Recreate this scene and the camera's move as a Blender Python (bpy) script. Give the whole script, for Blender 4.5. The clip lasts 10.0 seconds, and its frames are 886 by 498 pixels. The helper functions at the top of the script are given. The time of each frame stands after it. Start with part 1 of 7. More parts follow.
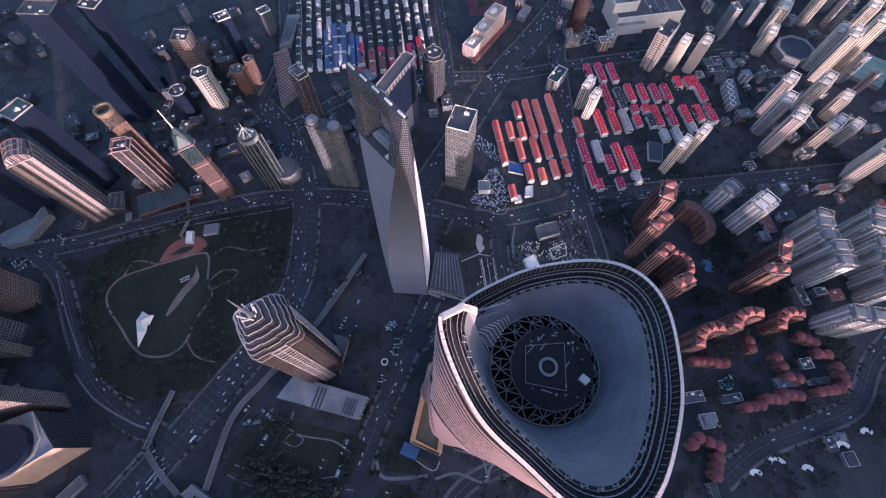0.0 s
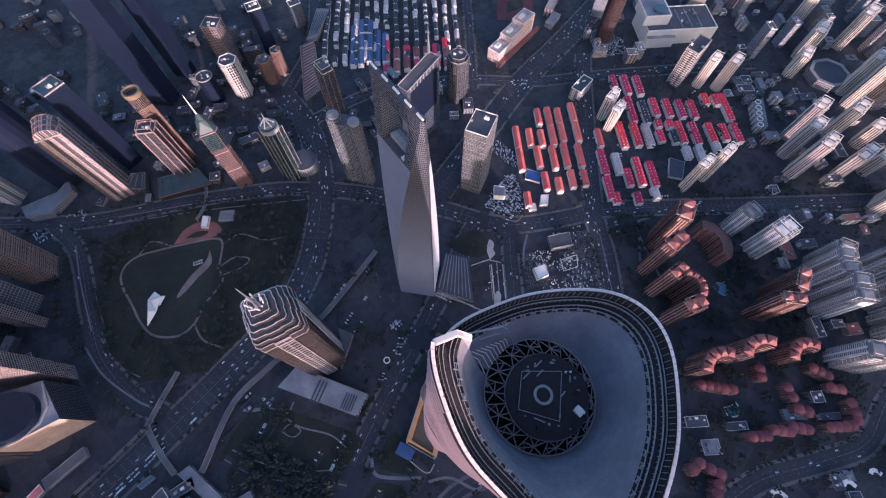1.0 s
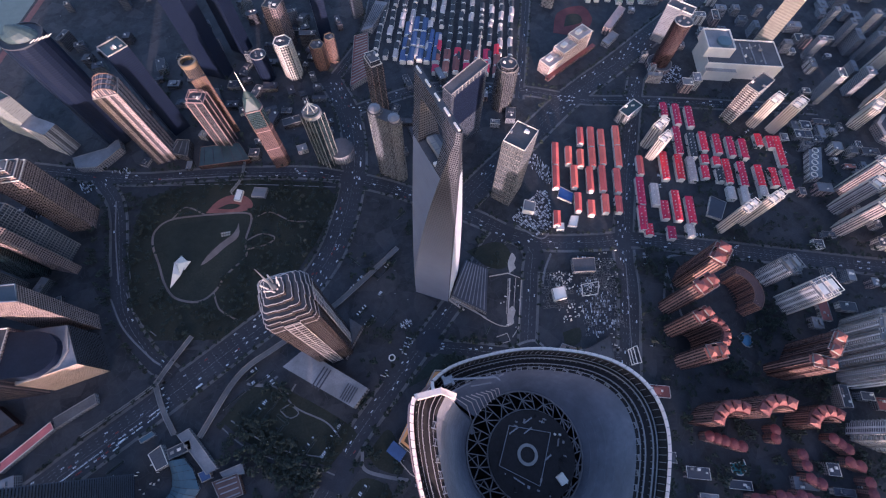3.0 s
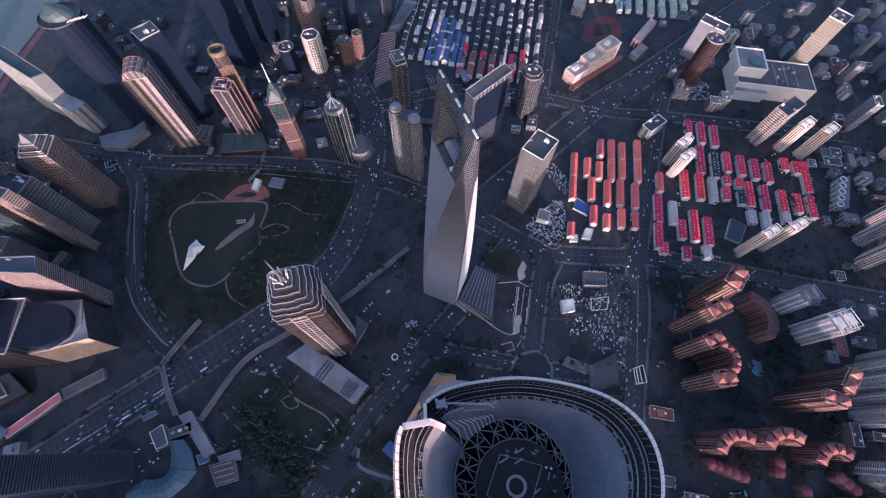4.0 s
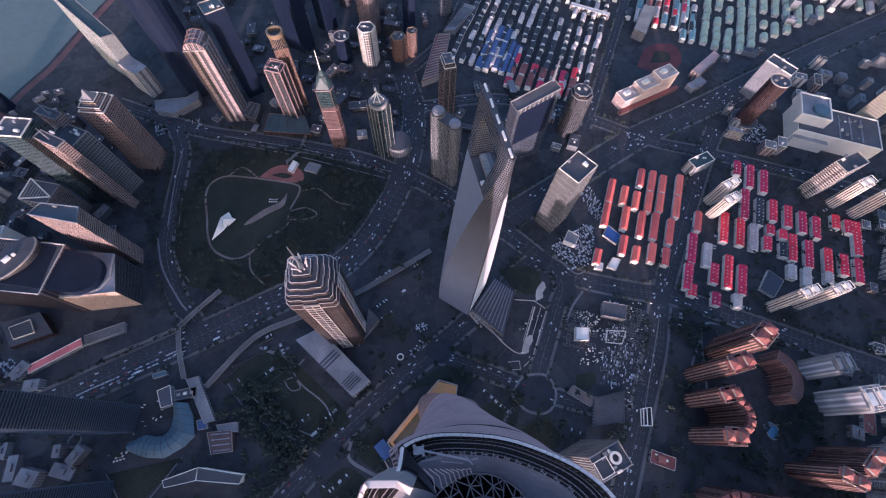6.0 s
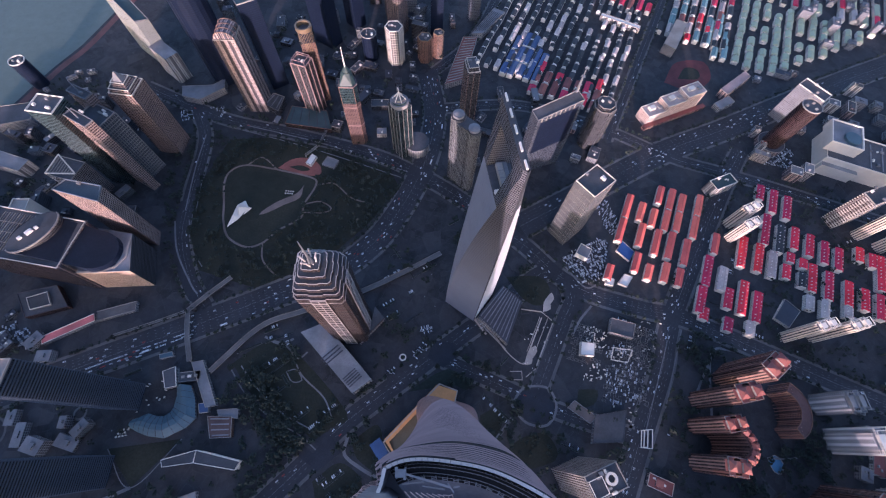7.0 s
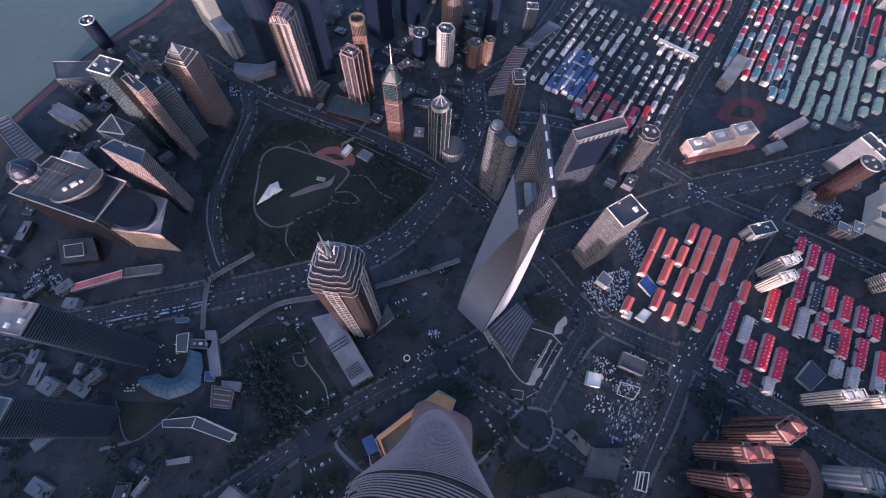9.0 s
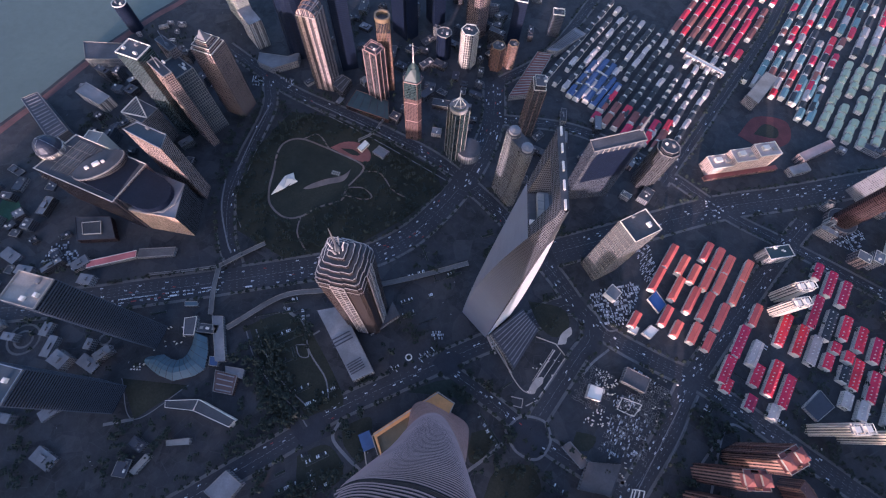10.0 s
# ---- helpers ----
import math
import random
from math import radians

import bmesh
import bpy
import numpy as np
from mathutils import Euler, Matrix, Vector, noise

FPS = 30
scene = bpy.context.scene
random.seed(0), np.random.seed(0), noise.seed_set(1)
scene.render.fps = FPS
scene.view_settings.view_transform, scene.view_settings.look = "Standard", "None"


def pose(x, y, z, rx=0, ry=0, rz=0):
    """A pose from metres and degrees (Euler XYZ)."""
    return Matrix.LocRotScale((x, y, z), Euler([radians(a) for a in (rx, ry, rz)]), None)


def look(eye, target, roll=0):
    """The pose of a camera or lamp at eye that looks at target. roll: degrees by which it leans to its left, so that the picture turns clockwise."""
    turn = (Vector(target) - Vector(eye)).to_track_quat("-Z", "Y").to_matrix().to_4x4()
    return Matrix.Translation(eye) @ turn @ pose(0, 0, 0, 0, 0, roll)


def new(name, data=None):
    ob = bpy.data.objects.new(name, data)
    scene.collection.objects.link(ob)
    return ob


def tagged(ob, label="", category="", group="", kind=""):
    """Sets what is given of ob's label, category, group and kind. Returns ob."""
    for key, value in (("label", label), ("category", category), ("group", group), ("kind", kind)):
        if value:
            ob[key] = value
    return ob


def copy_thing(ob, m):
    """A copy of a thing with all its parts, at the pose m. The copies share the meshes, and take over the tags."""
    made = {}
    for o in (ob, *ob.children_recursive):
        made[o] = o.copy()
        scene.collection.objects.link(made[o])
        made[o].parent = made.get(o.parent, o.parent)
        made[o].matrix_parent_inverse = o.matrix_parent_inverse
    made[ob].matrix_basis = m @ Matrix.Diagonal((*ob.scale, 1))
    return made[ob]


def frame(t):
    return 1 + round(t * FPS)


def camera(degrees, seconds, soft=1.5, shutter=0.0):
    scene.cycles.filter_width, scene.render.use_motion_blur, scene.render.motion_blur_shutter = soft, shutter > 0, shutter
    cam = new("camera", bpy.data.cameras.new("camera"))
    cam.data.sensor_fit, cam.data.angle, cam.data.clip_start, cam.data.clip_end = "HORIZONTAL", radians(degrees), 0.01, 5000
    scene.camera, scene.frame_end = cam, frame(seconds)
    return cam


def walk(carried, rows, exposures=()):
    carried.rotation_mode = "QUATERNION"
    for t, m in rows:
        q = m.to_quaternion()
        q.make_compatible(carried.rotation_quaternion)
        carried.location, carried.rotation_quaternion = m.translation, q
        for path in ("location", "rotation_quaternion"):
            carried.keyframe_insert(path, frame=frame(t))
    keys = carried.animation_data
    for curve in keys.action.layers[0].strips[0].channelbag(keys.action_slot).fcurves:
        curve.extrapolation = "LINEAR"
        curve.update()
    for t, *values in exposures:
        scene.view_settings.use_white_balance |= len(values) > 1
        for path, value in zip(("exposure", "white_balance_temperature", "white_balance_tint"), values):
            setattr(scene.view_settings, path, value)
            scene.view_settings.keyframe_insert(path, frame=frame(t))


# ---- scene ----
cam = camera(94.0, 10.0, soft=1.18)
PATH = [
    (0, (-16.68, -19.72, 713.51), (2.543, 17.744, 622.806), -0.38),
    (0.5, (-14.59, -18.19, 713.77), (3.375, 19.921, 623.077), -0.03),
    (1, (-12.56, -16.52, 714.06), (4.110, 22.179, 623.371), 0.31),
    (1.5, (-10.62, -14.72, 714.38), (4.738, 24.518, 623.685), 0.65),
    (2, (-8.76, -12.79, 714.72), (5.249, 26.938, 624.017), 0.98),
    (2.5, (-7.01, -10.72, 715.07), (5.640, 29.429, 624.363), 1.32),
    (3, (-5.36, -8.54, 715.44), (5.907, 31.985, 624.720), 1.65),
    (3.5, (-3.81, -6.27, 715.82), (6.052, 34.590, 625.085), 1.98),
    (4, (-2.36, -3.93, 716.20), (6.082, 37.227, 625.454), 2.31),
    (4.5, (-1.01, -1.53, 716.58), (6.000, 39.874, 625.825), 2.64),
    (5, (0.27, 0.91, 716.96), (5.821, 42.508, 626.193), 2.96),
    (5.5, (1.59, 3.36, 717.34), (5.681, 45.122, 626.568), 3.28),
    (6, (3.06, 5.86, 717.75), (5.658, 47.734, 626.978), 3.57),
    (6.5, (4.59, 8.42, 718.21), (5.692, 50.361, 627.431), 3.85),
    (7, (6.10, 11.07, 718.74), (5.718, 52.991, 627.954), 4.13),
    (7.5, (7.52, 13.80, 719.36), (5.668, 55.643, 628.555), 4.41),
    (8, (8.78, 16.62, 720.08), (5.504, 58.303, 629.238), 4.71),
    (8.5, (9.81, 19.53, 720.93), (5.162, 60.962, 630.032), 5.02),
    (9, (10.51, 22.42, 721.87), (4.580, 63.526, 630.900), 5.37),
    (9.5, (10.89, 25.25, 722.88), (3.745, 65.933, 631.812), 5.74),
    (10, (11.34, 27.88, 723.94), (3.056, 68.062, 632.747), 6.11),
]
walk(cam, [(t, look(eye, target, roll)) for t, eye, target, roll in PATH],
     exposures=((0, 0.88, 5750, 30), (10, 0.88, 5750, 30)))

# ---- light ----
SUN_AZ, SUN_EL = 183.0, 6.0   # degrees: where the sun stands, clockwise from +y, and its height
world = bpy.data.worlds.new("dusk_sky")
world.use_nodes = True
scene.world = world
wn = world.node_tree
sky = wn.nodes.new("ShaderNodeTexSky")
sky.sky_type = "NISHITA"
sky.sun_disc = False
sky.sun_elevation, sky.sun_rotation = radians(SUN_EL), radians(SUN_AZ)
sky.air_density, sky.dust_density, sky.ozone_density = 1.0, 3.0, 2.2
wn.links.new(sky.outputs[0], wn.nodes["Background"].inputs[0])
wn.nodes["Background"].inputs[1].default_value = 0.335
sun = new("sun", bpy.data.lights.new("sun", "SUN"))
sun.data.energy, sun.data.angle, sun.data.color = 4.2, radians(0.6), (1.0, 0.77, 0.69)
sa, se = radians(SUN_AZ), radians(SUN_EL)
sun.matrix_world = look((0, 0, 900), Vector((0, 0, 900)) - Vector((math.sin(sa) * math.cos(se), math.cos(sa) * math.cos(se), math.sin(se))))

# ---- materials ----


def node_mat(name):
    m = bpy.data.materials.new(name)
    m.use_nodes = True
    nt = m.node_tree
    return m, nt, nt.nodes["Principled BSDF"]


def link(nt, a, b):
    nt.links.new(a, b)


def mth(nt, op, a, b=None, c=None):
    n = nt.nodes.new("ShaderNodeMath")
    n.operation = op
    for i, v in enumerate((a, b, c)):
        if v is None:
            continue
        if isinstance(v, (int, float)):
            n.inputs[i].default_value = v
        else:
            nt.links.new(v, n.inputs[i])
    return n.outputs[0]


def mix(nt, f, a, b):
    n = nt.nodes.new("ShaderNodeMix")
    n.data_type = "RGBA"
    for sock, v in ((n.inputs[0], f), (n.inputs[6], a), (n.inputs[7], b)):
        if isinstance(v, (int, float)):
            sock.default_value = v
        elif isinstance(v, tuple):
            sock.default_value = (*v, 1)
        else:
            nt.links.new(v, sock)
    return n.outputs[2]


def noise_at(nt, scale, detail=4.0, rough=0.6, coord="Object"):
    tc = nt.nodes.new("ShaderNodeTexCoord")
    n = nt.nodes.new("ShaderNodeTexNoise")
    n.inputs["Scale"].default_value = scale
    n.inputs["Detail"].default_value = detail
    n.inputs["Roughness"].default_value = rough
    nt.links.new(tc.outputs[coord], n.inputs["Vector"])
    return n.outputs["Fac"]


def ramp(nt, f, lo, hi):
    n = nt.nodes.new("ShaderNodeMapRange")
    n.inputs[1].default_value, n.inputs[2].default_value = lo, hi
    nt.links.new(f, n.inputs[0])
    return n.outputs[0]


def scaled(c, k):
    return tuple(min(1.0, v * k) for v in c)


def surface(name, col, rough=0.7, metal=0.0, big=0.03, small=0.6, amount=0.35, bump=0.3, vary=0.0, other=None, spec=0.5):
    """A weathered plain surface: stains at two scales, grain, and a little difference from piece to piece."""
    m, nt, p = node_mat(name)
    f1 = ramp(nt, noise_at(nt, big, 5), 0.3, 0.7)
    f2 = ramp(nt, noise_at(nt, small, 6, 0.7), 0.3, 0.7)
    c = mix(nt, f1, scaled(col, 1 - amount), other or scaled(col, 1 + amount))
    c = mix(nt, mth(nt, "MULTIPLY", f2, 0.45), c, scaled(col, 1 - amount * 1.2))
    if vary:
        oi = nt.nodes.new("ShaderNodeObjectInfo")
        hsv = nt.nodes.new("ShaderNodeHueSaturation")
        link(nt, c, hsv.inputs["Color"])
        link(nt, mth(nt, "MULTIPLY_ADD", oi.outputs["Random"], 2 * vary, 1 - vary), hsv.inputs["Value"])
        link(nt, mth(nt, "MULTIPLY_ADD", oi.outputs["Random"], vary * 0.06, 0.5 - vary * 0.03), hsv.inputs["Hue"])
        c = hsv.outputs[0]
    link(nt, c, p.inputs["Base Color"])
    link(nt, mth(nt, "MULTIPLY_ADD", f2, 0.2, rough - 0.1), p.inputs["Roughness"])
    p.inputs["Metallic"].default_value = metal
    p.inputs["Specular IOR Level"].default_value = spec
    b = nt.nodes.new("ShaderNodeBump")
    b.inputs["Strength"].default_value = bump
    b.inputs["Distance"].default_value = 0.3
    link(nt, f2, b.inputs["Height"])
    link(nt, b.outputs[0], p.inputs["Normal"])
    return m


def facade(name, wall, glass, pu=3.4, pv=3.9, fu=0.62, fv=0.6, rough=0.65, bay=0, bay_col=None, glass_rough=0.15, vary=1.0, spec=0.5):
    """A wall with a grid of windows, laid out in metres along the wall and up it; each window differs a little."""
    m, nt, p = node_mat(name)
    tc = nt.nodes.new("ShaderNodeTexCoord")
    sep = nt.nodes.new("ShaderNodeSeparateXYZ")
    link(nt, tc.outputs["UV"], sep.inputs[0])
    u = mth(nt, "DIVIDE", sep.outputs[0], pu)
    v = mth(nt, "DIVIDE", sep.outputs[1], pv)
    wu = mth(nt, "LESS_THAN", mth(nt, "ABSOLUTE", mth(nt, "SUBTRACT", mth(nt, "FRACT", u), 0.5)), fu / 2)
    wv = mth(nt, "LESS_THAN", mth(nt, "ABSOLUTE", mth(nt, "SUBTRACT", mth(nt, "FRACT", v), 0.5)), fv / 2)
    win = mth(nt, "MULTIPLY", wu, wv)
    cell = nt.nodes.new("ShaderNodeCombineXYZ")
    link(nt, mth(nt, "FLOOR", u), cell.inputs[0])
    link(nt, mth(nt, "FLOOR", v), cell.inputs[1])
    wn_ = nt.nodes.new("ShaderNodeTexWhiteNoise")
    wn_.noise_dimensions = "2D"
    link(nt, cell.outputs[0], wn_.inputs["Vector"])
    rnd = wn_.outputs["Value"]
    stain = ramp(nt, noise_at(nt, 0.05, 5), 0.3, 0.7)
    wallc = mix(nt, stain, scaled(wall, 0.75), scaled(wall, 1.15))
    if bay:
        bu = mth(nt, "LESS_THAN", mth(nt, "FRACT", mth(nt, "DIVIDE", sep.outputs[0], bay)), 0.4)
        wallc = mix(nt, bu, wallc, bay_col or scaled(wall, 0.5))
    gl = mix(nt, rnd, scaled(glass, 1 - 0.4 * vary), scaled(glass, 1 + 0.7 * vary))
    p.inputs["Specular IOR Level"].default_value = spec
    link(nt, mix(nt, win, wallc, gl), p.inputs["Base Color"])
    link(nt, mth(nt, "MULTIPLY_ADD", win, glass_rough - rough, rough), p.inputs["Roughness"])
    b = nt.nodes.new("ShaderNodeBump")
    b.inputs["Strength"].default_value = 0.6 * vary
    b.inputs["Distance"].default_value = 0.3
    b.invert = True
    link(nt, win, b.inputs["Height"])
    link(nt, b.outputs[0], p.inputs["Normal"])
    return m


ASPHALT = surface("asphalt", (0.036, 0.036, 0.042), 0.8, big=0.012, small=0.25, amount=0.35)


def plots(name):
    """City ground: plots of paving, asphalt, dust and planting with paths between, and small bright clutter."""
    m, nt, p = node_mat(name)
    tc = nt.nodes.new("ShaderNodeTexCoord")
    out = []
    for sc, feat in ((0.028, "F1"), (0.045, "DISTANCE_TO_EDGE"), (0.09, "F1"), (0.35, "F1"), (0.11, "DISTANCE_TO_EDGE")):
        v = nt.nodes.new("ShaderNodeTexVoronoi")
        v.feature = feat
        v.inputs["Scale"].default_value = sc
        link(nt, tc.outputs["Object"], v.inputs["Vector"])
        out.append(v)
    sep = nt.nodes.new("ShaderNodeSeparateColor")
    link(nt, out[0].outputs["Color"], sep.inputs[0])
    c = mix(nt, mth(nt, "GREATER_THAN", sep.outputs[0], 0.45), (0.012, 0.013, 0.015), (0.026, 0.027, 0.032))
    c = mix(nt, mth(nt, "GREATER_THAN", sep.outputs[1], 0.78), c, (0.053, 0.049, 0.052))
    sep2 = nt.nodes.new("ShaderNodeSeparateColor")
    link(nt, out[2].outputs["Color"], sep2.inputs[0])
    c = mix(nt, mth(nt, "MULTIPLY", mth(nt, "GREATER_THAN", sep2.outputs[0], 0.80), 0.4), c, (0.062, 0.057, 0.059))
    c = mix(nt, mth(nt, "MULTIPLY", mth(nt, "GREATER_THAN", sep2.outputs[1], 0.72), 0.5), c, (0.024, 0.028, 0.028))
    c = mix(nt, mth(nt, "LESS_THAN", out[1].outputs["Distance"], 0.010), c, (0.05, 0.05, 0.055))
    c = mix(nt, mth(nt, "MULTIPLY", mth(nt, "LESS_THAN", out[4].outputs["Distance"], 0.012), 0.2), c, (0.055, 0.055, 0.06))
    sep3 = nt.nodes.new("ShaderNodeSeparateColor")
    link(nt, out[3].outputs["Color"], sep3.inputs[0])
    speck = mth(nt, "MULTIPLY", mth(nt, "GREATER_THAN", sep3.outputs[0], 0.999), mth(nt, "LESS_THAN", out[3].outputs["Distance"], 0.34))
    c = mix(nt, speck, c, (0.42, 0.41, 0.40))
    f = ramp(nt, noise_at(nt, 0.3, 6, 0.7), 0.3, 0.7)
    c = mix(nt, mth(nt, "MULTIPLY", f, 0.5), c, (0.014, 0.015, 0.016))
    g = ramp(nt, noise_at(nt, 0.045, 9, 0.72), 0.38, 0.66)
    c = mix(nt, mth(nt, "MULTIPLY", g, 0.42), c, (0.062, 0.062, 0.069))
    g2 = ramp(nt, noise_at(nt, 0.9, 3, 0.8), 0.58, 0.75)
    c = mix(nt, mth(nt, "MULTIPLY", g2, 0.35), c, (0.12, 0.11, 0.105))
    link(nt, c, p.inputs["Base Color"])
    p.inputs["Roughness"].default_value = 0.85
    b = nt.nodes.new("ShaderNodeBump")
    b.inputs["Strength"].default_value = 0.4
    link(nt, f, b.inputs["Height"])
    link(nt, b.outputs[0], p.inputs["Normal"])
    return m


GROUND = plots("city_ground")
LANEPAVE = surface("lane_paving", (0.19, 0.18, 0.18), 0.75, big=0.03, small=0.3, amount=0.3)
PAVING = surface("paving", (0.13, 0.122, 0.12), 0.75, big=0.03, small=0.3)
LAWN = surface("lawn", (0.020, 0.026, 0.017), 0.9, big=0.02, small=0.3, amount=0.4, other=(0.036, 0.036, 0.022))
WATER = surface("river_water", (0.105, 0.135, 0.11), 0.45, big=0.004, small=0.05, amount=0.12, bump=0.05)
POND = surface("pond_water", (0.028, 0.031, 0.023), 0.6, big=0.02, small=0.1, amount=0.25, bump=0.05, spec=0.15)
PATHM = surface("park_path", (0.20, 0.15, 0.13), 0.8)
PROMENADE = surface("promenade_paving", (0.15, 0.065, 0.058), 0.8)
REDPAVE = surface("red_plaza", (0.26, 0.09, 0.07), 0.8)
LEAF = surface("foliage", (0.012, 0.020, 0.014), 0.8, big=0.2, small=1.5, amount=0.4, vary=0.35)
BARK = surface("bark", (0.09, 0.06, 0.04), 0.9)
WHITE = surface("white_paint", (0.82, 0.74, 0.64), 0.6, amount=0.12)
CONC = surface("concrete", (0.31, 0.285, 0.26), 0.8, vary=0.1)
DARKROOF = surface("dark_roof", (0.07, 0.072, 0.08), 0.8, small=0.4, vary=0.2)
GREYROOF = surface("grey_roof", (0.20, 0.20, 0.21), 0.75, small=0.4, vary=0.15)
STEEL = surface("steel", (0.42, 0.43, 0.45), 0.4, metal=0.8, amount=0.15)
GOLD = surface("gold_cladding", (0.27, 0.19, 0.115), 0.45, metal=0.3, amount=0.2)
MARK = surface("road_marking", (0.30, 0.30, 0.30), 0.7, amount=0.25, small=2.0)
REDTILE = surface("red_roof_tile", (0.74, 0.030, 0.075), 0.7, small=1.2, amount=0.3, vary=0.25)
ORANGETILE = surface("orange_roof_tile", (0.86, 0.15, 0.115), 0.7, small=1.2, amount=0.25, vary=0.2)
GREYTILE = surface("grey_roof_tile", (0.50, 0.41, 0.37), 0.75, small=1.2, amount=0.3, vary=0.2)
DARKTILE = surface("dark_roof_tile", (0.040, 0.044, 0.050), 0.75, small=1.2, amount=0.3, vary=0.3)
BLUETILE = surface("blue_roof_sheet", (0.045, 0.085, 0.19), 0.6, small=1.2, amount=0.25, vary=0.2)
TEALTILE = surface("teal_roof_sheet", (0.15, 0.27, 0.27), 0.6, small=1.2, amount=0.2, vary=0.2)
GREENTILE = surface("pale_green_roof", (0.46, 0.52, 0.35), 0.65, small=1.2, amount=0.2, vary=0.2)
BRICKRED = surface("brick_red_roof", (0.30, 0.095, 0.075), 0.75, small=0.8, amount=0.3, vary=0.2)
GLASSBLUE = surface("blue_glass_roof", (0.068, 0.122, 0.150), 0.5, small=0.3, amount=0.2)
ROOFGLASS = surface("dark_glass_roof", (0.040, 0.055, 0.068), 0.5, small=0.3, amount=0.25)
HALLGLASS = surface("navy_hall_glass", (0.012, 0.016, 0.027), 0.55, small=0.3, amount=0.3, spec=0.25)
TEALROOF = surface("teal_glass_roof", (0.040, 0.068, 0.072), 0.5, small=0.3, amount=0.3)
BLUEDARK = surface("dark_blue_sheet", (0.05, 0.052, 0.066), 0.65, small=0.3, amount=0.2)

F_BEIGE = facade("beige_facade", (0.34, 0.31, 0.29), (0.04, 0.042, 0.05), 3.2, 3.6, 0.68, 0.64)
F_CREAM = facade("cream_facade", (0.64, 0.58, 0.51), (0.06, 0.06, 0.07), 4.5, 3.2, 0.45, 0.5, bay=14, bay_col=(0.20, 0.18, 0.17))
F_PINK = facade("pink_facade", (0.42, 0.30, 0.265), (0.05, 0.05, 0.06), 3.6, 3.4, 0.6, 0.6, bay=9, bay_col=(0.07, 0.06, 0.07))
F_BRICK = facade("brick_facade", (0.32, 0.16, 0.12), (0.05, 0.05, 0.06), 4.0, 3.2, 0.6, 0.6, bay=12, bay_col=(0.14, 0.07, 0.06))
F_GREYG = facade("grey_grid_facade", (0.31, 0.31, 0.325), (0.035, 0.04, 0.05), 3.6, 3.6, 0.74, 0.68)
F_GLASS = facade("dark_glass_facade", (0.015, 0.022, 0.042), (0.007, 0.012, 0.026), 2.4, 4.0, 0.85, 0.75, 0.4, glass_rough=0.3, vary=0.3, spec=0.25)
F_GREEN = facade("green_glass_facade", (0.04, 0.062, 0.066), (0.014, 0.026, 0.030), 2.4, 4.0, 0.85, 0.75, 0.3)
F_BLUEG = facade("blue_grey_facade", (0.075, 0.085, 0.105), (0.03, 0.036, 0.046), 2.2, 4.0, 0.6, 0.55, 0.4)
F_ORANGE = facade("orange_stone_facade", (0.34, 0.25, 0.215), (0.035, 0.03, 0.036), 3.4, 4.2, 0.72, 0.66)
F_BROWN = facade("brown_stone_facade", (0.19, 0.105, 0.075), (0.04, 0.035, 0.04), 3.0, 3.6, 0.6, 0.6)
F_TOWER = facade("grey_green_facade", (0.17, 0.175, 0.18), (0.035, 0.04, 0.043), 3.0, 3.6, 0.72, 0.66)
F_DARK = facade("dark_bronze_facade", (0.075, 0.072, 0.076), (0.018, 0.02, 0.026), 3.0, 3.8, 0.7, 0.66, 0.4)
F_NAVY = facade("navy_ribbed_facade", (0.028, 0.036, 0.05), (0.012, 0.016, 0.024), 2.2, 4.2, 0.8, 0.6, 0.4)
F_MAROON = facade("maroon_facade", (0.034, 0.015, 0.016), (0.014, 0.011, 0.013), 3.0, 3.6, 0.6, 0.6)
F_PODIUM = facade("podium_facade", (0.26, 0.25, 0.25), (0.05, 0.055, 0.07), 5.0, 4.5, 0.6, 0.5)
F_HOUSE = facade("house_wall", (0.80, 0.71, 0.62), (0.09, 0.09, 0.10), 3.6, 3.0, 0.32, 0.42)
F_CREAMRIB = facade("cream_ribbed_flats", (0.74, 0.63, 0.50), (0.10, 0.09, 0.09), 4.2, 3.2, 0.46, 1.1)
F_PINKRIB = facade("pink_ribbed_flats", (0.62, 0.50, 0.46), (0.09, 0.08, 0.085), 3.8, 3.2, 0.5, 1.1)
F_BRICKRIB = facade("brick_ribbed_flats", (0.36, 0.20, 0.155), (0.06, 0.045, 0.045), 4.4, 3.2, 0.5, 1.1)
F_LADDER = facade("grey_ladder_flats", (0.74, 0.71, 0.68), (0.09, 0.095, 0.11), 9.0, 3.6, 0.62, 0.6)
CREAMWALL = surface("cream_plaster", (0.70, 0.63, 0.54), 0.7, amount=0.14, small=0.3)
F_STRIPE = facade("striped_tower_wall", (0.38, 0.30, 0.278), (0.10, 0.08, 0.08), 2.0, 3.6, 0.6, 0.55, bay=13.33, bay_col=(0.05, 0.045, 0.05))

# ---- helpers for building ----


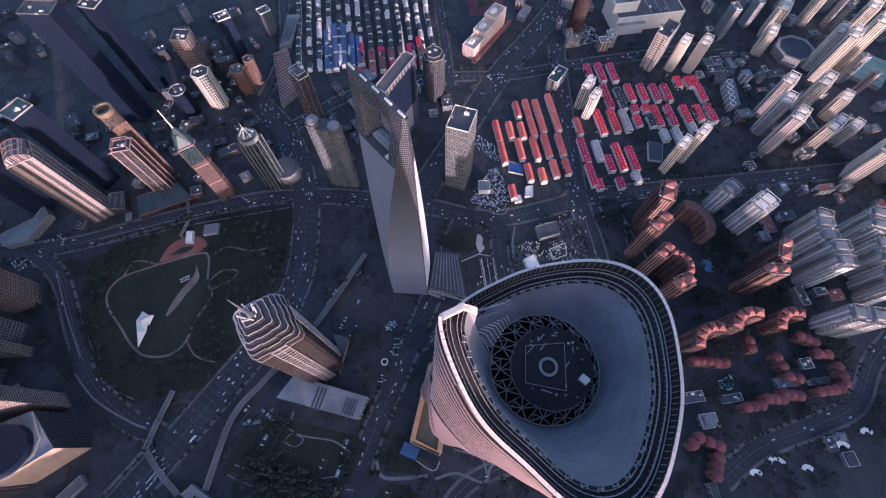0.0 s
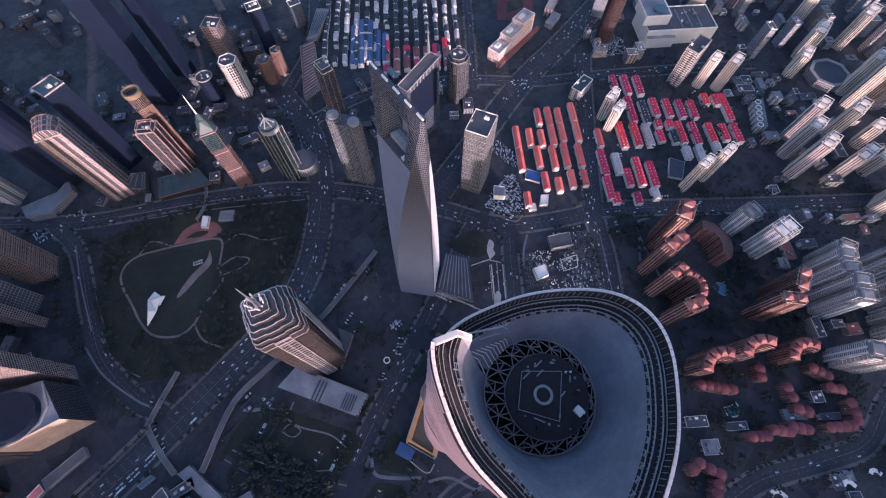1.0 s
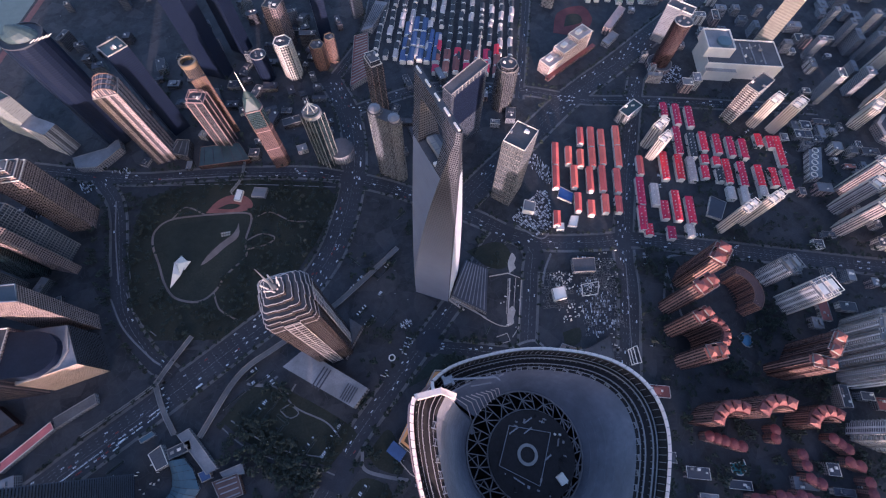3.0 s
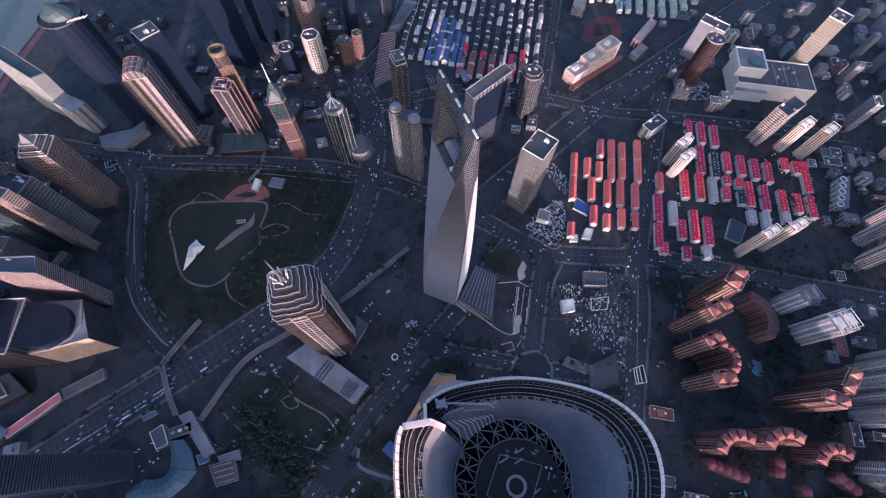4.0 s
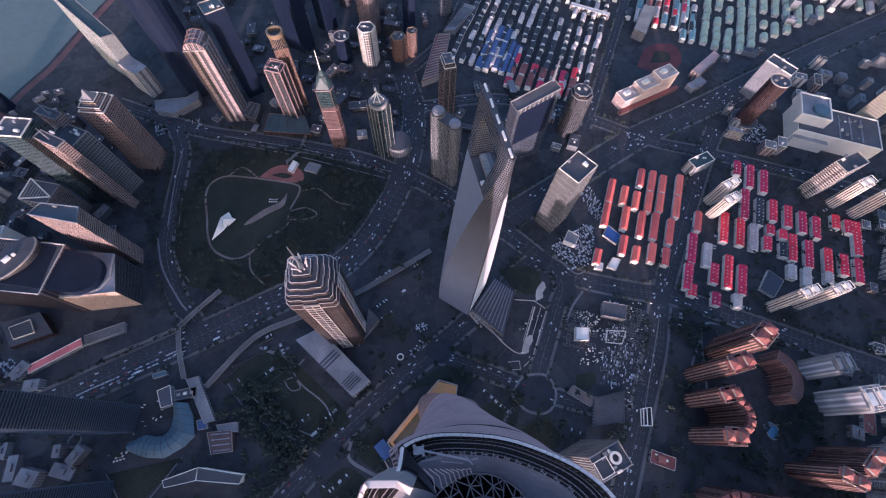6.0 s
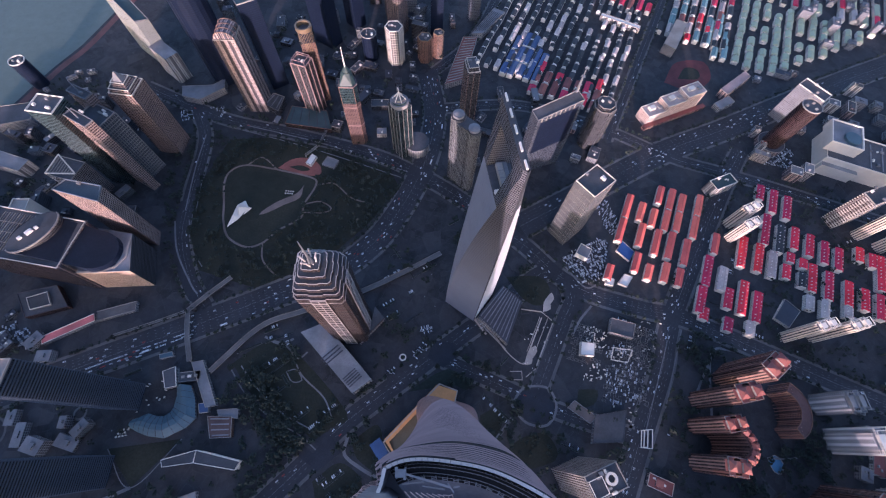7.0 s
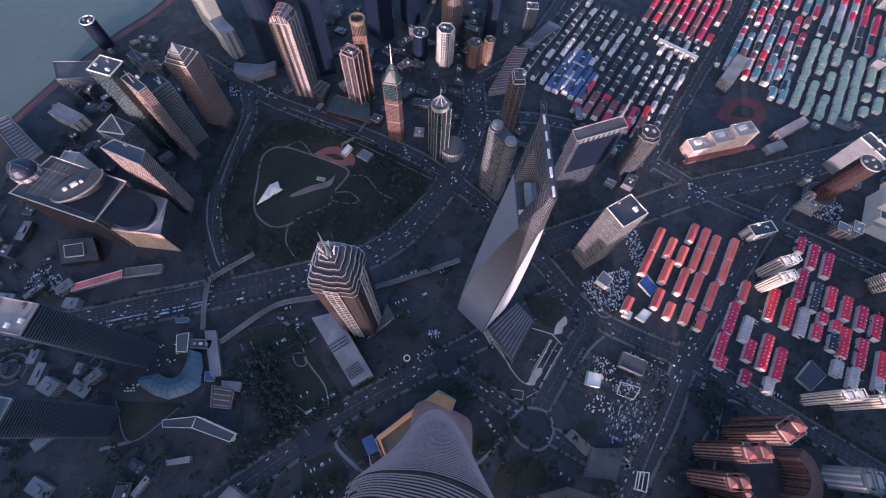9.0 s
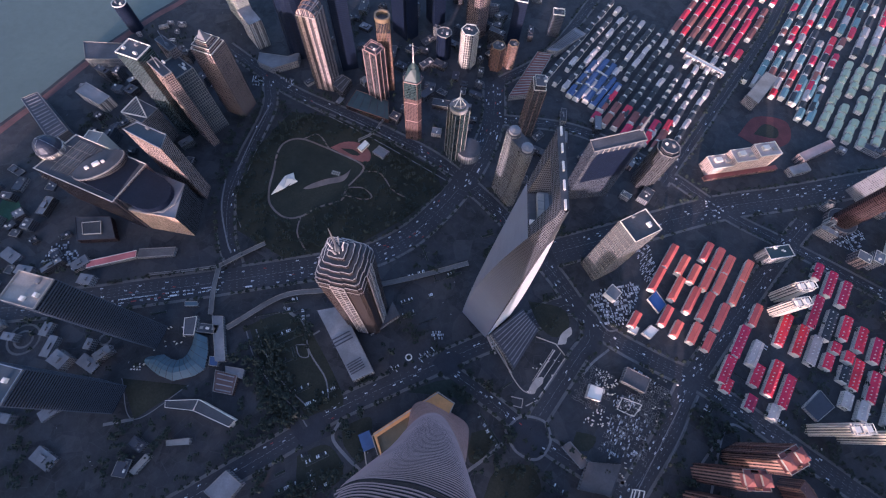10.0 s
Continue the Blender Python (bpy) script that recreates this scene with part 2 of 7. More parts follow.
def mesh_ob(name, verts, faces, mats, parent=None, uvs=None, idx=None, label="", smooth=False):
    me = bpy.data.meshes.new(name)
    me.from_pydata([tuple(v) for v in verts], [], faces)
    for m in mats if isinstance(mats, (list, tuple)) else [mats]:
        me.materials.append(m)
    if uvs is not None:
        lay = me.uv_layers.new(name="UVMap")
        flat = [c for f in uvs for uv_ in f for c in uv_]
        lay.data.foreach_set("uv", flat)
    if idx is not None:
        me.polygons.foreach_set("material_index", idx)
    if smooth:
        me.polygons.foreach_set("use_smooth", [True] * len(faces))
    me.update()
    ob = new(name, me)
    if parent is not None:
        ob.parent = parent
        ob.matrix_parent_inverse = parent.matrix_basis.inverted()
    if label:
        ob["label"] = label
    return ob


def thing(name, x, y, label, category, group="", z=0.0, kind=""):
    e = new(name)
    e.empty_display_size = 2.0
    e.matrix_basis = Matrix.Translation((x, y, z))
    return tagged(e, label, category, group, kind)


class Soup:
    """Collects simple solids into one mesh."""

    def __init__(self):
        self.v, self.f, self.uv, self.i = [], [], [], []

    def face(self, pts, uv=None, i=0):
        n = len(self.v)
        self.v += [tuple(p) for p in pts]
        self.f.append(list(range(n, n + len(pts))))
        self.uv.append(uv or [(p[0], p[1]) for p in pts])
        self.i.append(i)

    def prism(self, poly, z0, z1, i=0, top=None, top_poly=None, bottom=True):
        """poly: anticlockwise plan points. top: material index of the top face."""
        tp = top_poly or poly
        n, run = len(poly), 0.0
        for k in range(n):
            a, b, c, d = poly[k], poly[(k + 1) % n], tp[(k + 1) % n], tp[k]
            w = math.dist(a, b)
            self.face([(*a, z0), (*b, z0), (*c, z1), (*d, z1)], [(run, z0), (run + w, z0), (run + w, z1), (run, z1)], i)
            run += w
        self.face([(*p, z1) for p in tp], None, i if top is None else top)
        if bottom:
            self.face([(*p, z0) for p in reversed(poly)], None, i)
        return self

    def box(self, cx, cy, w, d, z0, z1, ang=0, i=0):
        return self.prism(rect(cx, cy, w, d, ang), z0, z1, i)

    def beam(self, a, b, w, h=None, i=0):
        a, b = Vector(a), Vector(b)
        d = (b - a).normalized()
        s = d.cross(Vector((0, 0, 1)))
        s = (s if s.length > 1e-3 else Vector((1, 0, 0))).normalized()
        t = s.cross(d).normalized()
        s, t = s * w / 2, t * (h or w) / 2
        q = [a - s - t, a + s - t, a + s + t, a - s + t]
        r = [p + (b - a) for p in q]
        self.face(q[::-1], None, i)
        self.face(r, None, i)
        for k in range(4):
            self.face([q[k], q[(k + 1) % 4], r[(k + 1) % 4], r[k]], None, i)
        return self

    def ob(self, name, mats, parent=None, label="", kind="", smooth=False):
        o = mesh_ob(name, self.v, self.f, mats, parent, self.uv, self.i, label, smooth)
        if kind:
            o["kind"] = kind
        return o


def rect(cx, cy, w, d, ang=0):
    c, s = math.cos(radians(ang)), math.sin(radians(ang))
    return [(cx + x * c - y * s, cy + x * s + y * c) for x, y in ((-w / 2, -d / 2), (w / 2, -d / 2), (w / 2, d / 2), (-w / 2, d / 2))]


def ngon(cx, cy, r, n=24, ang=0, ry=None):
    a0 = radians(ang)
    c, s = math.cos(a0), math.sin(a0)
    ry = ry or r
    out = []
    for k in range(n):
        t = 2 * math.pi * k / n
        x, y = r * math.cos(t), ry * math.sin(t)
        out.append((cx + x * c - y * s, cy + x * s + y * c))
    return out


def grown(poly, k):
    cx, cy = sum(p[0] for p in poly) / len(poly), sum(p[1] for p in poly) / len(poly)
    out = []
    for x, y in poly:
        d = math.hypot(x - cx, y - cy)
        out.append((x + (x - cx) / d * k, y + (y - cy) / d * k))
    return out


def arc_plan(cx, cy, r, thick, a0, a1, n=10):
    outer = [(cx + (r + thick / 2) * math.cos(radians(a0 + (a1 - a0) * k / n)), cy + (r + thick / 2) * math.sin(radians(a0 + (a1 - a0) * k / n))) for k in range(n + 1)]
    inner = [(cx + (r - thick / 2) * math.cos(radians(a0 + (a1 - a0) * k / n)), cy + (r - thick / 2) * math.sin(radians(a0 + (a1 - a0) * k / n))) for k in range(n + 1)]
    return outer + inner[::-1]


def swept(pts, w, h, closed=False):
    """A bar of one piece along a line of points in space."""
    s, P, n = Soup(), [Vector(p) for p in pts], len(pts)
    for k, p in enumerate(P):
        a = P[(k - 1) % n] if closed or k else p
        b = P[(k + 1) % n] if closed or k < n - 1 else p
        d = Vector(((b - a).x, (b - a).y, 0)).normalized()
        e = Vector((-d.y, d.x, 0)) * w / 2
        s.v += [tuple(q) for q in (p - e, p + e, p + e + Vector((0, 0, h)), p - e + Vector((0, 0, h)))]
    for k in range(n if closed else n - 1):
        a, b = 4 * k, 4 * ((k + 1) % n)
        for j in range(4):
            s.f.append([a + j, b + j, b + (j + 1) % 4, a + (j + 1) % 4])
            s.uv.append([(0, 0)] * 4)
            s.i.append(0)
    if not closed:
        for f in ([3, 2, 1, 0], [4 * n - 4, 4 * n - 3, 4 * n - 2, 4 * n - 1]):
            s.f.append(f)
            s.uv.append([(0, 0)] * 4)
            s.i.append(0)
    return s


def parapet(parent, poly, z, h, w, mat):
    """A rim round a flat roof, standing on its edge."""
    inn = grown(poly, -w / 2)
    return swept([(*p, z) for p in inn], w, h, True).ob("parapet", mat, parent)


def rib_lines(poly, z0, z1, step, w, d, skip=0.0):
    """Upright ribs along all the sides of a plan."""
    s, n = Soup(), len(poly)
    for k in range(n):
        a, b = Vector(poly[k]), Vector(poly[(k + 1) % n])
        L = (b - a).length
        if L < step * 0.7:
            continue
        m = max(1, round(L / step))
        dr = (b - a) / L
        nr = Vector((dr.y, -dr.x))
        ang = math.degrees(math.atan2(dr.y, dr.x))
        for j in range(m + 1):
            p = a + (b - a) * j / m + nr * d / 2
            s.box(p.x, p.y, w, d, z0, z1, ang)
    return s


def level_bands(parent, poly, z0, z1, step, h, mat):
    """Level bands round a plan, one part each, all on one mesh."""
    s = Soup()
    s.prism(poly, -h / 2, h / 2)
    first = s.ob("floor_band", mat, parent)
    first.matrix_basis = Matrix.Translation((0, 0, z0))
    z = z0 + step
    while z < z1:
        o = first.copy()
        scene.collection.objects.link(o)
        o.matrix_basis = Matrix.Translation((0, 0, z))
        z += step


OCC = []    # taken ground: x, y, radius


def taken(x, y, r):
    return any((x - a) ** 2 + (y - b) ** 2 < (r + c) ** 2 for a, b, c in OCC)


def roof_plant(parent, poly, z, n, seed, mat=None):
    """Cooling units and stair heads on a flat roof."""
    rnd = random.Random(seed)
    cx, cy = sum(p[0] for p in poly) / len(poly), sum(p[1] for p in poly) / len(poly)
    r = min(math.dist(p, (cx, cy)) for p in poly) * 0.55
    ang = math.degrees(math.atan2(poly[1][1] - poly[0][1], poly[1][0] - poly[0][0]))
    for k in range(n):
        a, q = rnd.uniform(0, 6.28), r * rnd.uniform(0.1, 1) ** 0.5
        w, d, h = rnd.uniform(2.5, 7), rnd.uniform(2.5, 6), rnd.uniform(1.5, 4.5)
        s = Soup()
        s.box(cx + q * math.cos(a), cy + q * math.sin(a), w, d, z, z + h, ang)
        s.box(cx + q * math.cos(a), cy + q * math.sin(a), w * 0.7, d * 0.7, z + h, z + h + 0.5, ang)
        s.ob("roof_unit", mat or rnd.choice((CONC, WHITE, GREYROOF)), parent)


def tower(name, poly, h, wall, label, roof=DARKROOF, rim=CONC, ribs=None, bands=None, plant=3, category="building", setback=None, mast=None, group=""):
    """A flat-roofed high building: wall, roof, parapet, ribs, bands, units on the roof."""
    cx, cy = sum(p[0] for p in poly) / len(poly), sum(p[1] for p in poly) / len(poly)
    t = thing(name, cx, cy, label, category, group)
    OCC.append((cx, cy, max(math.dist(p, (cx, cy)) for p in poly)))
    Soup().prism(poly, 0, h, 0, 1).ob("wall", [wall, roof], t)
    parapet(t, poly, h, 2.2, 1.2, rim)
    top = h
    if ribs:
        rib_lines(poly, 0, h + 1.5, ribs[0], ribs[1], ribs[2]).ob("facade_ribs", ribs[3], t, kind="stuff")
    if bands:
        level_bands(t, grown(poly, bands[2]), bands[0], h - 1, bands[0], bands[1], bands[3])
    if setback:
        q = grown(poly, -setback[0])
        ph = Soup().prism(q, h, h + setback[1], 0, 1).ob("penthouse", [wall, roof], t)
        parapet(ph, q, h + setback[1], 1.2, 0.8, rim)
        top = h + setback[1]
    if plant:
        roof_plant(t, poly if not setback else grown(poly, -setback[0]), top, plant, int(cx * 7 + cy))
    if mast:
        s = Soup()
        s.prism(ngon(cx, cy, 1.4, 8), top, mast, 0, None, ngon(cx, cy, 0.35, 8))
        s.ob("mast", STEEL, t)
    return t

# ---- ground, water, roads ----


def curve(pts, step=12.0):
    """A smooth line through plan points, in even steps."""
    P = [Vector(p) for p in pts]
    P = [P[0] * 2 - P[1]] + P + [P[-1] * 2 - P[-2]]
    out = []
    for k in range(1, len(P) - 2):
        a, b, c, d = P[k - 1:k + 3]
        n = max(2, int((c - b).length / step))
        for j in range(n):
            t = j / n
            out.append(0.5 * (2 * b + (c - a) * t + (2 * a - 5 * b + 4 * c - d) * t * t + (3 * b - a - 3 * c + d) * t ** 3))
    return out + [P[-2]]


def strip(pts, w, z, off=0.0):
    """Verts and faces of a flat strip along a line, off metres to its left."""
    v, f, uv = [], [], []
    run = 0.0
    for k, p in enumerate(pts):
        d = (pts[min(k + 1, len(pts) - 1)] - pts[max(k - 1, 0)]).normalized()
        s = Vector((-d.y, d.x))
        a, b = p + s * (off - w / 2), p + s * (off + w / 2)
        v += [(a.x, a.y, z), (b.x, b.y, z)]
        if k:
            run += (p - pts[k - 1]).length
            n = 2 * k
            f.append([n - 2, n, n + 1, n - 1])
    return v, f


ground = Soup()
ground.face([(-3000, -2600, 0), (3600, -2600, 0), (3600, 4200, 0), (-3000, 4200, 0)])
ground = tagged(ground.ob("ground", GROUND), "dark city ground of paving, dust and low planting", "ground", kind="structure")

river = Soup()
RIVER = [(-2900, -400), (-1150, -350), (-1075, 60), (-1024, 329), (-1002, 420), (-978, 558), (-930, 720), (-896, 803), (-850, 1000), (-760, 1300), (-560, 1700), (-300, 2300), (-2900, 2400)]
river.face([(x, y, 0.06) for x, y in RIVER])
v, f = strip(curve([(-1058, 60), (-1007, 329), (-985, 420), (-961, 558), (-913, 720), (-879, 803), (-833, 1000), (-743, 1300)]), 16, 0.3)
tagged(mesh_ob("embankment", v, f, PROMENADE), "red paved riverside promenade", "promenade", kind="structure")
tagged(river.ob("water", WATER), "calm grey-green river beside the embankment", "river", kind="structure")

ROADS = [
    ("avenue", [(-1000, -110), (-643, 45), (-548, 92), (-429, 152), (-297, 222), (-195, 280), (-130, 345), (-88, 425), (-58, 510), (-42, 600), (-42, 690), (-65, 790)], 46, 8),
    ("road_park_north", [(-58, 510), (-157, 550), (-335, 588), (-478, 610), (-565, 638), (-700, 690)], 26, 4),
    ("road_east", [(-58, 510), (28, 460), (155, 368), (222, 308), (281, 277), (375, 255), (458, 240), (640, 170), (900, 70), (1300, -80)], 30, 6),
    ("road_park_west", [(-565, 638), (-522, 554), (-508, 422), (-494, 326), (-450, 240), (-409, 194)], 26, 4),
    ("road_between_towers", [(-330, -200), (-179, -35), (-140, 15), (-70, 78), (5, 143), (60, 190), (120, 240), (178, 300), (215, 318)], 30, 4),
    ("road_south_east", [(5, 141), (109, 105), (200, 72), (345, 36)], 22, 4),
    ("road_houses", [(640, 640), (560, 500), (430, 250), (395, 150), (345, 40), (270, -130)], 34, 6),
    ("boulevard", [(150, 405), (264, 482), (452, 610), (622, 700), (835, 820), (1040, 930), (1400, 1110)], 52, 8),
    ("cross_road", [(-42, 690), (150, 720), (341, 670), (482, 605), (592, 575), (712, 540), (1000, 450)], 24, 4),
    ("far_road", [(-65, 790), (40, 940), (120, 1200), (200, 1500)], 22, 4),
    ("house_street", [(345, 640), (440, 880), (560, 1190), (650, 1480)], 18, 2),
    ("tower_street", [(178, 92), (188, 118), (214, 183), (233, 231), (246, 262), (236, 296)], 26, 4),
    ("ring_road", [(900, -200), (732, -236), (675, -248), (599, -280), (514, -272), (410, -255), (330, -262)], 26, 4),
    ("south_street", [(-250, -330), (-120, -160), (-20, -90), (120, -110), (270, -130)], 18, 2),
]
LINES = []
for k, (rname, pts, w, lanes) in enumerate(ROADS):
    LINES.append((curve(pts), w))


def on_road(x, y, spare=0.0, but=-1):
    p = Vector((x, y))
    for j, (ln, w) in enumerate(LINES):
        if j == but:
            continue
        for q in ln[::1]:
            if abs(q.x - x) < w and abs(q.y - y) < w and (q - p).length < w / 2 + spare:
                return True
    return False


markings = Soup()
for k, (rname, pts, w, lanes) in enumerate(ROADS):
    ln = LINES[k][0]
    v, f = strip(ln, w, 0.10 + 0.012 * k)
    tagged(mesh_ob("road_" + rname.replace("road_", ""), v, f, ASPHALT), "dark asphalt road with white lane lines", "road", kind="structure")
    pav = Soup()
    for side in (-1, 1):
        for j in range(len(ln) - 1):
            d = (ln[j + 1] - ln[j])
            L = d.length
            d = d / L
            s = Vector((-d.y, d.x)) * side
            m = (ln[j] + ln[j + 1]) / 2 + s * (w / 2 + 2.5)
            if on_road(m.x, m.y, 3.0, k):
                continue
            pav.box(m.x, m.y, L + 0.6, 5.0, 0.0, 0.28, math.degrees(math.atan2(d.y, d.x)))
    tagged(pav.ob("pavement", PAVING), "raised grey pavement with a stone kerb along the road", "pavement", kind="structure")
    for j in range(len(ln) - 1):
        d = ln[j + 1] - ln[j]
        L = d.length
        ang = math.degrees(math.atan2(d.y, d.x))
        s = Vector((-d.y, d.x)).normalized()
        for q in range(1, lanes):
            if q == lanes // 2:
                m = (ln[j] + ln[j + 1]) / 2 + s * (q / lanes - 0.5) * (w - 3)
                if not on_road(m.x, m.y, -4, k):
                    markings.box(m.x, m.y, L * 0.8, 0.3, 0.2, 0.32, ang)
            else:
                m = ln[j].lerp(ln[j + 1], 0.3) + s * (q / lanes - 0.5) * (w - 3)
                if not on_road(m.x, m.y, -4, k):
                    markings.box(m.x, m.y, 3.2, 0.28, 0.2, 0.31, ang)
tagged(markings.ob("road_markings", MARK), "worn white lane lines on the asphalt", "road marking", kind="stuff")

# park
park = Soup()
PARK = [(-470, 560), (-500, 430), (-480, 330), (-440, 260), (-330, 235), (-215, 300), (-150, 380), (-95, 470), (-120, 515), (-250, 555), (-380, 575)]
park.prism(PARK, 0, 0.35)
tagged(park.ob("park_lawn", LAWN), "dark green park lawn between the roads", "lawn", kind="structure")


def flat_patch(name, pts, z, mat, label, cat, smooth_edge=True):
    c = curve(pts + pts[:1], 8)[:-1] if smooth_edge else [Vector(p) for p in pts]
    s = Soup()
    s.prism([(p.x, p.y) for p in c], 0.0, z)
    return tagged(s.ob(name, mat), label, cat, kind="structure")


flat_patch("pond", [(-416, 485), (-350, 480), (-300, 471), (-288, 452), (-318, 432), (-348, 408), (-367, 372), (-400, 385), (-420, 410), (-434, 440)], 0.5, POND, "still dark pond in the park", "pond")
flat_patch("park_beach", [(-290, 460), (-300, 440), (-330, 420), (-352, 400), (-362, 385), (-345, 392), (-318, 412), (-292, 430)], 0.6, PATHM, "pale gravel shore of the pond", "shore")
loop = curve([(-352, 493), (-278, 480), (-266, 462), (-280, 416), (-280, 385), (-316, 355), (-340, 325), (-369, 314), (-407, 331), (-426, 364), (-436, 401), (-450, 451), (-445, 481), (-416, 498), (-352, 493)], 6)
v, f = strip(loop, 4.0, 0.7)
tagged(mesh_ob("park_path", v, f, PATHM), "winding pale pink park path round the pond", "path", kind="structure")
for pp in ([(-280, 416), (-250, 425), (-225, 412), (-240, 400), (-278, 398)], [(-352, 493), (-390, 520), (-416, 498)], [(-266, 462), (-230, 470), (-190, 440), (-150, 430)], [(-340, 325), (-330, 290), (-300, 262)]):
    v, f = strip(curve(pp, 6), 3.0, 0.72)
    tagged(mesh_ob("park_path", v, f, PATHM), "narrow pale side path in the park", "path", kind="structure")
flat_patch("red_plaza", [(-352, 497), (-330, 520), (-300, 528), (-270, 515), (-262, 490), (-290, 485)], 0.65, REDPAVE, "red paved plaza at the park entrance", "plaza")
flat_patch("plaza_bed", [(-330, 502), (-305, 508), (-285, 500), (-300, 494)], 0.8, LAWN, "oval planted bed in the red plaza", "flower bed")
flat_patch("sports_field", [(-484, -39), (-377, -17), (-430, -87)], 0.5, LAWN, "dark green triangular sports field", "field", False)

# white tensile pavilion in the park
pv = thing("pavilion", -401, 380, "white tensile pavilion roof standing on the park shore", "pavilion")
for k, (a, b, c, zt) in enumerate((((-414, 350), (-396, 372), (-408, 400), 12), ((-396, 372), (-385, 398), (-408, 400), 14), ((-385, 398), (-395, 412), (-408, 400), 9), ((-390, 380), (-378, 396), (-388, 400), 10))):
    s = Soup()
    m = ((a[0] + b[0] + c[0]) / 3, (a[1] + b[1] + c[1]) / 3)
    pts = [(*a, 4), (*b, 4), (*c, 4)]
    for j in range(3):
        s.face([pts[j], pts[(j + 1) % 3], (*m, zt)])
        q = [(x, y, z - 0.4) for x, y, z in (pts[j], pts[(j + 1) % 3], (*m, zt))]
        s.face(q[::-1])
    s.ob("sail", WHITE, pv)
    s = Soup()
    s.prism(ngon(*m, 0.4, 8), 0, zt - 0.4)
    s.ob("mast", STEEL, pv)

# ---- the tapering twisted tower with the open crown ----
CX, CY = 13.0, -17.0
CAP, SPAN = 142.0, 346.0     # where the crown's spiral rim starts, and how far it runs, degrees
WAVES = ((1, 2.011, -0.571), (2, -0.015, 0.14), (3, 1.901, 1.922), (4, 0.305, 0.026), (5, -0.177, -0.033), (6, 0.133, 0.487))


def plan_r(th, amp=1.0):
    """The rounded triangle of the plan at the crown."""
    return 26.04 + amp * sum(c * math.cos(radians(k * th)) + s_ * math.sin(radians(k * th)) for k, c, s_ in WAVES)


def rim_z(th):
    q = ((th - CAP + 1e-6) % 360.0) / SPAN
    return 638.4 - 35.45 * q + 8.0 * q * q if q <= 1.0001 else 598.0


def st_p(th, z, k=1.0):
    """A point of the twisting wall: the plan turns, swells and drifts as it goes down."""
    q = (625.0 - z) / 625.0
    fade = max(0.0, min(1.0, (z - 540.0) / 65.0))
    q -= fade * (625.0 - max(rim_z(th), 611.0)) / 625.0
    turn = 129.6 * q
    r = plan_r(th - turn, 1 + 0.627 * max(0.0, q)) * math.exp(0.684 * q - 0.156 * q * q) * k
    dn = (th - (CAP - 7.0 + turn) + 180) % 360 - 180
    r *= 1 - 0.14 * math.exp(-(dn / 5.0) ** 4)
    r *= 1 + 0.035 * math.exp(-((z - 556.0) / (24.0 if z > 556 else 80.0)) ** 2) + 0.06 * math.exp(-((z - 330.0) / 120.0) ** 2)
    d = max(0.0, q) ** 2
    return (CX + 17.9 * d + r * math.cos(radians(th)), CY + 48.6 * d + r * math.sin(radians(th)), z)


CURTAIN = facade("curtain_wall", (0.41, 0.250, 0.226), (0.28, 0.170, 0.154), 1.6, 4.4, 0.6, 0.42, 0.6, glass_rough=0.5, spec=0.25)
LEDGE = surface("grooved_ledge_metal", (0.58, 0.37, 0.335), 0.6, amount=0.15)
INNERPANEL = surface("crown_inner_panel", (0.29, 0.265, 0.275), 0.6, amount=0.2)
RAILGREY = surface("gangway_rail_grey", (0.30, 0.28, 0.28), 0.6, amount=0.2)
GROOVE = surface("dark_groove", (0.035, 0.028, 0.028), 0.6)
CROWNWHITE = surface("crown_white_metal", (0.86, 0.68, 0.58), 0.5, metal=0.1, small=1.5, amount=0.15)
TRUSS = surface("truss_steel", (0.26, 0.23, 0.22), 0.6, metal=0.1, amount=0.2)
BOWL = surface("bowl_metal", (0.215, 0.21, 0.232), 0.55, metal=0.0, big=0.12, small=0.7, amount=0.25, bump=0.2, spec=0.3)
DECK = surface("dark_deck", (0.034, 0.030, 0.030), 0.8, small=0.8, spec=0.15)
OCC += [(10, 10, 85), (75, 240, 95), (-139, 184, 48), (-160, 120, 60)]
st = thing("twisted_tower", CX, CY, "very tall twisting glass tower with an open spiral crown", "skyscraper")
NA = 120
TH = [CAP + 360.0 * k / NA for k in range(NA + 1)]
NR = int(SPAN / 3)
levels = [0, 12, 26] + [26 + 572.0 * k / 76 for k in range(1, 77)]
shell = Soup()
for j in range(len(levels)):
    run = 0.0
    for k in range(NA):
        a, b = TH[k], TH[k + 1]
        z0a = z0b = levels[j]
        if j + 1 < len(levels):
            z1a = z1b = levels[j + 1]
        else:
            z1a, z1b = rim_z(a + 1e-4), rim_z(b - 1e-4)
        p = [st_p(a, z0a), st_p(b, z0b), st_p(b, z1b), st_p(a, z1a)]
        w = math.dist(p[0], p[1])
        shell.face(p, [(run, z0a), (run + w, z0b), (run + w, z1b), (run, z1a)])
        run += w
shell.ob("curtain_wall", CURTAIN, st, "pale grey glass wall with level ribs", smooth=True)
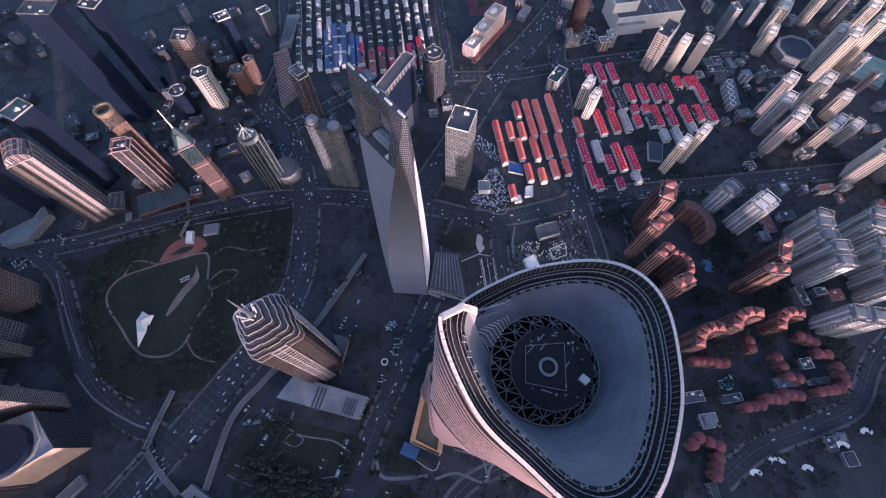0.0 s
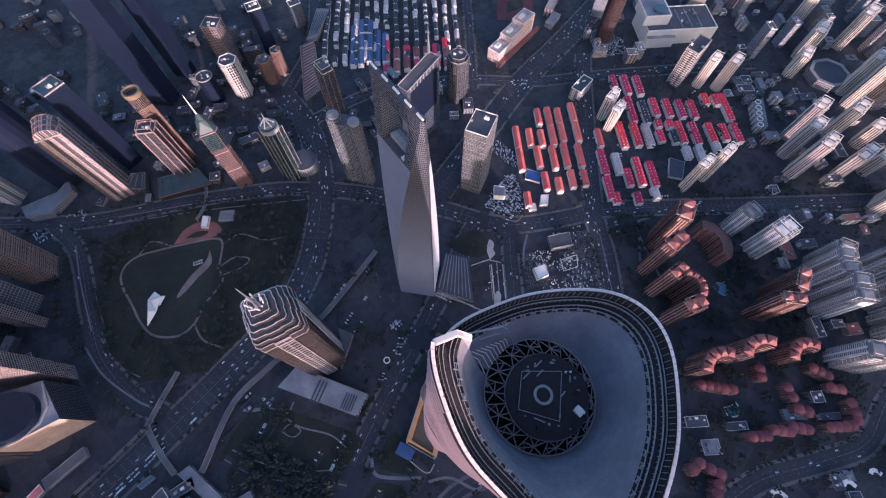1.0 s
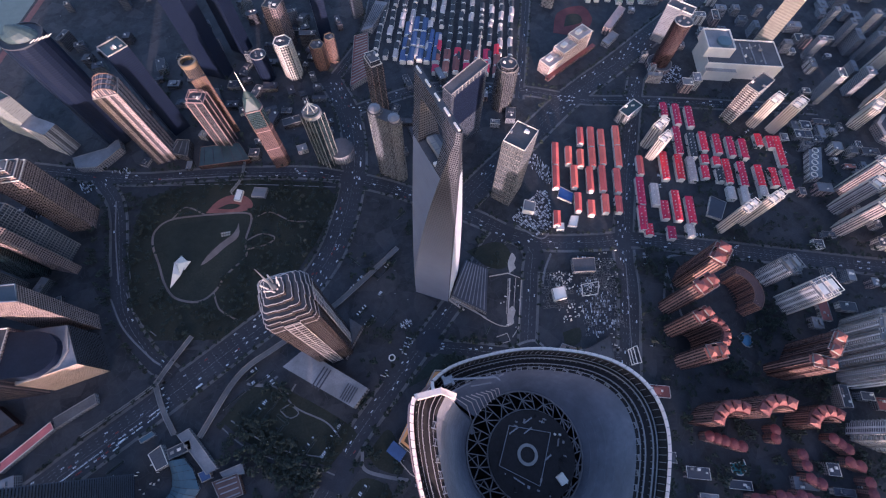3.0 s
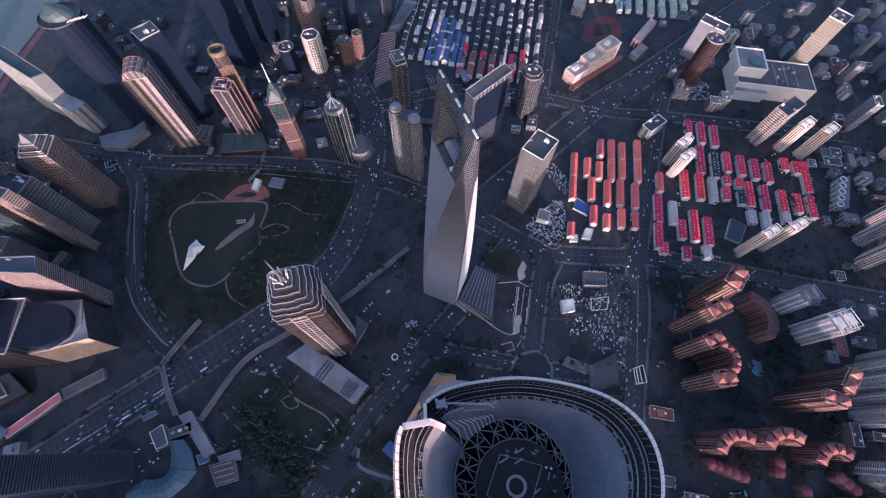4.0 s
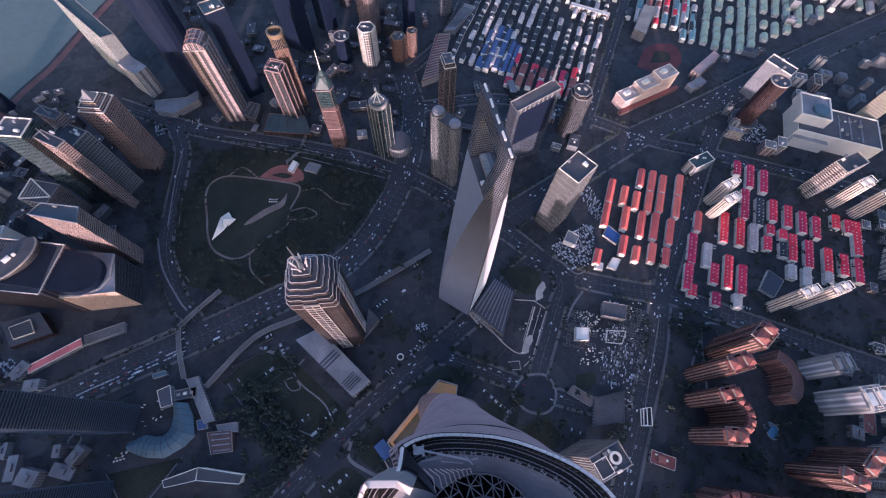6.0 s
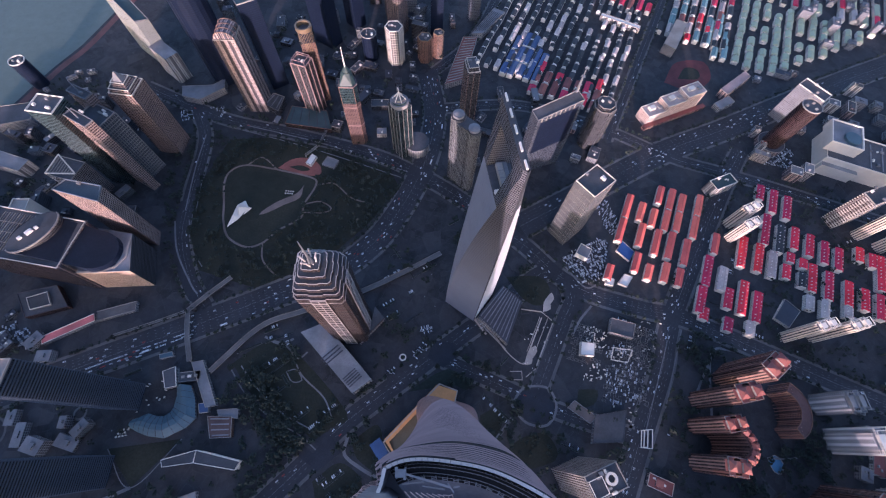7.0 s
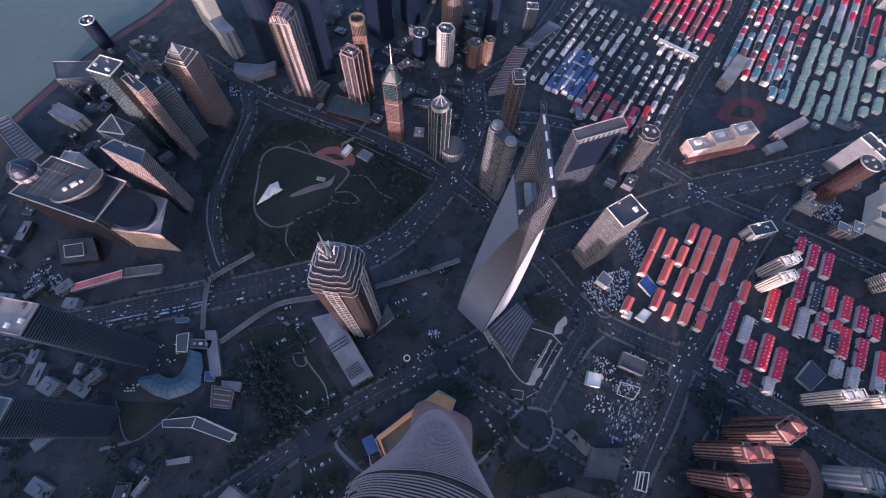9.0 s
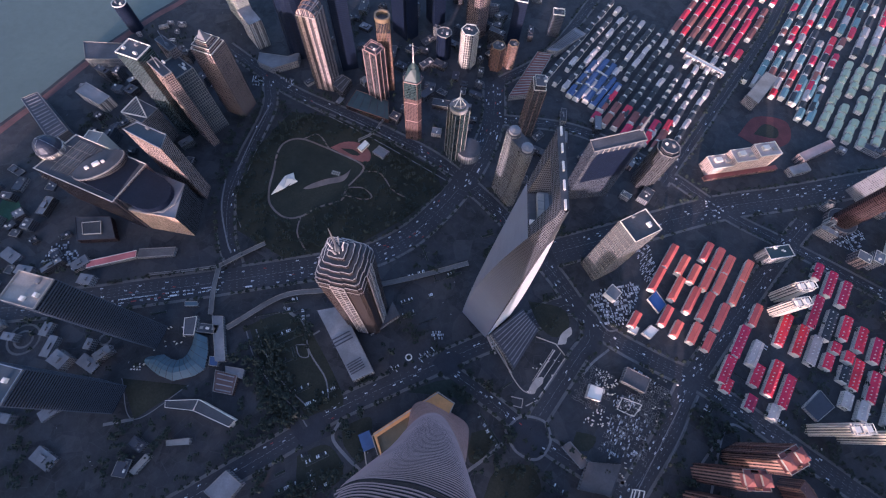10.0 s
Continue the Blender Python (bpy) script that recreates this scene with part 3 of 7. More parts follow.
# level ledges that stand proud of the glass, and the dark grooves below them
led, grv = Soup(), Soup()
z = 250.0
while z < 636:
    for k in range(NA):
        a, b = TH[k], TH[k + 1]
        if rim_z(b - 1e-4) < z + 2.6 or k >= NR and z > 590 or 547.5 < z < 556.5:
            continue
        for sp, z0, hh, out in ((led, z, 1.6, 1.030), (grv, z + 1.6, 0.5, 1.022)):
            p = [st_p(a, z0, 1.0), st_p(b, z0, 1.0), st_p(b, z0, out), st_p(a, z0, out)]
            q = [(x, y, zz + hh) for x, y, zz in p]
            sp.face([p[3], p[2], q[2], q[3]])
            sp.face(q)
            sp.face(p[::-1])
    z += 5.6 if z > 555 else 5.0
for k in range(NA):     # the open dark storey below the crown
    a, b = TH[k], TH[k + 1]
    grv.face([st_p(a, 551, 1.024), st_p(b, 551, 1.024), st_p(b, 557, 1.024), st_p(a, 557, 1.024)])
    grv.face([st_p(a, 557, 1.024), st_p(b, 557, 1.024), st_p(b, 557, 1.0), st_p(a, 557, 1.0)])
led.ob("wall_ledge", LEDGE, st, "thin level ledges on the glass", kind="stuff")
grv.ob("wall_groove", GROOVE, st, "dark joints above the ledges", kind="stuff")
# rim, panel by panel
for k in range(NR):
    a, b = TH[k] + 0.12, TH[k + 1] - 0.12
    za, zb = rim_z(a), rim_z(b)
    s = Soup()
    lo = [st_p(a, za - 1.2, 1.012), st_p(b, zb - 1.2, 1.012), st_p(b, zb - 1.2, 0.984), st_p(a, za - 1.2, 0.984)]
    hi = [(x, y, zz + 1.9) for x, y, zz in lo]
    s.face(hi)
    for q in range(4):
        s.face([lo[q], lo[(q + 1) % 4], hi[(q + 1) % 4], hi[q]])
    s.ob("rim_panel", CROWNWHITE, st)
# gangways inside the rim: a drop behind it, then shallow steps down to the bowl's edge
WX, WY, WR = 15.1, -16.3, 14.6
DZ = 600.3
INN = 0.82


def inner_d(th):
    return 2.2 + 2.6 * ((th - CAP + 1e-6) % 360.0) / SPAN


def inner_p(th, k, d):
    """A point inside the rim; before the rim's start the gangways close up to the cap."""
    a = max(th, CAP)
    p = Vector(st_p(a, rim_z(a) - d * inner_d(a), k))
    if th < CAP:
        turn = (th - CAP) * (0.976 - k) / (0.976 - INN)
        c = Vector((CX, CY, 0))
        p = c + Matrix.Rotation(radians(turn), 3, "Z") @ (p - c)
    return p


GTH = [CAP - 9, CAP - 6, CAP - 3] + TH[:NR] + [TH[NR] - 1e-6]
steps = [(0.976, -0.3, 0.973, 0.62), (0.973, 0.62, 0.925, 0.66), (0.925, 0.66, 0.922, 0.82), (0.922, 0.82, 0.875, 0.84), (0.875, 0.84, 0.872, 0.97), (0.872, 0.97, INN, 1.0)]
terr = Soup()
for k0, d0, k1, d1 in steps:
    for a, b in zip(GTH, GTH[1:]):
        terr.face([inner_p(a, k0, d0), inner_p(a, k1, d1), inner_p(b, k1, d1), inner_p(b, k0, d0)])
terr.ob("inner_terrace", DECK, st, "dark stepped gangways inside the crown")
for kk, dd, ww in ((0.955, 0.64, 0.08), (0.926, 0.66, 0.13), (0.876, 0.84, 0.13), (0.845, 0.98, 0.08)):
    swept([inner_p(th, kk, dd) for th in GTH], ww, 0.5).ob("gangway_rail", RAILGREY, st, "pale rail along a gangway")
bowl = Soup()


def bowl_pt(th, t):
    """A point of the bowl, from its upper edge (t = 0) to the well (t = 1)."""
    o = inner_p(th, INN, 1.0)
    i = Vector((WX, WY)) + Vector((o.x - WX, o.y - WY)).normalized() * WR
    p = Vector((o.x, o.y)).lerp(i, t)
    return (p.x, p.y, o.z + (DZ - o.z) * (1 - (1 - t) ** 1.25))


NB = 10
for th0, th1 in zip(GTH, GTH[1:]):
    for j in range(NB):
        bowl.face([bowl_pt(th0, j / NB), bowl_pt(th0, (j + 1) / NB), bowl_pt(th1, (j + 1) / NB), bowl_pt(th1, j / NB)])
cut = Soup()     # upright end of the bowl below the cap
for j in range(NB):
    p, q = bowl_pt(CAP - 9, j / NB), bowl_pt(CAP - 9, (j + 1) / NB)
    cut.face([p, q, (q[0], q[1], DZ - 4), (p[0], p[1], DZ - 4)])
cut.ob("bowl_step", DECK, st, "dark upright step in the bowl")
fl = Soup()
for k in range(NR, NA):
    fl.face([st_p(TH[k], 599.0, 0.99), st_p(TH[k], 599.0, 0.5), st_p(TH[k + 1], 599.0, 0.5), st_p(TH[k + 1], 599.0, 0.99)])
fl.ob("gap_floor", INNERPANEL, st, "grey floor between the rim's two ends")
bowl.ob("inner_bowl", BOWL, st, "smooth blue-grey metal bowl inside the crown", smooth=True)
s = Soup()
s.prism(ngon(WX, WY, WR, 48)[::-1], DZ - 14, DZ + 0.2)
s.f, s.uv, s.i = s.f[:48], s.uv[:48], s.i[:48]
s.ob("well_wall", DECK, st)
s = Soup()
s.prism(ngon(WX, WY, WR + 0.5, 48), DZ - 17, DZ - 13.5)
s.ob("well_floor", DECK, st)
LX, LY, LR, LZ = 15.9, -17.3, 10.4, 604.6     # the landing deck
for r, x, y, z in ((WR - 0.2, WX, WY, DZ), (LR + 0.1, LX, LY, LZ - 2.0)):
    swept([(x + r * math.cos(2 * math.pi * k / 48), y + r * math.sin(2 * math.pi * k / 48), z) for k in range(48)], 0.35, 0.6, True).ob("truss_ring", TRUSS, st)


def truss_pt(a, t):
    """Along a spoke of the truss, from the well's edge to the deck's."""
    p = Vector((WX + (WR - 0.2) * math.cos(a), WY + (WR - 0.2) * math.sin(a), DZ + 0.2))
    return p.lerp(Vector((LX + LR * math.cos(a), LY + LR * math.sin(a), LZ - 1.8)), t)


NBAY = 14
for k in range(NBAY):
    a, h_ = 2 * math.pi * k / NBAY, math.pi / NBAY
    hub = truss_pt(a, 0.48)
    bars = [(hub, truss_pt(a2, t2), 0.26) for a2, t2 in ((a - h_, 0), (a + h_, 0), (a - h_, 1), (a + h_, 1), (a, 0), (a, 1), (a - h_ * 1.05, 0.5))]
    bars += [(truss_pt(a - h_, 0), truss_pt(a - h_, 1), 0.22), (truss_pt(a - h_ * 0.4, 0), truss_pt(a - h_, 0.55), 0.14)]
    for p, q, w_ in bars:
        Soup().beam(p, q, w_, 0.3).ob("truss_bar", TRUSS, st)
Soup().prism(ngon(LX, LY, LR, 40), LZ - 1.2, LZ).ob("landing_deck", DECK, st, "round dark landing deck in the crown's well")
RX, RY = 14.9, -16.8
swept([(RX + 2.1 * math.cos(2 * math.pi * k / 28), RY + 2.1 * math.sin(2 * math.pi * k / 28), LZ + 0.15) for k in range(28)], 0.7, 0.3, True).ob("landing_ring", CONC, st, "pale painted ring")
s = Soup().box(21.0, -23.6, 1.9, 2.1, LZ, LZ + 1.3, 20)
for k in range(3):
    s.box(20.6 + 0.45 * k, -23.2 - 0.35 * k, 0.3, 1.6, LZ + 1.3, LZ + 1.6, 20)
s.ob("white_cabin", WHITE, st)
for x, y in ((22.9, -14.2), (24.0, -14.6)):
    Soup().prism(ngon(x, y, 0.32, 10), LZ, LZ + 0.9, 0, None, ngon(x, y, 0.2, 10)).ob("deck_lamp", WHITE, st, "small white drum on the deck")
DKP = ((12.6, -9.6), (7.6, -17.4), (15.6, -23.8), (22.0, -13.6))
for k in range(4):
    (x0, y0), (x1, y1) = DKP[k], DKP[(k + 1) % 4]
    Soup().beam((x0, y0, LZ + 0.2), (x1, y1, LZ + 0.2), 0.14, 0.3).ob("deck_rail", RAILGREY, st)
for x0, y0, x1, y1 in ((12.0, -11.4, 14.4, -10.6), (15.6, -12.2, 17.8, -11.4), (16.4, -10.0, 18.6, -9.2), (10.2, -20.6, 12.2, -22.6), (18.6, -19.0, 20.4, -18.2)):
    Soup().beam((x0, y0, LZ + 0.2), (x1, y1, LZ + 0.2), 0.3, 0.35).ob("deck_rail", RAILGREY, st)
for k in range(46):
    th = CAP + 7 + (SPAN - 16) * k / 45
    o = Vector(st_p(th, rim_z(th) - inner_d(th), INN + 0.012))
    s = Soup()
    for q in (-0.5, 0.5):
        c_, s_ = math.cos(radians(th)), math.sin(radians(th))
        s.box(o.x - q * s_ * 1.1, o.y + q * c_ * 1.1, 0.9, 0.16, o.z, o.z + 0.55, th)
    s.box(o.x, o.y, 0.16, 1.1, o.z, o.z + 0.6, th)
    if k % 6 == 2:
        s.box(o.x, o.y, 0.4, 0.4, o.z, o.z + 1.1, th)
    s.ob("vent_box", RAILGREY if k % 6 != 2 else CONC, st)
fin = Soup()
for k in range(120):
    th = CAP + 2 + (SPAN - 4) * k / 119
    for kk, u0, u1 in ((0.971, -0.2, 0.62), (0.9205, 0.62, 0.82), (0.872, 0.8, 0.97)):
        fin.beam(Vector(st_p(th, rim_z(th) - u0 * inner_d(th), kk)), Vector(st_p(th, rim_z(th) - u1 * inner_d(th), kk)), 0.12)
fin.ob("gangway_bar", RAILGREY, st, "thin upright bars along the gangway walls", kind="stuff")
# level seams and a few lapped sheets of the bowl
for t_ in (0.16, 0.32, 0.48, 0.64, 0.8):
    swept([(x, y, z - 0.03) for x, y, z in (bowl_pt(th, t_) for th in range(190, 372, 4))], 0.16, 0.09).ob("bowl_seam", BOWL, st, "raised seam of the bowl")
# the wall's end where the spiral rim begins
CAPL = [(-7.6, -0.9), (-2.8, -0.9), (-0.3, -2.3)]
swept([(x, y, z) for (x, y), z in zip(CAPL, (637.2, 637.0, 634.2))], 1.1, 1.5).ob("end_cap", CROWNWHITE, st, "white cap where the spiral rim begins")
swept([(x, y, 599) for x, y in CAPL], 0.7, 35.4).ob("end_wall", INNERPANEL, st, "grey return wall below the cap")
low = st_p(CAP + SPAN - 0.2, 599, 0.99)
swept([low, (low[0] - 0.4, low[1] - 3.4, 599), (-4.4, -0.6, 599)], 0.7, 12.4).ob("end_wall", INNERPANEL, st, "grey return wall at the rim's low end")
swept([(low[0], low[1], 611.2), (low[0] - 0.4, low[1] - 3.4, 611.6), (-4.4, -0.6, 612)], 0.8, 0.5).ob("end_coping", CROWNWHITE, st, "white coping of the return wall")
Soup().prism(ngon(WX, WY, 18.5, 30), DZ - 19, DZ - 14).ob("crown_floor", DECK, st)
# fan of pale bent pipes between the bowl's end and the well
for k in range(9):
    q = k / 8
    up = Vector((1.3, -0.4, 607)).lerp(Vector((11.8, -0.6, 606)), q)
    dn_ = Vector((4.2, -5.9, 600.9)).lerp(Vector((13.2, -1.8, 600.9)), q ** 0.8)
    md = up.lerp(dn_, 0.5) + Vector((0.9 - 0.7 * q, 0.6, 0.7))
    s = Soup()
    s.beam(up, md, 0.2)
    s.beam(md, dn_, 0.2)
    s.ob("crown_pipe", CROWNWHITE, st)
# roof crane on the gangway by the low end
Soup().beam((0.5, 3.7, 612.0), (11.6, 1.6, 611.4), 0.45, 0.6).ob("crane_arm", RAILGREY, st, "pale arm of a roof crane")
Soup().beam((11.0, 2.4, 611.4), (12.6, 0.6, 611.2), 0.3, 0.3).beam((12.4, 1.6, 611.4), (13.8, 1.9, 611.2), 0.3, 0.3).ob("crane_head", RAILGREY, st)
for dx, dy, w, d, h_ in ((0, 0, 2.4, 1.7, 3.4), (-1.0, 0.9, 0.7, 0.7, 4.0), (1.1, -0.9, 0.6, 0.6, 3.8), (1.0, 1.0, 0.5, 0.5, 3.0)):
    Soup().box(0.2 + dx, 3.6 + dy, w, d, 609, 609 + h_, 5).ob("crane_base", RAILGREY, st)
for x0, y0, x1, y1 in ((0.6, 1.2, 5.6, 2.0), (5.4, 1.2, 10.6, 0.8)):
    Soup().beam((x0, y0, 609.4), (x1, y1, 609.0), 0.28, 0.4).ob("gangway_pipe", RAILGREY, st)
rdk = random.Random(5)
for k in range(30):
    a, q = rdk.uniform(0, 6.28), 9.2 * rdk.uniform(0.3, 1) ** 0.5
    x, y = LX + q * math.cos(a), LY + q * math.sin(a)
    if math.hypot(x - RX, y - RY) < 3.4:
        continue
    w, d, hh = rdk.uniform(0.3, 1.3), rdk.uniform(0.2, 0.7), rdk.uniform(0.15, 0.6)
    sk = Soup().box(x, y, w, d, LZ, LZ + hh, rdk.choice((58, 148)))
    sk.box(x, y, w * 0.6, d * 0.6, LZ + hh, LZ + 0.1 + hh, 58)
    sk.ob("deck_unit", rdk.choice((RAILGREY, DECK, TRUSS)), st)
# podium: a low block with a wide ochre roof edge round a sunken court
OCHRE = surface("ochre_roof", (0.80, 0.36, 0.13), 0.7, small=0.5, amount=0.2)
TAN = surface("tan_parapet", (0.52, 0.42, 0.34), 0.7)
PODP = [(-62, 2), (-32, -34), (40, 62), (44, 84), (15, 92)]
Soup().prism(PODP, 0, 20, 0, 1).ob("podium", [F_PODIUM, surface("court_floor", (0.16, 0.13, 0.08), 0.8)], st, "low podium round a sunken court")
parapet(st, PODP, 20, 5, 8.0, OCHRE)
parapet(st, grown(PODP, 2), 20, 6, 2.0, TAN)
Soup().prism([(-6, 48), (22, 40), (43, 66), (40, 84), (15, 90)], 20, 24.5).ob("podium_roof", OCHRE, st, "ochre roof sheet")
Soup().prism(rect(-70, -8, 18, 26, 40), 0, 10).ob("podium_canopy", surface("canopy_blue", (0.045, 0.09, 0.20), 0.6), st, "blue canopy beside the podium")
swept([(*p, 0) for p in curve([(-78, -6), (-52, -48), (-36, -42)], 5)], 1.6, 1.2).ob("podium_wall", TAN, st)

# ---- the tall tower with the trapezoid opening ----
NN, FF = Vector((67, 207)), Vector((47.5, 291))
mid = (NN + FF) / 2
rax = (FF - NN).normalized()
dax = Vector((rax.y, -rax.x))
HA = (FF - NN).length / 2
SWH = 450.0
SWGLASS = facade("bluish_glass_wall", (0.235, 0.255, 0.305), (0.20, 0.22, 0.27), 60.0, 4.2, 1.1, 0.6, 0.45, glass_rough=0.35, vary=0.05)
# the same glass, its bright sky reflection put into a near-white colour
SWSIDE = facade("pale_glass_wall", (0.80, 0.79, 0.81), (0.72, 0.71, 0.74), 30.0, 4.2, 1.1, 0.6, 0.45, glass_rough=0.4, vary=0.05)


def reflection_graded(name):
    """Glass with its reflection painted in: a fine dark grid of panes that fades out towards the foot of the tower."""
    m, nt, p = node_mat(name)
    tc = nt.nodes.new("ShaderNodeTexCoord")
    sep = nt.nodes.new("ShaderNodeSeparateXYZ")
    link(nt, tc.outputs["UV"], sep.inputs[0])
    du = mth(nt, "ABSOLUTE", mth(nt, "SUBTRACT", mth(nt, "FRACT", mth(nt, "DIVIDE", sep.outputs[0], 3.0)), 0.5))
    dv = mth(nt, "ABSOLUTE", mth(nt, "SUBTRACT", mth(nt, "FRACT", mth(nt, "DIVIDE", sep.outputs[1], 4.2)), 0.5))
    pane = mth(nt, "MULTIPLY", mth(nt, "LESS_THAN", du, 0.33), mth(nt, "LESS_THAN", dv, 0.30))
    # painted reflection gradient: plain and lighter low down, dark grid high up
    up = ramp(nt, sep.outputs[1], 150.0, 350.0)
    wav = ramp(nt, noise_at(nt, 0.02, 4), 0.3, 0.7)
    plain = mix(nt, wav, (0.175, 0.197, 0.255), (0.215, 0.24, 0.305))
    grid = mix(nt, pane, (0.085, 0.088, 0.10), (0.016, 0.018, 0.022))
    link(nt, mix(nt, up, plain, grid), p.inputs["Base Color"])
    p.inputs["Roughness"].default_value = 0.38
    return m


SWFACE = reflection_graded("fritted_glass_wall")
SWSTRIPE = facade("striped_glass_wall", (0.13, 0.132, 0.145), (0.03, 0.032, 0.038), 2.0, 3.0, 0.7, 0.62, 0.4, vary=0.5)
sw = thing("opening_tower", mid.x, mid.y, "tall tapering glass tower with a trapezoid opening", "skyscraper")


def sw_w(z):
    return max(3.2, HA * (1 - (z / (SWH + 8)) ** 1.75))


def sw_pt(r, d, z):
    p = mid + rax * r + dax * d
    return (p.x, p.y, z)


def loft(name, rows, mats, parent, label="", mi=None):
    """Joins outlines, one above the other, into a closed body."""
    s = Soup()
    n = len(rows[0])
    for j in range(len(rows) - 1):
        run = 0.0
        for k in range(n):
            a, b, c, d = rows[j][k], rows[j][(k + 1) % n], rows[j + 1][(k + 1) % n], rows[j + 1][k]
            w = math.dist(a, b)
            s.face([a, b, c, d], [(run, a[2]), (run + w, b[2]), (run + w, c[2]), (run, d[2])], mi(j, k) if mi else 0)
            run += w
    s.face(rows[-1], None, len(mats) - 1)
    s.face(rows[0][::-1], None, 0)
    return s.ob(name, mats, parent, label)


OP0, OP1 = 378.0, 431.0
rows = []
for j in range(41):
    z = OP0 * j / 40
    w = sw_w(z)
    e = HA - w
    rows.append([sw_pt(-HA, 0, z), sw_pt(-e, w, z), sw_pt(e, w, z), sw_pt(HA, 0, z), sw_pt(e, -w, z), sw_pt(-e, -w, z)])
# one glass in three tones: painted light tells the facets apart
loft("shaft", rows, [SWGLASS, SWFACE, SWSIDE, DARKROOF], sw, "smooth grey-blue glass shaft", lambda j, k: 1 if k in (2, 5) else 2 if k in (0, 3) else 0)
for side in (-1, 1):
    rows = []
    for j in range(13):
        z = OP0 + (OP1 - OP0) * j / 12
        w, o = sw_w(z), 19.0 + 5.0 * j / 12
        e = HA - w
        q = [sw_pt(side * HA, 0, z), sw_pt(side * e, w, z), sw_pt(side * o, w, z), sw_pt(side * o, -w, z), sw_pt(side * e, -w, z)]
        rows.append(q if side < 0 else q[::-1])
    loft("leg", rows, [SWSTRIPE, DARKROOF], sw, "striped glass leg beside the opening")
rows = []
for j in range(5):
    z = OP1 + (SWH - OP1) * j / 4
    w = sw_w(z)
    e = HA - w
    rows.append([sw_pt(-HA, 0, z), sw_pt(-e, w, z), sw_pt(e, w, z), sw_pt(HA, 0, z), sw_pt(e, -w, z), sw_pt(-e, -w, z)])
loft("top_beam", rows, [SWSTRIPE, DARKROOF], sw, "striped top beam over the opening")
wq = sw_w(OP0)
for r0, r1, d0, d1, h_, mt, nm in ((-18, 18, -0.95, -0.35, 1.0, DARKROOF, "dark floor strip"), (-12, 17, -0.30, 0.20, 6.0, CONC, "pale roof of the deck"), (-16, 18, 0.28, 0.62, 4.0, GREYROOF, "grey roof strip of the deck"), (-17, -13, -0.9, -0.5, 4.0, WHITE, "white plant box")):
    s = Soup()
    s.prism([sw_pt(r, d * wq, 0)[:2] for r, d in ((r0, d0), (r0, d1), (r1, d1), (r1, d0))], OP0, OP0 + h_)
    s.ob("sky_deck", mt, sw, nm)
for k in range(4):
    Soup().beam(sw_pt(-11 + 9 * k, -0.30 * wq, OP0 + 6.2), sw_pt(-11 + 9 * k, 0.20 * wq, OP0 + 6.2), 0.5, 0.5).ob("deck_rib", GREYROOF, sw)
for k in range(5):
    s = Soup()
    r = -36 + 18 * k
    s.box(*sw_pt(r, 0, 0)[:2], 9, 1.6, SWH, SWH + 1.8, math.degrees(math.atan2(rax.y, rax.x)))
    s.ob("roof_gantry", WHITE, sw)
rows = []
for j in range(23):     # dark recessed strip beside the sharp corner, broader towards the top
    z = SWH * j / 22
    w_ = min(1.2 + 4.4 * z / SWH, sw_w(z) * 0.9)
    rows.append([sw_pt(-HA - 0.5, 0, z), sw_pt(-HA + w_, w_ + 0.5, z), sw_pt(-HA + w_ + 1, w_ - 1, z), sw_pt(-HA + 1, -0.4, z)])
loft("corner_strip", rows, [DARKROOF, DARKROOF], sw, "dark upright strip beside the sharp corner")
s = Soup()
s.prism([(74, 214), (126, 168), (152, 246), (117, 274)], 0, 14, 0, 1)
s.ob("podium", [F_PODIUM, BLUEDARK], sw, "low wing with a blue-grey ribbed roof")
for k in range(9):
    a, b = Vector((76, 216)).lerp(Vector((126, 172)), (k + 0.5) / 9), Vector((117, 272)).lerp(Vector((150, 246)), (k + 0.5) / 9)
    s = Soup()
    s.beam((*a, 14.4), (*b, 14.4), 1.6, 0.9)
    s.ob("roof_rib", GREYROOF, sw)
s = Soup()
s.beam((67, 213, 9), (124, 160, 9), 2.2, 1.0)
s.ob("canopy_edge", CONC, sw)

# ---- the stepped pagoda-like tower ----
JX, JY, JA = -142.0, 181.0, 5.0
JMW = facade("bronze_glass_wall", (0.032, 0.026, 0.025), (0.018, 0.016, 0.018), 2.6, 3.6, 0.7, 0.6, 0.4)
JMS = surface("bright_metal_trim", (0.66, 0.60, 0.56), 0.45, metal=0.2, amount=0.2)
JMB = surface("bronze_metal_grid", (0.092, 0.066, 0.058), 0.5, metal=0.2, amount=0.25)
jm = thing("stepped_tower", JX, JY, "tall bronze stepped tower with bright metal edges and a spire", "skyscraper")


def cut_square(h, c):
    """A square with a bay on each side and two steps at each corner."""
    side = [(h, -h * 0.30), (h, h * 0.30), (h - c * 0.5, h * 0.30), (h - c * 0.5, h - c * 1.6), (h - c * 1.05, h - c * 1.6), (h - c * 1.05, h - c * 1.05), (h - c * 1.6, h - c * 1.05), (h - c * 1.6, h - c * 0.5), (h * 0.30, h - c * 0.5)]
    q = []
    for k in range(4):
        for x, y in side:
            for _ in range(k):
                x, y = -y, x
            q.append((x, y))
    ca, sa_ = math.cos(radians(JA)), math.sin(radians(JA))
    return [(JX + x * ca - y * sa_, JY + x * sa_ + y * ca) for x, y in q]


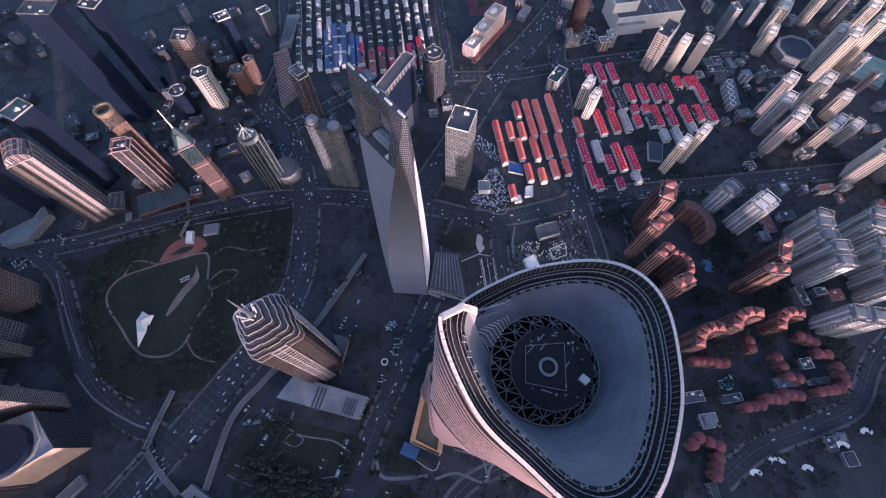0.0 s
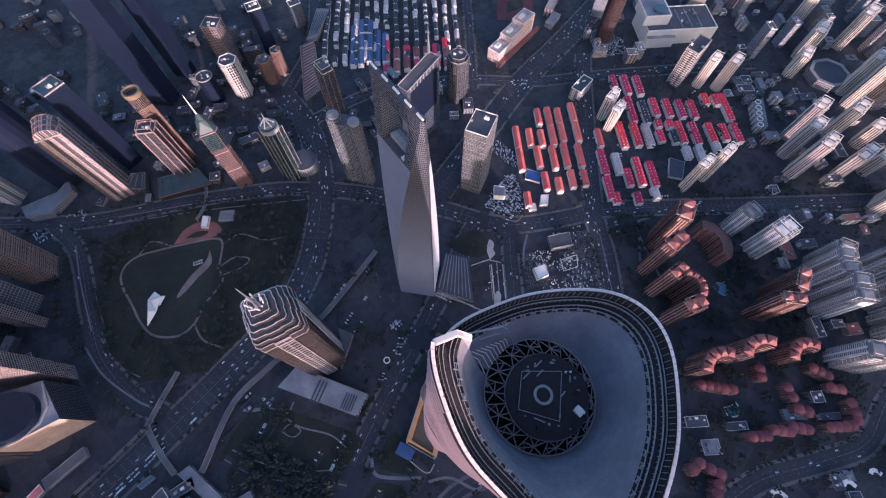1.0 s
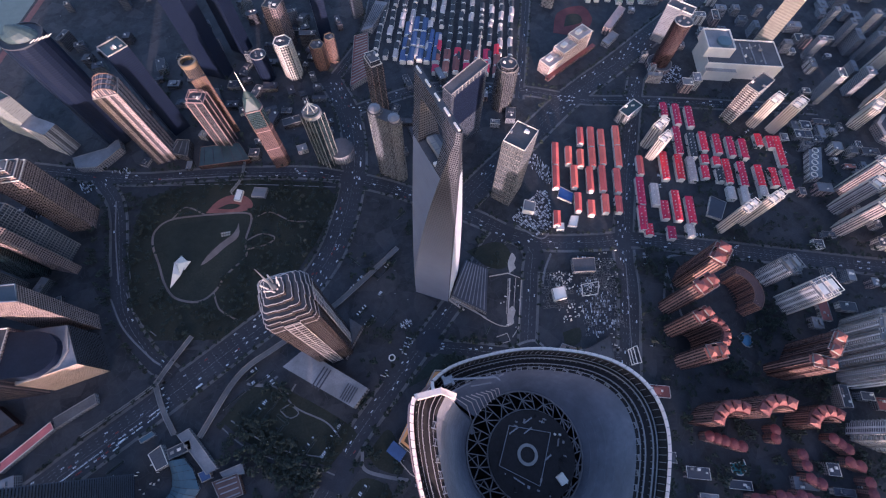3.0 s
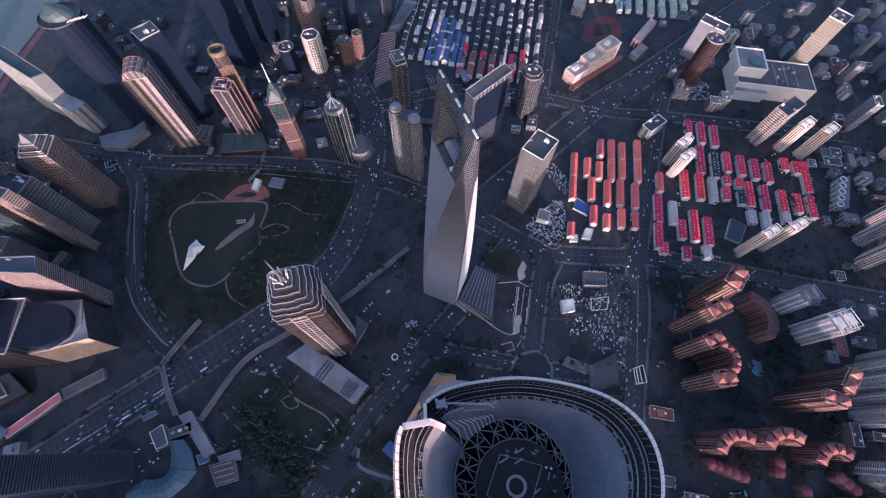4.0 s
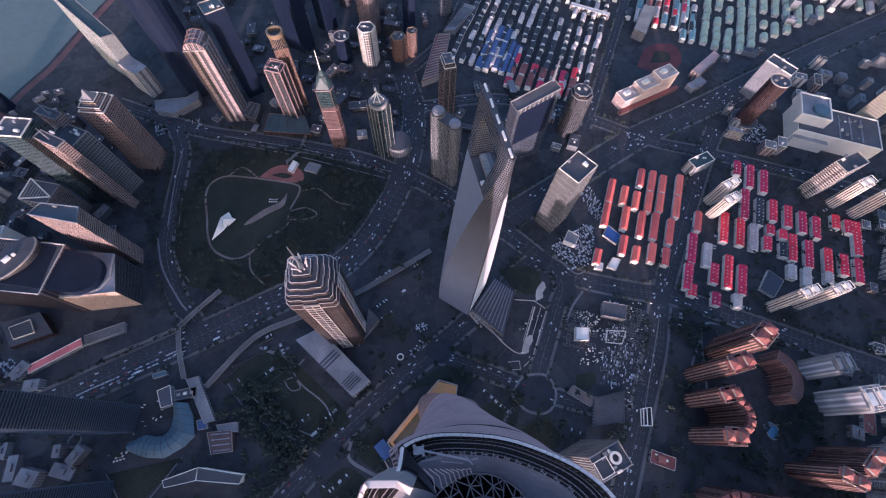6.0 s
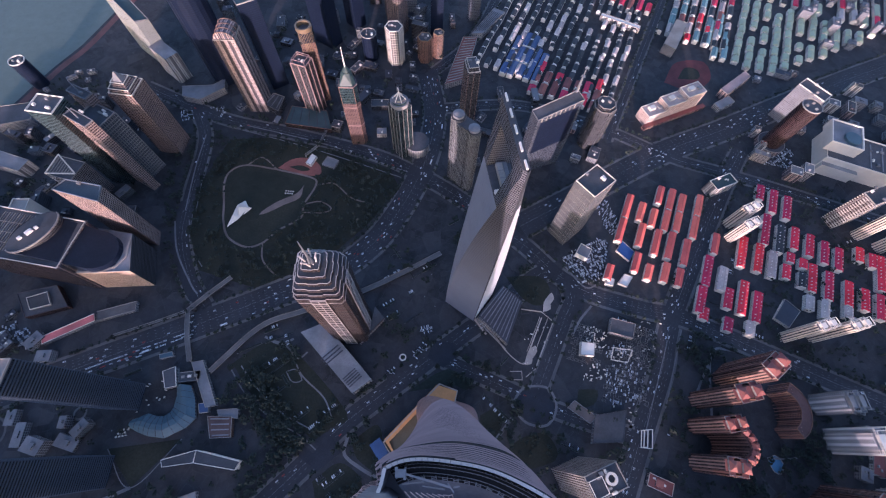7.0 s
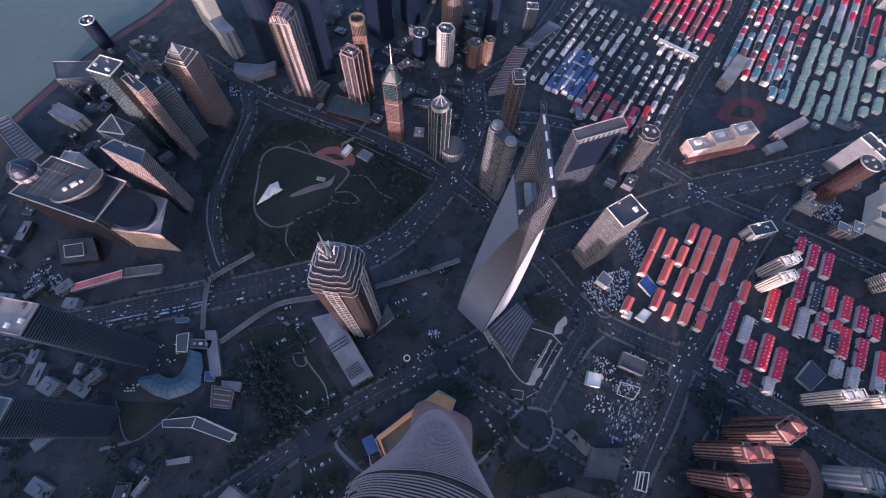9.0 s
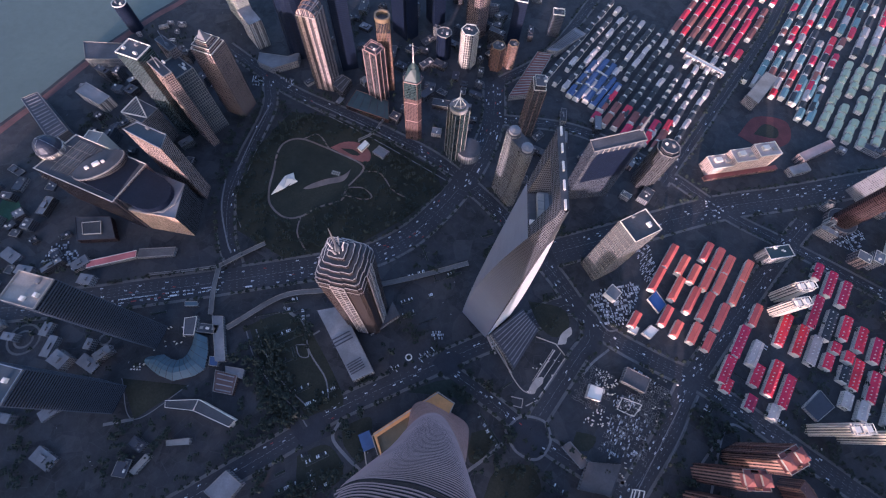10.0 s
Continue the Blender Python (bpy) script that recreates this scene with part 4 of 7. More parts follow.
tiers = [(0, 125, 29.4), (125, 192, 29.9), (192, 228, 30.4), (228, 243, 30.2), (243, 254, 28.0), (254, 264, 24.8), (264, 273, 20.6), (273, 281, 15.4), (281, 289, 9.6)]
for z0, z1, h in tiers:
    c_ = 3.2 * h / 31
    Soup().prism(cut_square(h, c_), z0, z1, 0, 1, cut_square(h + 0.9, c_)).ob("tier", [JMW, DARKROOF], jm)
    swept([(*p, z1) for p in cut_square(h + 0.7, c_)], 0.6, 0.6, True).ob("tier_edge", JMS if z1 > 226 else JMB, jm, "bright metal edge" if z1 > 226 else "")
    s = Soup()
    z = z0 + 4
    while z < z1 - 3:
        s.prism(cut_square(h + 0.45 + 0.8 * (z - z0) / (z1 - z0), c_), z, z + 0.5)
        z += 7.6
    pl = cut_square(h + 0.2, c_)
    for k in range(len(pl)):
        a, b = pl[k], pl[(k + 1) % len(pl)]
        m_ = max(1, int(math.dist(a, b) / 4.6))
        for q in range(m_):
            p = (a[0] + (b[0] - a[0]) * q / m_, a[1] + (b[1] - a[1]) * q / m_)
            s.box(p[0], p[1], 0.45, 0.45, z0, z1, JA)
    s.ob("tier_grid", JMB, jm, "bronze metal ribs and bands", kind="stuff")
    if 60 < z1 < 245:     # bright ladder frames on the middle bay of each side
        for k in range(4):
            a = radians(JA + 90 * k)
            n_, u_ = Vector((math.cos(a), math.sin(a))), Vector((-math.sin(a), math.cos(a)))
            s = Soup()
            base = Vector((JX, JY)) + n_ * (h + 1.3)
            for q in (-0.30, 0.0, 0.30):
                p = base + u_ * q * h
                s.beam((*p, z0), (*p, z1), 0.55)
            z = z0 + 5.0
            while z < z1:
                m_ = base + n_ * 0.7
                s.beam((*(base - u_ * 0.30 * h), z - 1.6), (*m_, z), 0.6, 0.6)
                s.beam((*m_, z), (*(base + u_ * 0.30 * h), z - 1.6), 0.6, 0.6)
                z += 9.5
            s.ob("bay_frame", JMS, jm, "bright metal ladder frame")
for k in range(4):
    a = radians(JA + 90 * k)
    s = Soup()
    s.beam((JX + 6 * math.cos(a), JY + 6 * math.sin(a), 289), (JX + 9 * math.cos(a), JY + 9 * math.sin(a), 304), 1.4)
    s.beam((JX + 5 * math.cos(a + 0.7), JY + 5 * math.sin(a + 0.7), 289), (JX + 10 * math.cos(a + 0.7), JY + 10 * math.sin(a + 0.7), 300), 1.2)
    s.ob("lantern_fin", JMS, jm)
s = Soup()
s.prism(ngon(JX, JY, 3.4, 12), 289, 304, 0, None, ngon(JX, JY, 1.2, 12))
s.prism(ngon(JX, JY, 1.4, 10), 304, 342, 0, None, ngon(JX, JY, 0.3, 10))
s.ob("spire", STEEL, jm)
Soup().prism([(-124, 149), (-88, 196), (-108, 216), (-112, 165)], 0, 12, 0, 1).ob("wing", [F_PODIUM, DARKROOF], jm, "low dark wing at the tower's foot")
swept([(-123.4, 150, 12), (-88.8, 196, 12)], 1.2, 1.0).ob("wing_edge", JMB, jm)
s = Soup()
s.prism([(-224, 158), (-122, 68), (-95, 92), (-188, 178)], 0, 22, 0, 1)
s.ob("podium", [F_PODIUM, GREYROOF], jm, "long low annex with a pale grey roof")
for k in range(5):
    p = Vector((-125, 92)) + Vector((-0.75, 0.66)) * (k * 4.2 - 8)
    s = Soup()
    s.beam((p.x - 9, p.y - 10, 22.6), (p.x + 8, p.y + 9, 22.6), 1.8, 1.0)
    s.ob("roof_light", DARKROOF, jm)
for k in range(3):
    p = Vector((-165, 125)) + Vector((-0.75, 0.66)) * (k * 6 - 6)
    s = Soup()
    s.beam((p.x - 12, p.y - 13, 22.4), (p.x + 12, p.y + 13, 22.4), 2.2, 0.8)
    s.ob("roof_light", BLUEDARK, jm)

# ---- other high buildings ----
GREENROOF = surface("green_copper_roof", (0.028, 0.052, 0.05), 0.5, amount=0.3)
NAVYBAND = surface("navy_ledge", (0.058, 0.074, 0.098), 0.5, amount=0.15)
tower("grey_office_tower", rect(238, 404, 40, 51, -46), 173, F_TOWER, "square grey-green office tower with a sunken dark roof", rim=CREAMWALL, ribs=(6.4, 0.9, 0.6, F_TOWER), bands=(14.4, 0.9, 0.7, F_BEIGE), plant=4)
t = tower("striped_tower", rect(-428, 662, 40, 40, 5), 180, F_STRIPE, "tall pink and dark striped tower with a rounded crown", ribs=(13.3, 1.6, 0.9, F_PINK), rim=CONC, plant=0)
s = Soup()
for k in range(10):     # barrel crown
    a0, a1 = math.pi * k / 10, math.pi * (k + 1) / 10
    ca, sa_ = math.cos(radians(5)), math.sin(radians(5))
    q = []
    for yy, aa in ((-18, a0), (18, a0), (18, a1), (-18, a1)):
        xx = 18 * math.cos(aa)
        q.append((-428 + xx * ca - yy * sa_, 662 + xx * sa_ + yy * ca, 182 + 14 * math.sin(aa)))
    s.face(q[::-1])
for yy in (-18, 18):
    q = [(-428 + 18 * math.cos(math.pi * k / 10) * ca - yy * sa_, 662 + 18 * math.cos(math.pi * k / 10) * sa_ + yy * ca, 182 + 14 * math.sin(math.pi * k / 10)) for k in range(11)]
    s.face(q if yy < 0 else q[::-1])
s.ob("crown", F_PINK, t, "pale rounded crown")
for yy in (-18.6, -6, 6, 18.6):
    swept([(-428 + 18.6 * math.cos(math.pi * k / 10) * ca - yy * sa_, 662 + 18.6 * math.cos(math.pi * k / 10) * sa_ + yy * ca, 182 + 14.4 * math.sin(math.pi * k / 10)) for k in range(11)], 1.2, 1.0).ob("crown_rib", F_BROWN, t)
tower("black_glass_tower", rect(-408, 735, 38, 36, 35), 202, F_GLASS, "black glass tower with a framed teal roof", roof=TEALROOF, rim=CONC)
PINKSTONE = surface("pink_stone", (0.34, 0.22, 0.20), 0.7, amount=0.2)
pt_ = tower("pink_office_tower", rect(-303, 662, 32, 28, -15), 131, F_DARK, "dark tower framed with pink stone edges", ribs=(15.5, 1.7, 0.9, PINKSTONE), rim=PINKSTONE)
rib_lines(rect(-303, 662, 32, 28, -15), 0, 131, 5.2, 0.5, 0.5).ob("fine_ribs", F_MAROON, pt_, kind="stuff")
for px_, py_ in rect(-303, 662, 26, 22, -15):     # open frame on the roof
    Soup().prism(ngon(px_, py_, 0.7, 8), 131, 139).ob("frame_post", PINKSTONE, pt_)
swept([(*p, 139) for p in rect(-303, 662, 26, 22, -15)], 1.2, 1.0, True).ob("roof_frame", PINKSTONE, pt_)
tower("white_lattice_tower", ngon(-146, 833, 20, 6, 10), 90, F_DARK, "six-sided white lattice tower with a pale disc on its roof", rim=WHITE, ribs=(5.2, 1.1, 0.9, CREAMWALL), bands=(6.5, 0.7, 0.6, CREAMWALL))
tower("copper_block", ngon(-78, 845, 17, 6, 0), 60, F_BROWN, "copper-brown six-sided office block", rim=GOLD, ribs=(5, 0.9, 0.6, F_BROWN))
tower("copper_block", ngon(-47, 860, 13, 6, 20), 63, F_BROWN, "smaller copper-brown office block beside its twin", rim=GOLD)
tower("slim_pale_tower", rect(32, 682, 24, 36, 15), 132, F_DARK, "slim dark tower with pale stone columns", ribs=(12, 2.2, 0.9, F_ORANGE), rim=CREAMWALL, setback=(4, 9))
tower("octagonal_tower", ngon(299, 632, 23, 8, 20), 108, F_DARK, "grey eight-sided tower with a stepped crown", ribs=(4.6, 0.7, 0.5, F_TOWER), setback=(5, 7), rim=CONC)
bt = tower("brown_grid_tower", rect(-578, 535, 44, 42, -3), 160, F_ORANGE, "brown stone tower with a deep window grid and stepped top", ribs=(5.2, 1.4, 1.0, F_ORANGE), bands=(7.6, 1.2, 0.7, F_ORANGE), setback=(5, 8), rim=CREAMWALL, plant=0)
Soup().prism(rect(-578, 535, 26, 24, -3), 168, 176, 0, None, rect(-578, 535, 22, 20, -3)).ob("step", F_ORANGE, bt)
Soup().prism(rect(-578, 535, 17, 15, -3), 176, 192, 0, None, rect(-578, 535, 2, 2, -3)).ob("point", GREYROOF, bt)
parapet(bt, rect(-578, 535, 24, 22, -3), 176, 1.5, 1.2, CREAMWALL)
tower("green_glass_tower", rect(-648, 449, 44, 36, -4), 198, F_GREEN, "dark green glass tower with a white framed roof", rim=WHITE)
tower("wedge_tower", [(-609, 318), (-529, 303), (-536, 331), (-596, 338)], 157, F_ORANGE, "wedge-shaped tower with an orange stone front and green glass roof", roof=ROOFGLASS, rim=STEEL, plant=1)
gb = tower("gabled_block", rect(-691, 407, 52, 42, -11), 78, F_BEIGE, "stone block with a slatted gable roof", rim=CONC, plant=0)
GBP = ((-712, 432), (-716, 390), (-664, 394))
for k in range(3):
    Soup().beam((*GBP[k], 84), (*GBP[(k + 1) % 3], 84), 2.0, 1.6).ob("gable_beam", CREAMWALL, gb)
    Soup().prism(ngon(*GBP[k], 0.9, 8), 78, 84).ob("gable_post", CONC, gb)
for k in range(9):
    q = (k + 1) / 10
    p0, p1 = Vector(GBP[0]).lerp(Vector(GBP[2]), q), Vector(GBP[1]).lerp(Vector(GBP[2]), q)
    Soup().beam((*p0, 83), (*p1, 83), 1.0, 0.8).ob("gable_slat", CONC, gb)
for px, py, w, d, a, h in ((-600, 438, 50, 16, -25, 184), (-641, 506, 44, 16, -22, 168)):
    t = tower("pediment_slab", rect(px, py, w, d, a), h, F_ORANGE, "pale slab tower with a peaked end wall and mast", rim=GREYROOF, mast=h + 26, plant=1)
tower("lattice_tower", rect(-612, 474, 50, 38, -22), 150, F_BLUEG, "dark grey lattice-fronted tower between two pale slabs", ribs=(4.2, 0.7, 1.2, CONC), bands=(6.5, 0.6, 1.0, CONC), rim=CONC)
tower("wavy_tower", rect(-482, 37, 46, 38, 3), 240, F_NAVY, "blue-grey ribbed tower with a flat pale roof", roof=CONC, rim=CONC, bands=(4.2, 0.8, 1.6, NAVYBAND))
tower("ribbed_tower", rect(-490, -70, 46, 42, 4), 190, F_NAVY, "dark blue ribbed glass tower", roof=ROOFGLASS, rim=STEEL, bands=(4.2, 0.8, 1.6, NAVYBAND))
tower("grey_slab_tower", rect(226, -20, 46, 30, 26), 146, F_GREYG, "grey ribbed slab tower with a round tank on its roof", ribs=(3.5, 0.9, 0.8, CONC), rim=CONC, plant=6)
t = thing("beige_slab_tower", -705, 787, "long beige slab tower with a slanting top near the river", "skyscraper")
OCC.append((-705, 787, 50))
pl, zt = rect(-705, 787, 104, 26, -35), (176, 120, 112, 170)
s = Soup()
for k in range(4):
    a, b = pl[k], pl[(k + 1) % 4]
    w = math.dist(a, b)
    s.face([(*a, 0), (*b, 0), (*b, zt[(k + 1) % 4]), (*a, zt[k])], [(0, 0), (w, 0), (w, zt[(k + 1) % 4]), (0, zt[k])])
s.face([(*p, z_) for p, z_ in zip(pl, zt)], None, 1)
s.ob("wall", [facade("beige_slab_wall", (0.27, 0.28, 0.25), (0.18, 0.19, 0.175), 3.0, 3.8, 0.6, 0.4), TEALROOF], t)
swept([(*p, z_) for p, z_ in zip(grown(pl, -0.6), zt)], 1.2, 1.6, True).ob("parapet", GREYROOF, t)
Soup().prism(rect(-640, 735, 60, 30, -35), 0, 66, 0, 1).ob("annex", [F_CREAM, GREYROOF], t, "lower annex with a curved roof")
t = tower("black_tower", ngon(-528, 745, 34, 20), 236, F_GLASS, "broad black glass tower with a teal sail-shaped head", rim=DARKROOF, plant=0)
s = Soup()
for j in range(4):     # tilted glass sail on the roof
    for k in range(16):
        q = []
        for a, m_ in ((k, j), (k + 1, j), (k + 1, j + 1), (k, j + 1)):
            a, r = 2 * math.pi * a / 16, 26 * math.cos(m_ / 4 * 1.35)
            q.append((-528 + r * math.cos(a) - 3 * m_, 745 + 0.7 * r * math.sin(a), 236 + (1 + 0.35 * math.cos(a)) * 17 * math.sin(m_ / 4 * 1.35)))
        s.face(q)
s.ob("glass_sail", TEALROOF, t, "teal glass sail over the roof", smooth=True)
for k in range(5):
    Soup().beam((-510 + 6 * k, 722 + 2 * k, 238), (-502 + 6 * k, 728 + 2 * k, 240), 1.0, 0.8).ob("sail_bar", WHITE, t)
tower("round_black_tower", ngon(-929, 671, 16, 20), 64, F_GLASS, "round dark tower with a white roof rim by the river", rim=WHITE)

OCC += [(-295, 701, 25), (-193, 588, 28), (-90, 568, 34), (25, 503, 34), (186, 562, 50), (-680, 262, 95), (-550, 255, 52), (560, 95, 55), (898, 616, 105), (480, 728, 85), (-310, 660, 30)]
tower("blue_black_tower", rect(-318, 882, 56, 34, -30), 256, F_GLASS, "very tall blue-black glass slab tower", rim=DARKROOF)
tower("blue_black_tower", rect(-262, 952, 38, 32, -40), 205, F_GLASS, "tall blue-black tower with a pale edge", rim=CONC)
tower("salmon_tower", rect(-153, 936, 36, 34, -30), 108, F_ORANGE, "salmon stone tower behind the lattice tower", ribs=(6, 1.2, 0.7, F_PINK), rim=CONC)
tower("black_slab", rect(-58, 948, 30, 30, 5), 112, F_GLASS, "black slab tower with a white edge", rim=WHITE)
tower("blue_white_block", rect(32, 1010, 28, 24, 10), 58, F_BLUEG, "blue and white office block", rim=WHITE)
tower("dark_drum_tower", ngon(-207, 840, 18, 16), 62, F_GLASS, "dark tower with a pale square roof", rim=CONC)

# the city goes on behind the camera: unseen towers added to shade the ground and lower walls
rs = random.Random(3)
for k in range(34):
    x0 = -950 + 58 * k
    # raised between x -800 and -640 to shade the domed complex's south wall
    x, y, h = x0 + rs.uniform(-15, 15), -560 - 90 * (k % 3) + rs.uniform(-30, 30), (rs.uniform(178, 190) if -800 < x0 < -640 else rs.uniform(132, 172) if x0 < 210 else rs.uniform(80, 104))
    tower("south_tower", rect(x, y, rs.uniform(66, 84), rs.uniform(24, 36), rs.uniform(-6, 6)), h, rs.choice((F_BEIGE, F_GREYG, F_CREAM)), "unseen plain tower added behind the camera to block the low sun", plant=0, group="southern quarter")

# gold tower with a ring on top
t = thing("gold_ring_tower", -295, 701, "round gold-clad tower with an open ring on its roof", "skyscraper")
Soup().prism(rect(-295, 701, 26, 26, 20), 0, 150, 0, 1).ob("shaft", [F_BROWN, DARKROOF], t)
rib_lines(rect(-295, 701, 26, 26, 20), 0, 150, 6.5, 1.0, 0.7).ob("shaft_ribs", F_BROWN, t, kind="stuff")
dr = Soup().prism(ngon(-295, 701, 14, 28), 150, 172, 0, 1).ob("drum", [F_GLASS, DARKROOF], t)
rib_lines(ngon(-295, 701, 13.5, 28), 120, 172, 2.5, 0.7, 0.7).ob("drum_ribs", GOLD, dr, kind="stuff")
s = Soup()
for k in range(36):
    a, b = 2 * math.pi * k / 36, 2 * math.pi * (k + 1) / 36
    q = [(-295 + r * math.cos(x), 701 + r * math.sin(x)) for r, x in ((15.5, a), (15.5, b), (12, b), (12, a))]
    s.prism(q, 172, 180)
s.ob("ring", GOLD, dr)

# red tower with a green sloping roof and spire
t = thing("red_spire_tower", -193, 588, "red stone tower with a green sloping roof and a white spire", "skyscraper")
pl = [(-208, 573), (-182, 575), (-177, 585), (-183, 601), (-204, 603), (-211, 590)]
Soup().prism(pl, 0, 118, 0, 1).ob("wall", [facade("red_stone_facade", (0.108, 0.062, 0.057), (0.042, 0.031, 0.033), 3.2, 3.7, 0.6, 0.5), DARKROOF], t)
Soup().prism(grown(pl, -0.6), 118, 160, 0, 1).ob("upper_wall", [F_GREEN, DARKROOF], t, "dark green glass upper storeys")
level_bands(t, grown(pl, 0.3), 58, 160, 50, 1.4, PINKSTONE)
Soup().prism(grown(pl, -2), 160, 178, 0, None, ngon(-195, 594, 9, 6, 200)).ob("roof", GREENROOF, t)
Soup().prism(ngon(-195, 594, 7, 8), 178, 188, 0, None, ngon(-195, 594, 2, 8)).ob("lantern", GREENROOF, t)
s = Soup()
s.prism(ngon(-195, 594, 1.3, 8), 186, 228, 0, None, ngon(-195, 594, 0.3, 8))
s.ob("spire", WHITE, t)
rib_lines(pl, 0, 160, 26, 0.9, 0.6).ob("facade_ribs", F_BROWN, t, kind="stuff")

# domed tower with a bright pointed crown
t = thing("crowned_tower", -98, 566, "dark tower with pale frames and a bright pointed crown", "skyscraper")
pl = rect(-98, 566, 30, 30, -45)
Soup().prism(pl, 0, 138, 0, 1).ob("wall", [F_GREEN, DARKROOF], t)
rib_lines(pl, 0, 138, 10, 0.8, 0.7).ob("facade_ribs", CONC, t, kind="stuff")
level_bands(t, grown(pl, 0.5), 30, 137, 27, 1.6, GREENROOF)
for k, (r, z0, z1) in enumerate(((17, 138, 146), (14, 146, 150), (10, 150, 154))):
    Soup().prism(ngon(-98, 566, r, 24), z0, z1, 0, 1).ob("crown_ring", [CONC if k != 1 else GREENROOF, GREYROOF], t)
for k in range(6):
    a = 2 * math.pi * k / 6
    s = Soup()
    s.beam((-98 + 12 * math.cos(a), 566 + 12 * math.sin(a), 150), (-98 + 1 * math.cos(a), 566 + math.sin(a), 164), 1.6)
    s.ob("crown_leg", WHITE, t)
s = Soup()
s.prism(ngon(-98, 566, 1.2, 8), 162, 178, 0, None, ngon(-98, 566, 0.2, 8))
s.ob("spire", WHITE, t)
Soup().prism(ngon(-70, 575, 26, 24), 0, 24, 0, 1).ob("podium", [F_PODIUM, DARKROOF], t)

# twin round towers
t = thing("twin_round_tower", 25, 503, "grey-beige tower of two joined shafts with round domed heads", "skyscraper")
Soup().prism(rect(26, 503, 34, 24, -38), 0, 172, 0, 1).ob("body", [F_TOWER, DARKROOF], t)
for x, y, h in ((12, 514, 184), (40, 491, 178)):
    sf = Soup().prism(ngon(x, y, 12.5, 24), 0, h - 8, 0, 1).ob("shaft", [F_TOWER, DARKROOF], t)
    rib_lines(ngon(x, y, 12.5, 24), 0, h - 8, 3.2, 0.8, 0.6).ob("shaft_ribs", F_TOWER, t, kind="stuff")
    s = Soup()
    s.prism(ngon(x, y, 10, 20), h - 8, h - 3)
    s.prism(ngon(x, y, 8, 20), h - 3, h, 0, None, ngon(x, y, 2, 20))
    s.ob("dome", GREYROOF, sf)

# slanted dark tower with spire
t = thing("slanted_glass_tower", 186, 562, "dark blue glass slab tower with slanting roof and spire", "skyscraper")
pl = rect(186, 562, 86, 24, 25)
s = Soup()
zt = (158, 178, 178, 158)
for k in range(4):
    a, b = pl[k], pl[(k + 1) % 4]
    w = math.dist(a, b)
    s.face([(*a, 0), (*b, 0), (*b, zt[(k + 1) % 4]), (*a, zt[k])], [(0, 0), (w, 0), (w, zt[(k + 1) % 4]), (0, zt[k])])
s.face([(*p, z_) for p, z_ in zip(pl, zt)], None, 1)
s.ob("wall", [F_BLUEG, DARKROOF], t)
swept([(*p, z_) for p, z_ in zip(pl, zt)], 1.6, 1.4, True).ob("roof_edge", CONC, t)
s = Soup()
a, b = Vector(pl[0]), Vector(pl[1])
nrm = Vector(((b - a).y, -(b - a).x)).normalized() * 0.6
for (u0, z0), (u1, z1) in (((0.08, 60), (0.92, 150)),):
    q0, q1 = a.lerp(b, u0) + nrm, a.lerp(b, u1) + nrm
    s.face([(*q0, 62), (*q1, 78), (*q1, 166), (*q0, 150)], [(0, 62), (70, 78), (70, 166), (0, 150)])
s.ob("glass_front", F_GLASS, t, "black glass sheet on the front")
for k in range(8):
    q0 = a.lerp(b, 0.1 + 0.1 * k) + nrm
    s = Soup()
    s.beam((*q0, 150 + 2.2 * k), (*q0, 162 + 2 * k), 1.2)
    s.ob("front_fin", CONC, t)
s = Soup()
s.prism(ngon(218, 590, 3.2, 10), 176, 232, 0, None, ngon(218, 590, 0.5, 10))
s.ob("spire", STEEL, t)

# dome complex: a ribbed pink body, a long dark glass hall with an oval roof, a prow and a dome
t = thing("domed_complex", -640, 250, "large pink stone complex with a navy dome and glass hall", "building")
pl = [(-766, 227), (-600, 211), (-592, 296), (-745, 312)]
Soup().prism(pl, 0, 96, 0, 1).ob("main_wall", [F_PINK, DARKROOF], t)
rib_lines(pl, 0, 98, 5, 1.2, 0.8).ob("facade_ribs", F_PINK, t, kind="stuff")
parapet(t, pl, 96, 2.0, 1.6, CREAMWALL)
for k in range(19):     # thin roof louvres between the dome and the hall
    x = -738 + 4.4 * k
    Soup().beam((x, 234 - 0.1 * k, 97), (x + 9, 303 - 0.4 * k, 97), 0.9, 1.2).ob("roof_louvre", GREYROOF if k % 2 else CONC, t)
for q in (0.25, 0.5, 0.75):
    Soup().beam((-742, 232 + 72 * q, 98), (-652, 226 + 70 * q, 98), 1.0, 1.0).ob("louvre_rail", CONC, t)
hall_plan = [(-650 + 30 * math.sin(q) * -1.0 + 8 * math.cos(q), 262 + 36 * math.cos(q)) for q in (k * math.pi / 14 for k in range(15))]
hall_plan += [(-566 + 34 * math.sin(q), 252 - 34 * math.cos(q)) for q in (k * math.pi / 14 for k in range(15))]
s = Soup()
hz = [104 - 0.22 * (p[0] + 640) for p in hall_plan]
for k in range(len(hall_plan)):
    a_, b_ = hall_plan[k], hall_plan[(k + 1) % len(hall_plan)]
    za, zb, w = hz[k], hz[(k + 1) % len(hall_plan)], math.dist(a_, b_)
    s.face([(*a_, 0), (*b_, 0), (*b_, zb), (*a_, za)], [(0, 0), (w, 0), (w, zb), (0, za)])
s.face([(*p, z_) for p, z_ in zip(hall_plan, hz)], None, 1)
s.ob("glass_hall", [F_GLASS, HALLGLASS], t, "long dark glass hall with a rounded end")
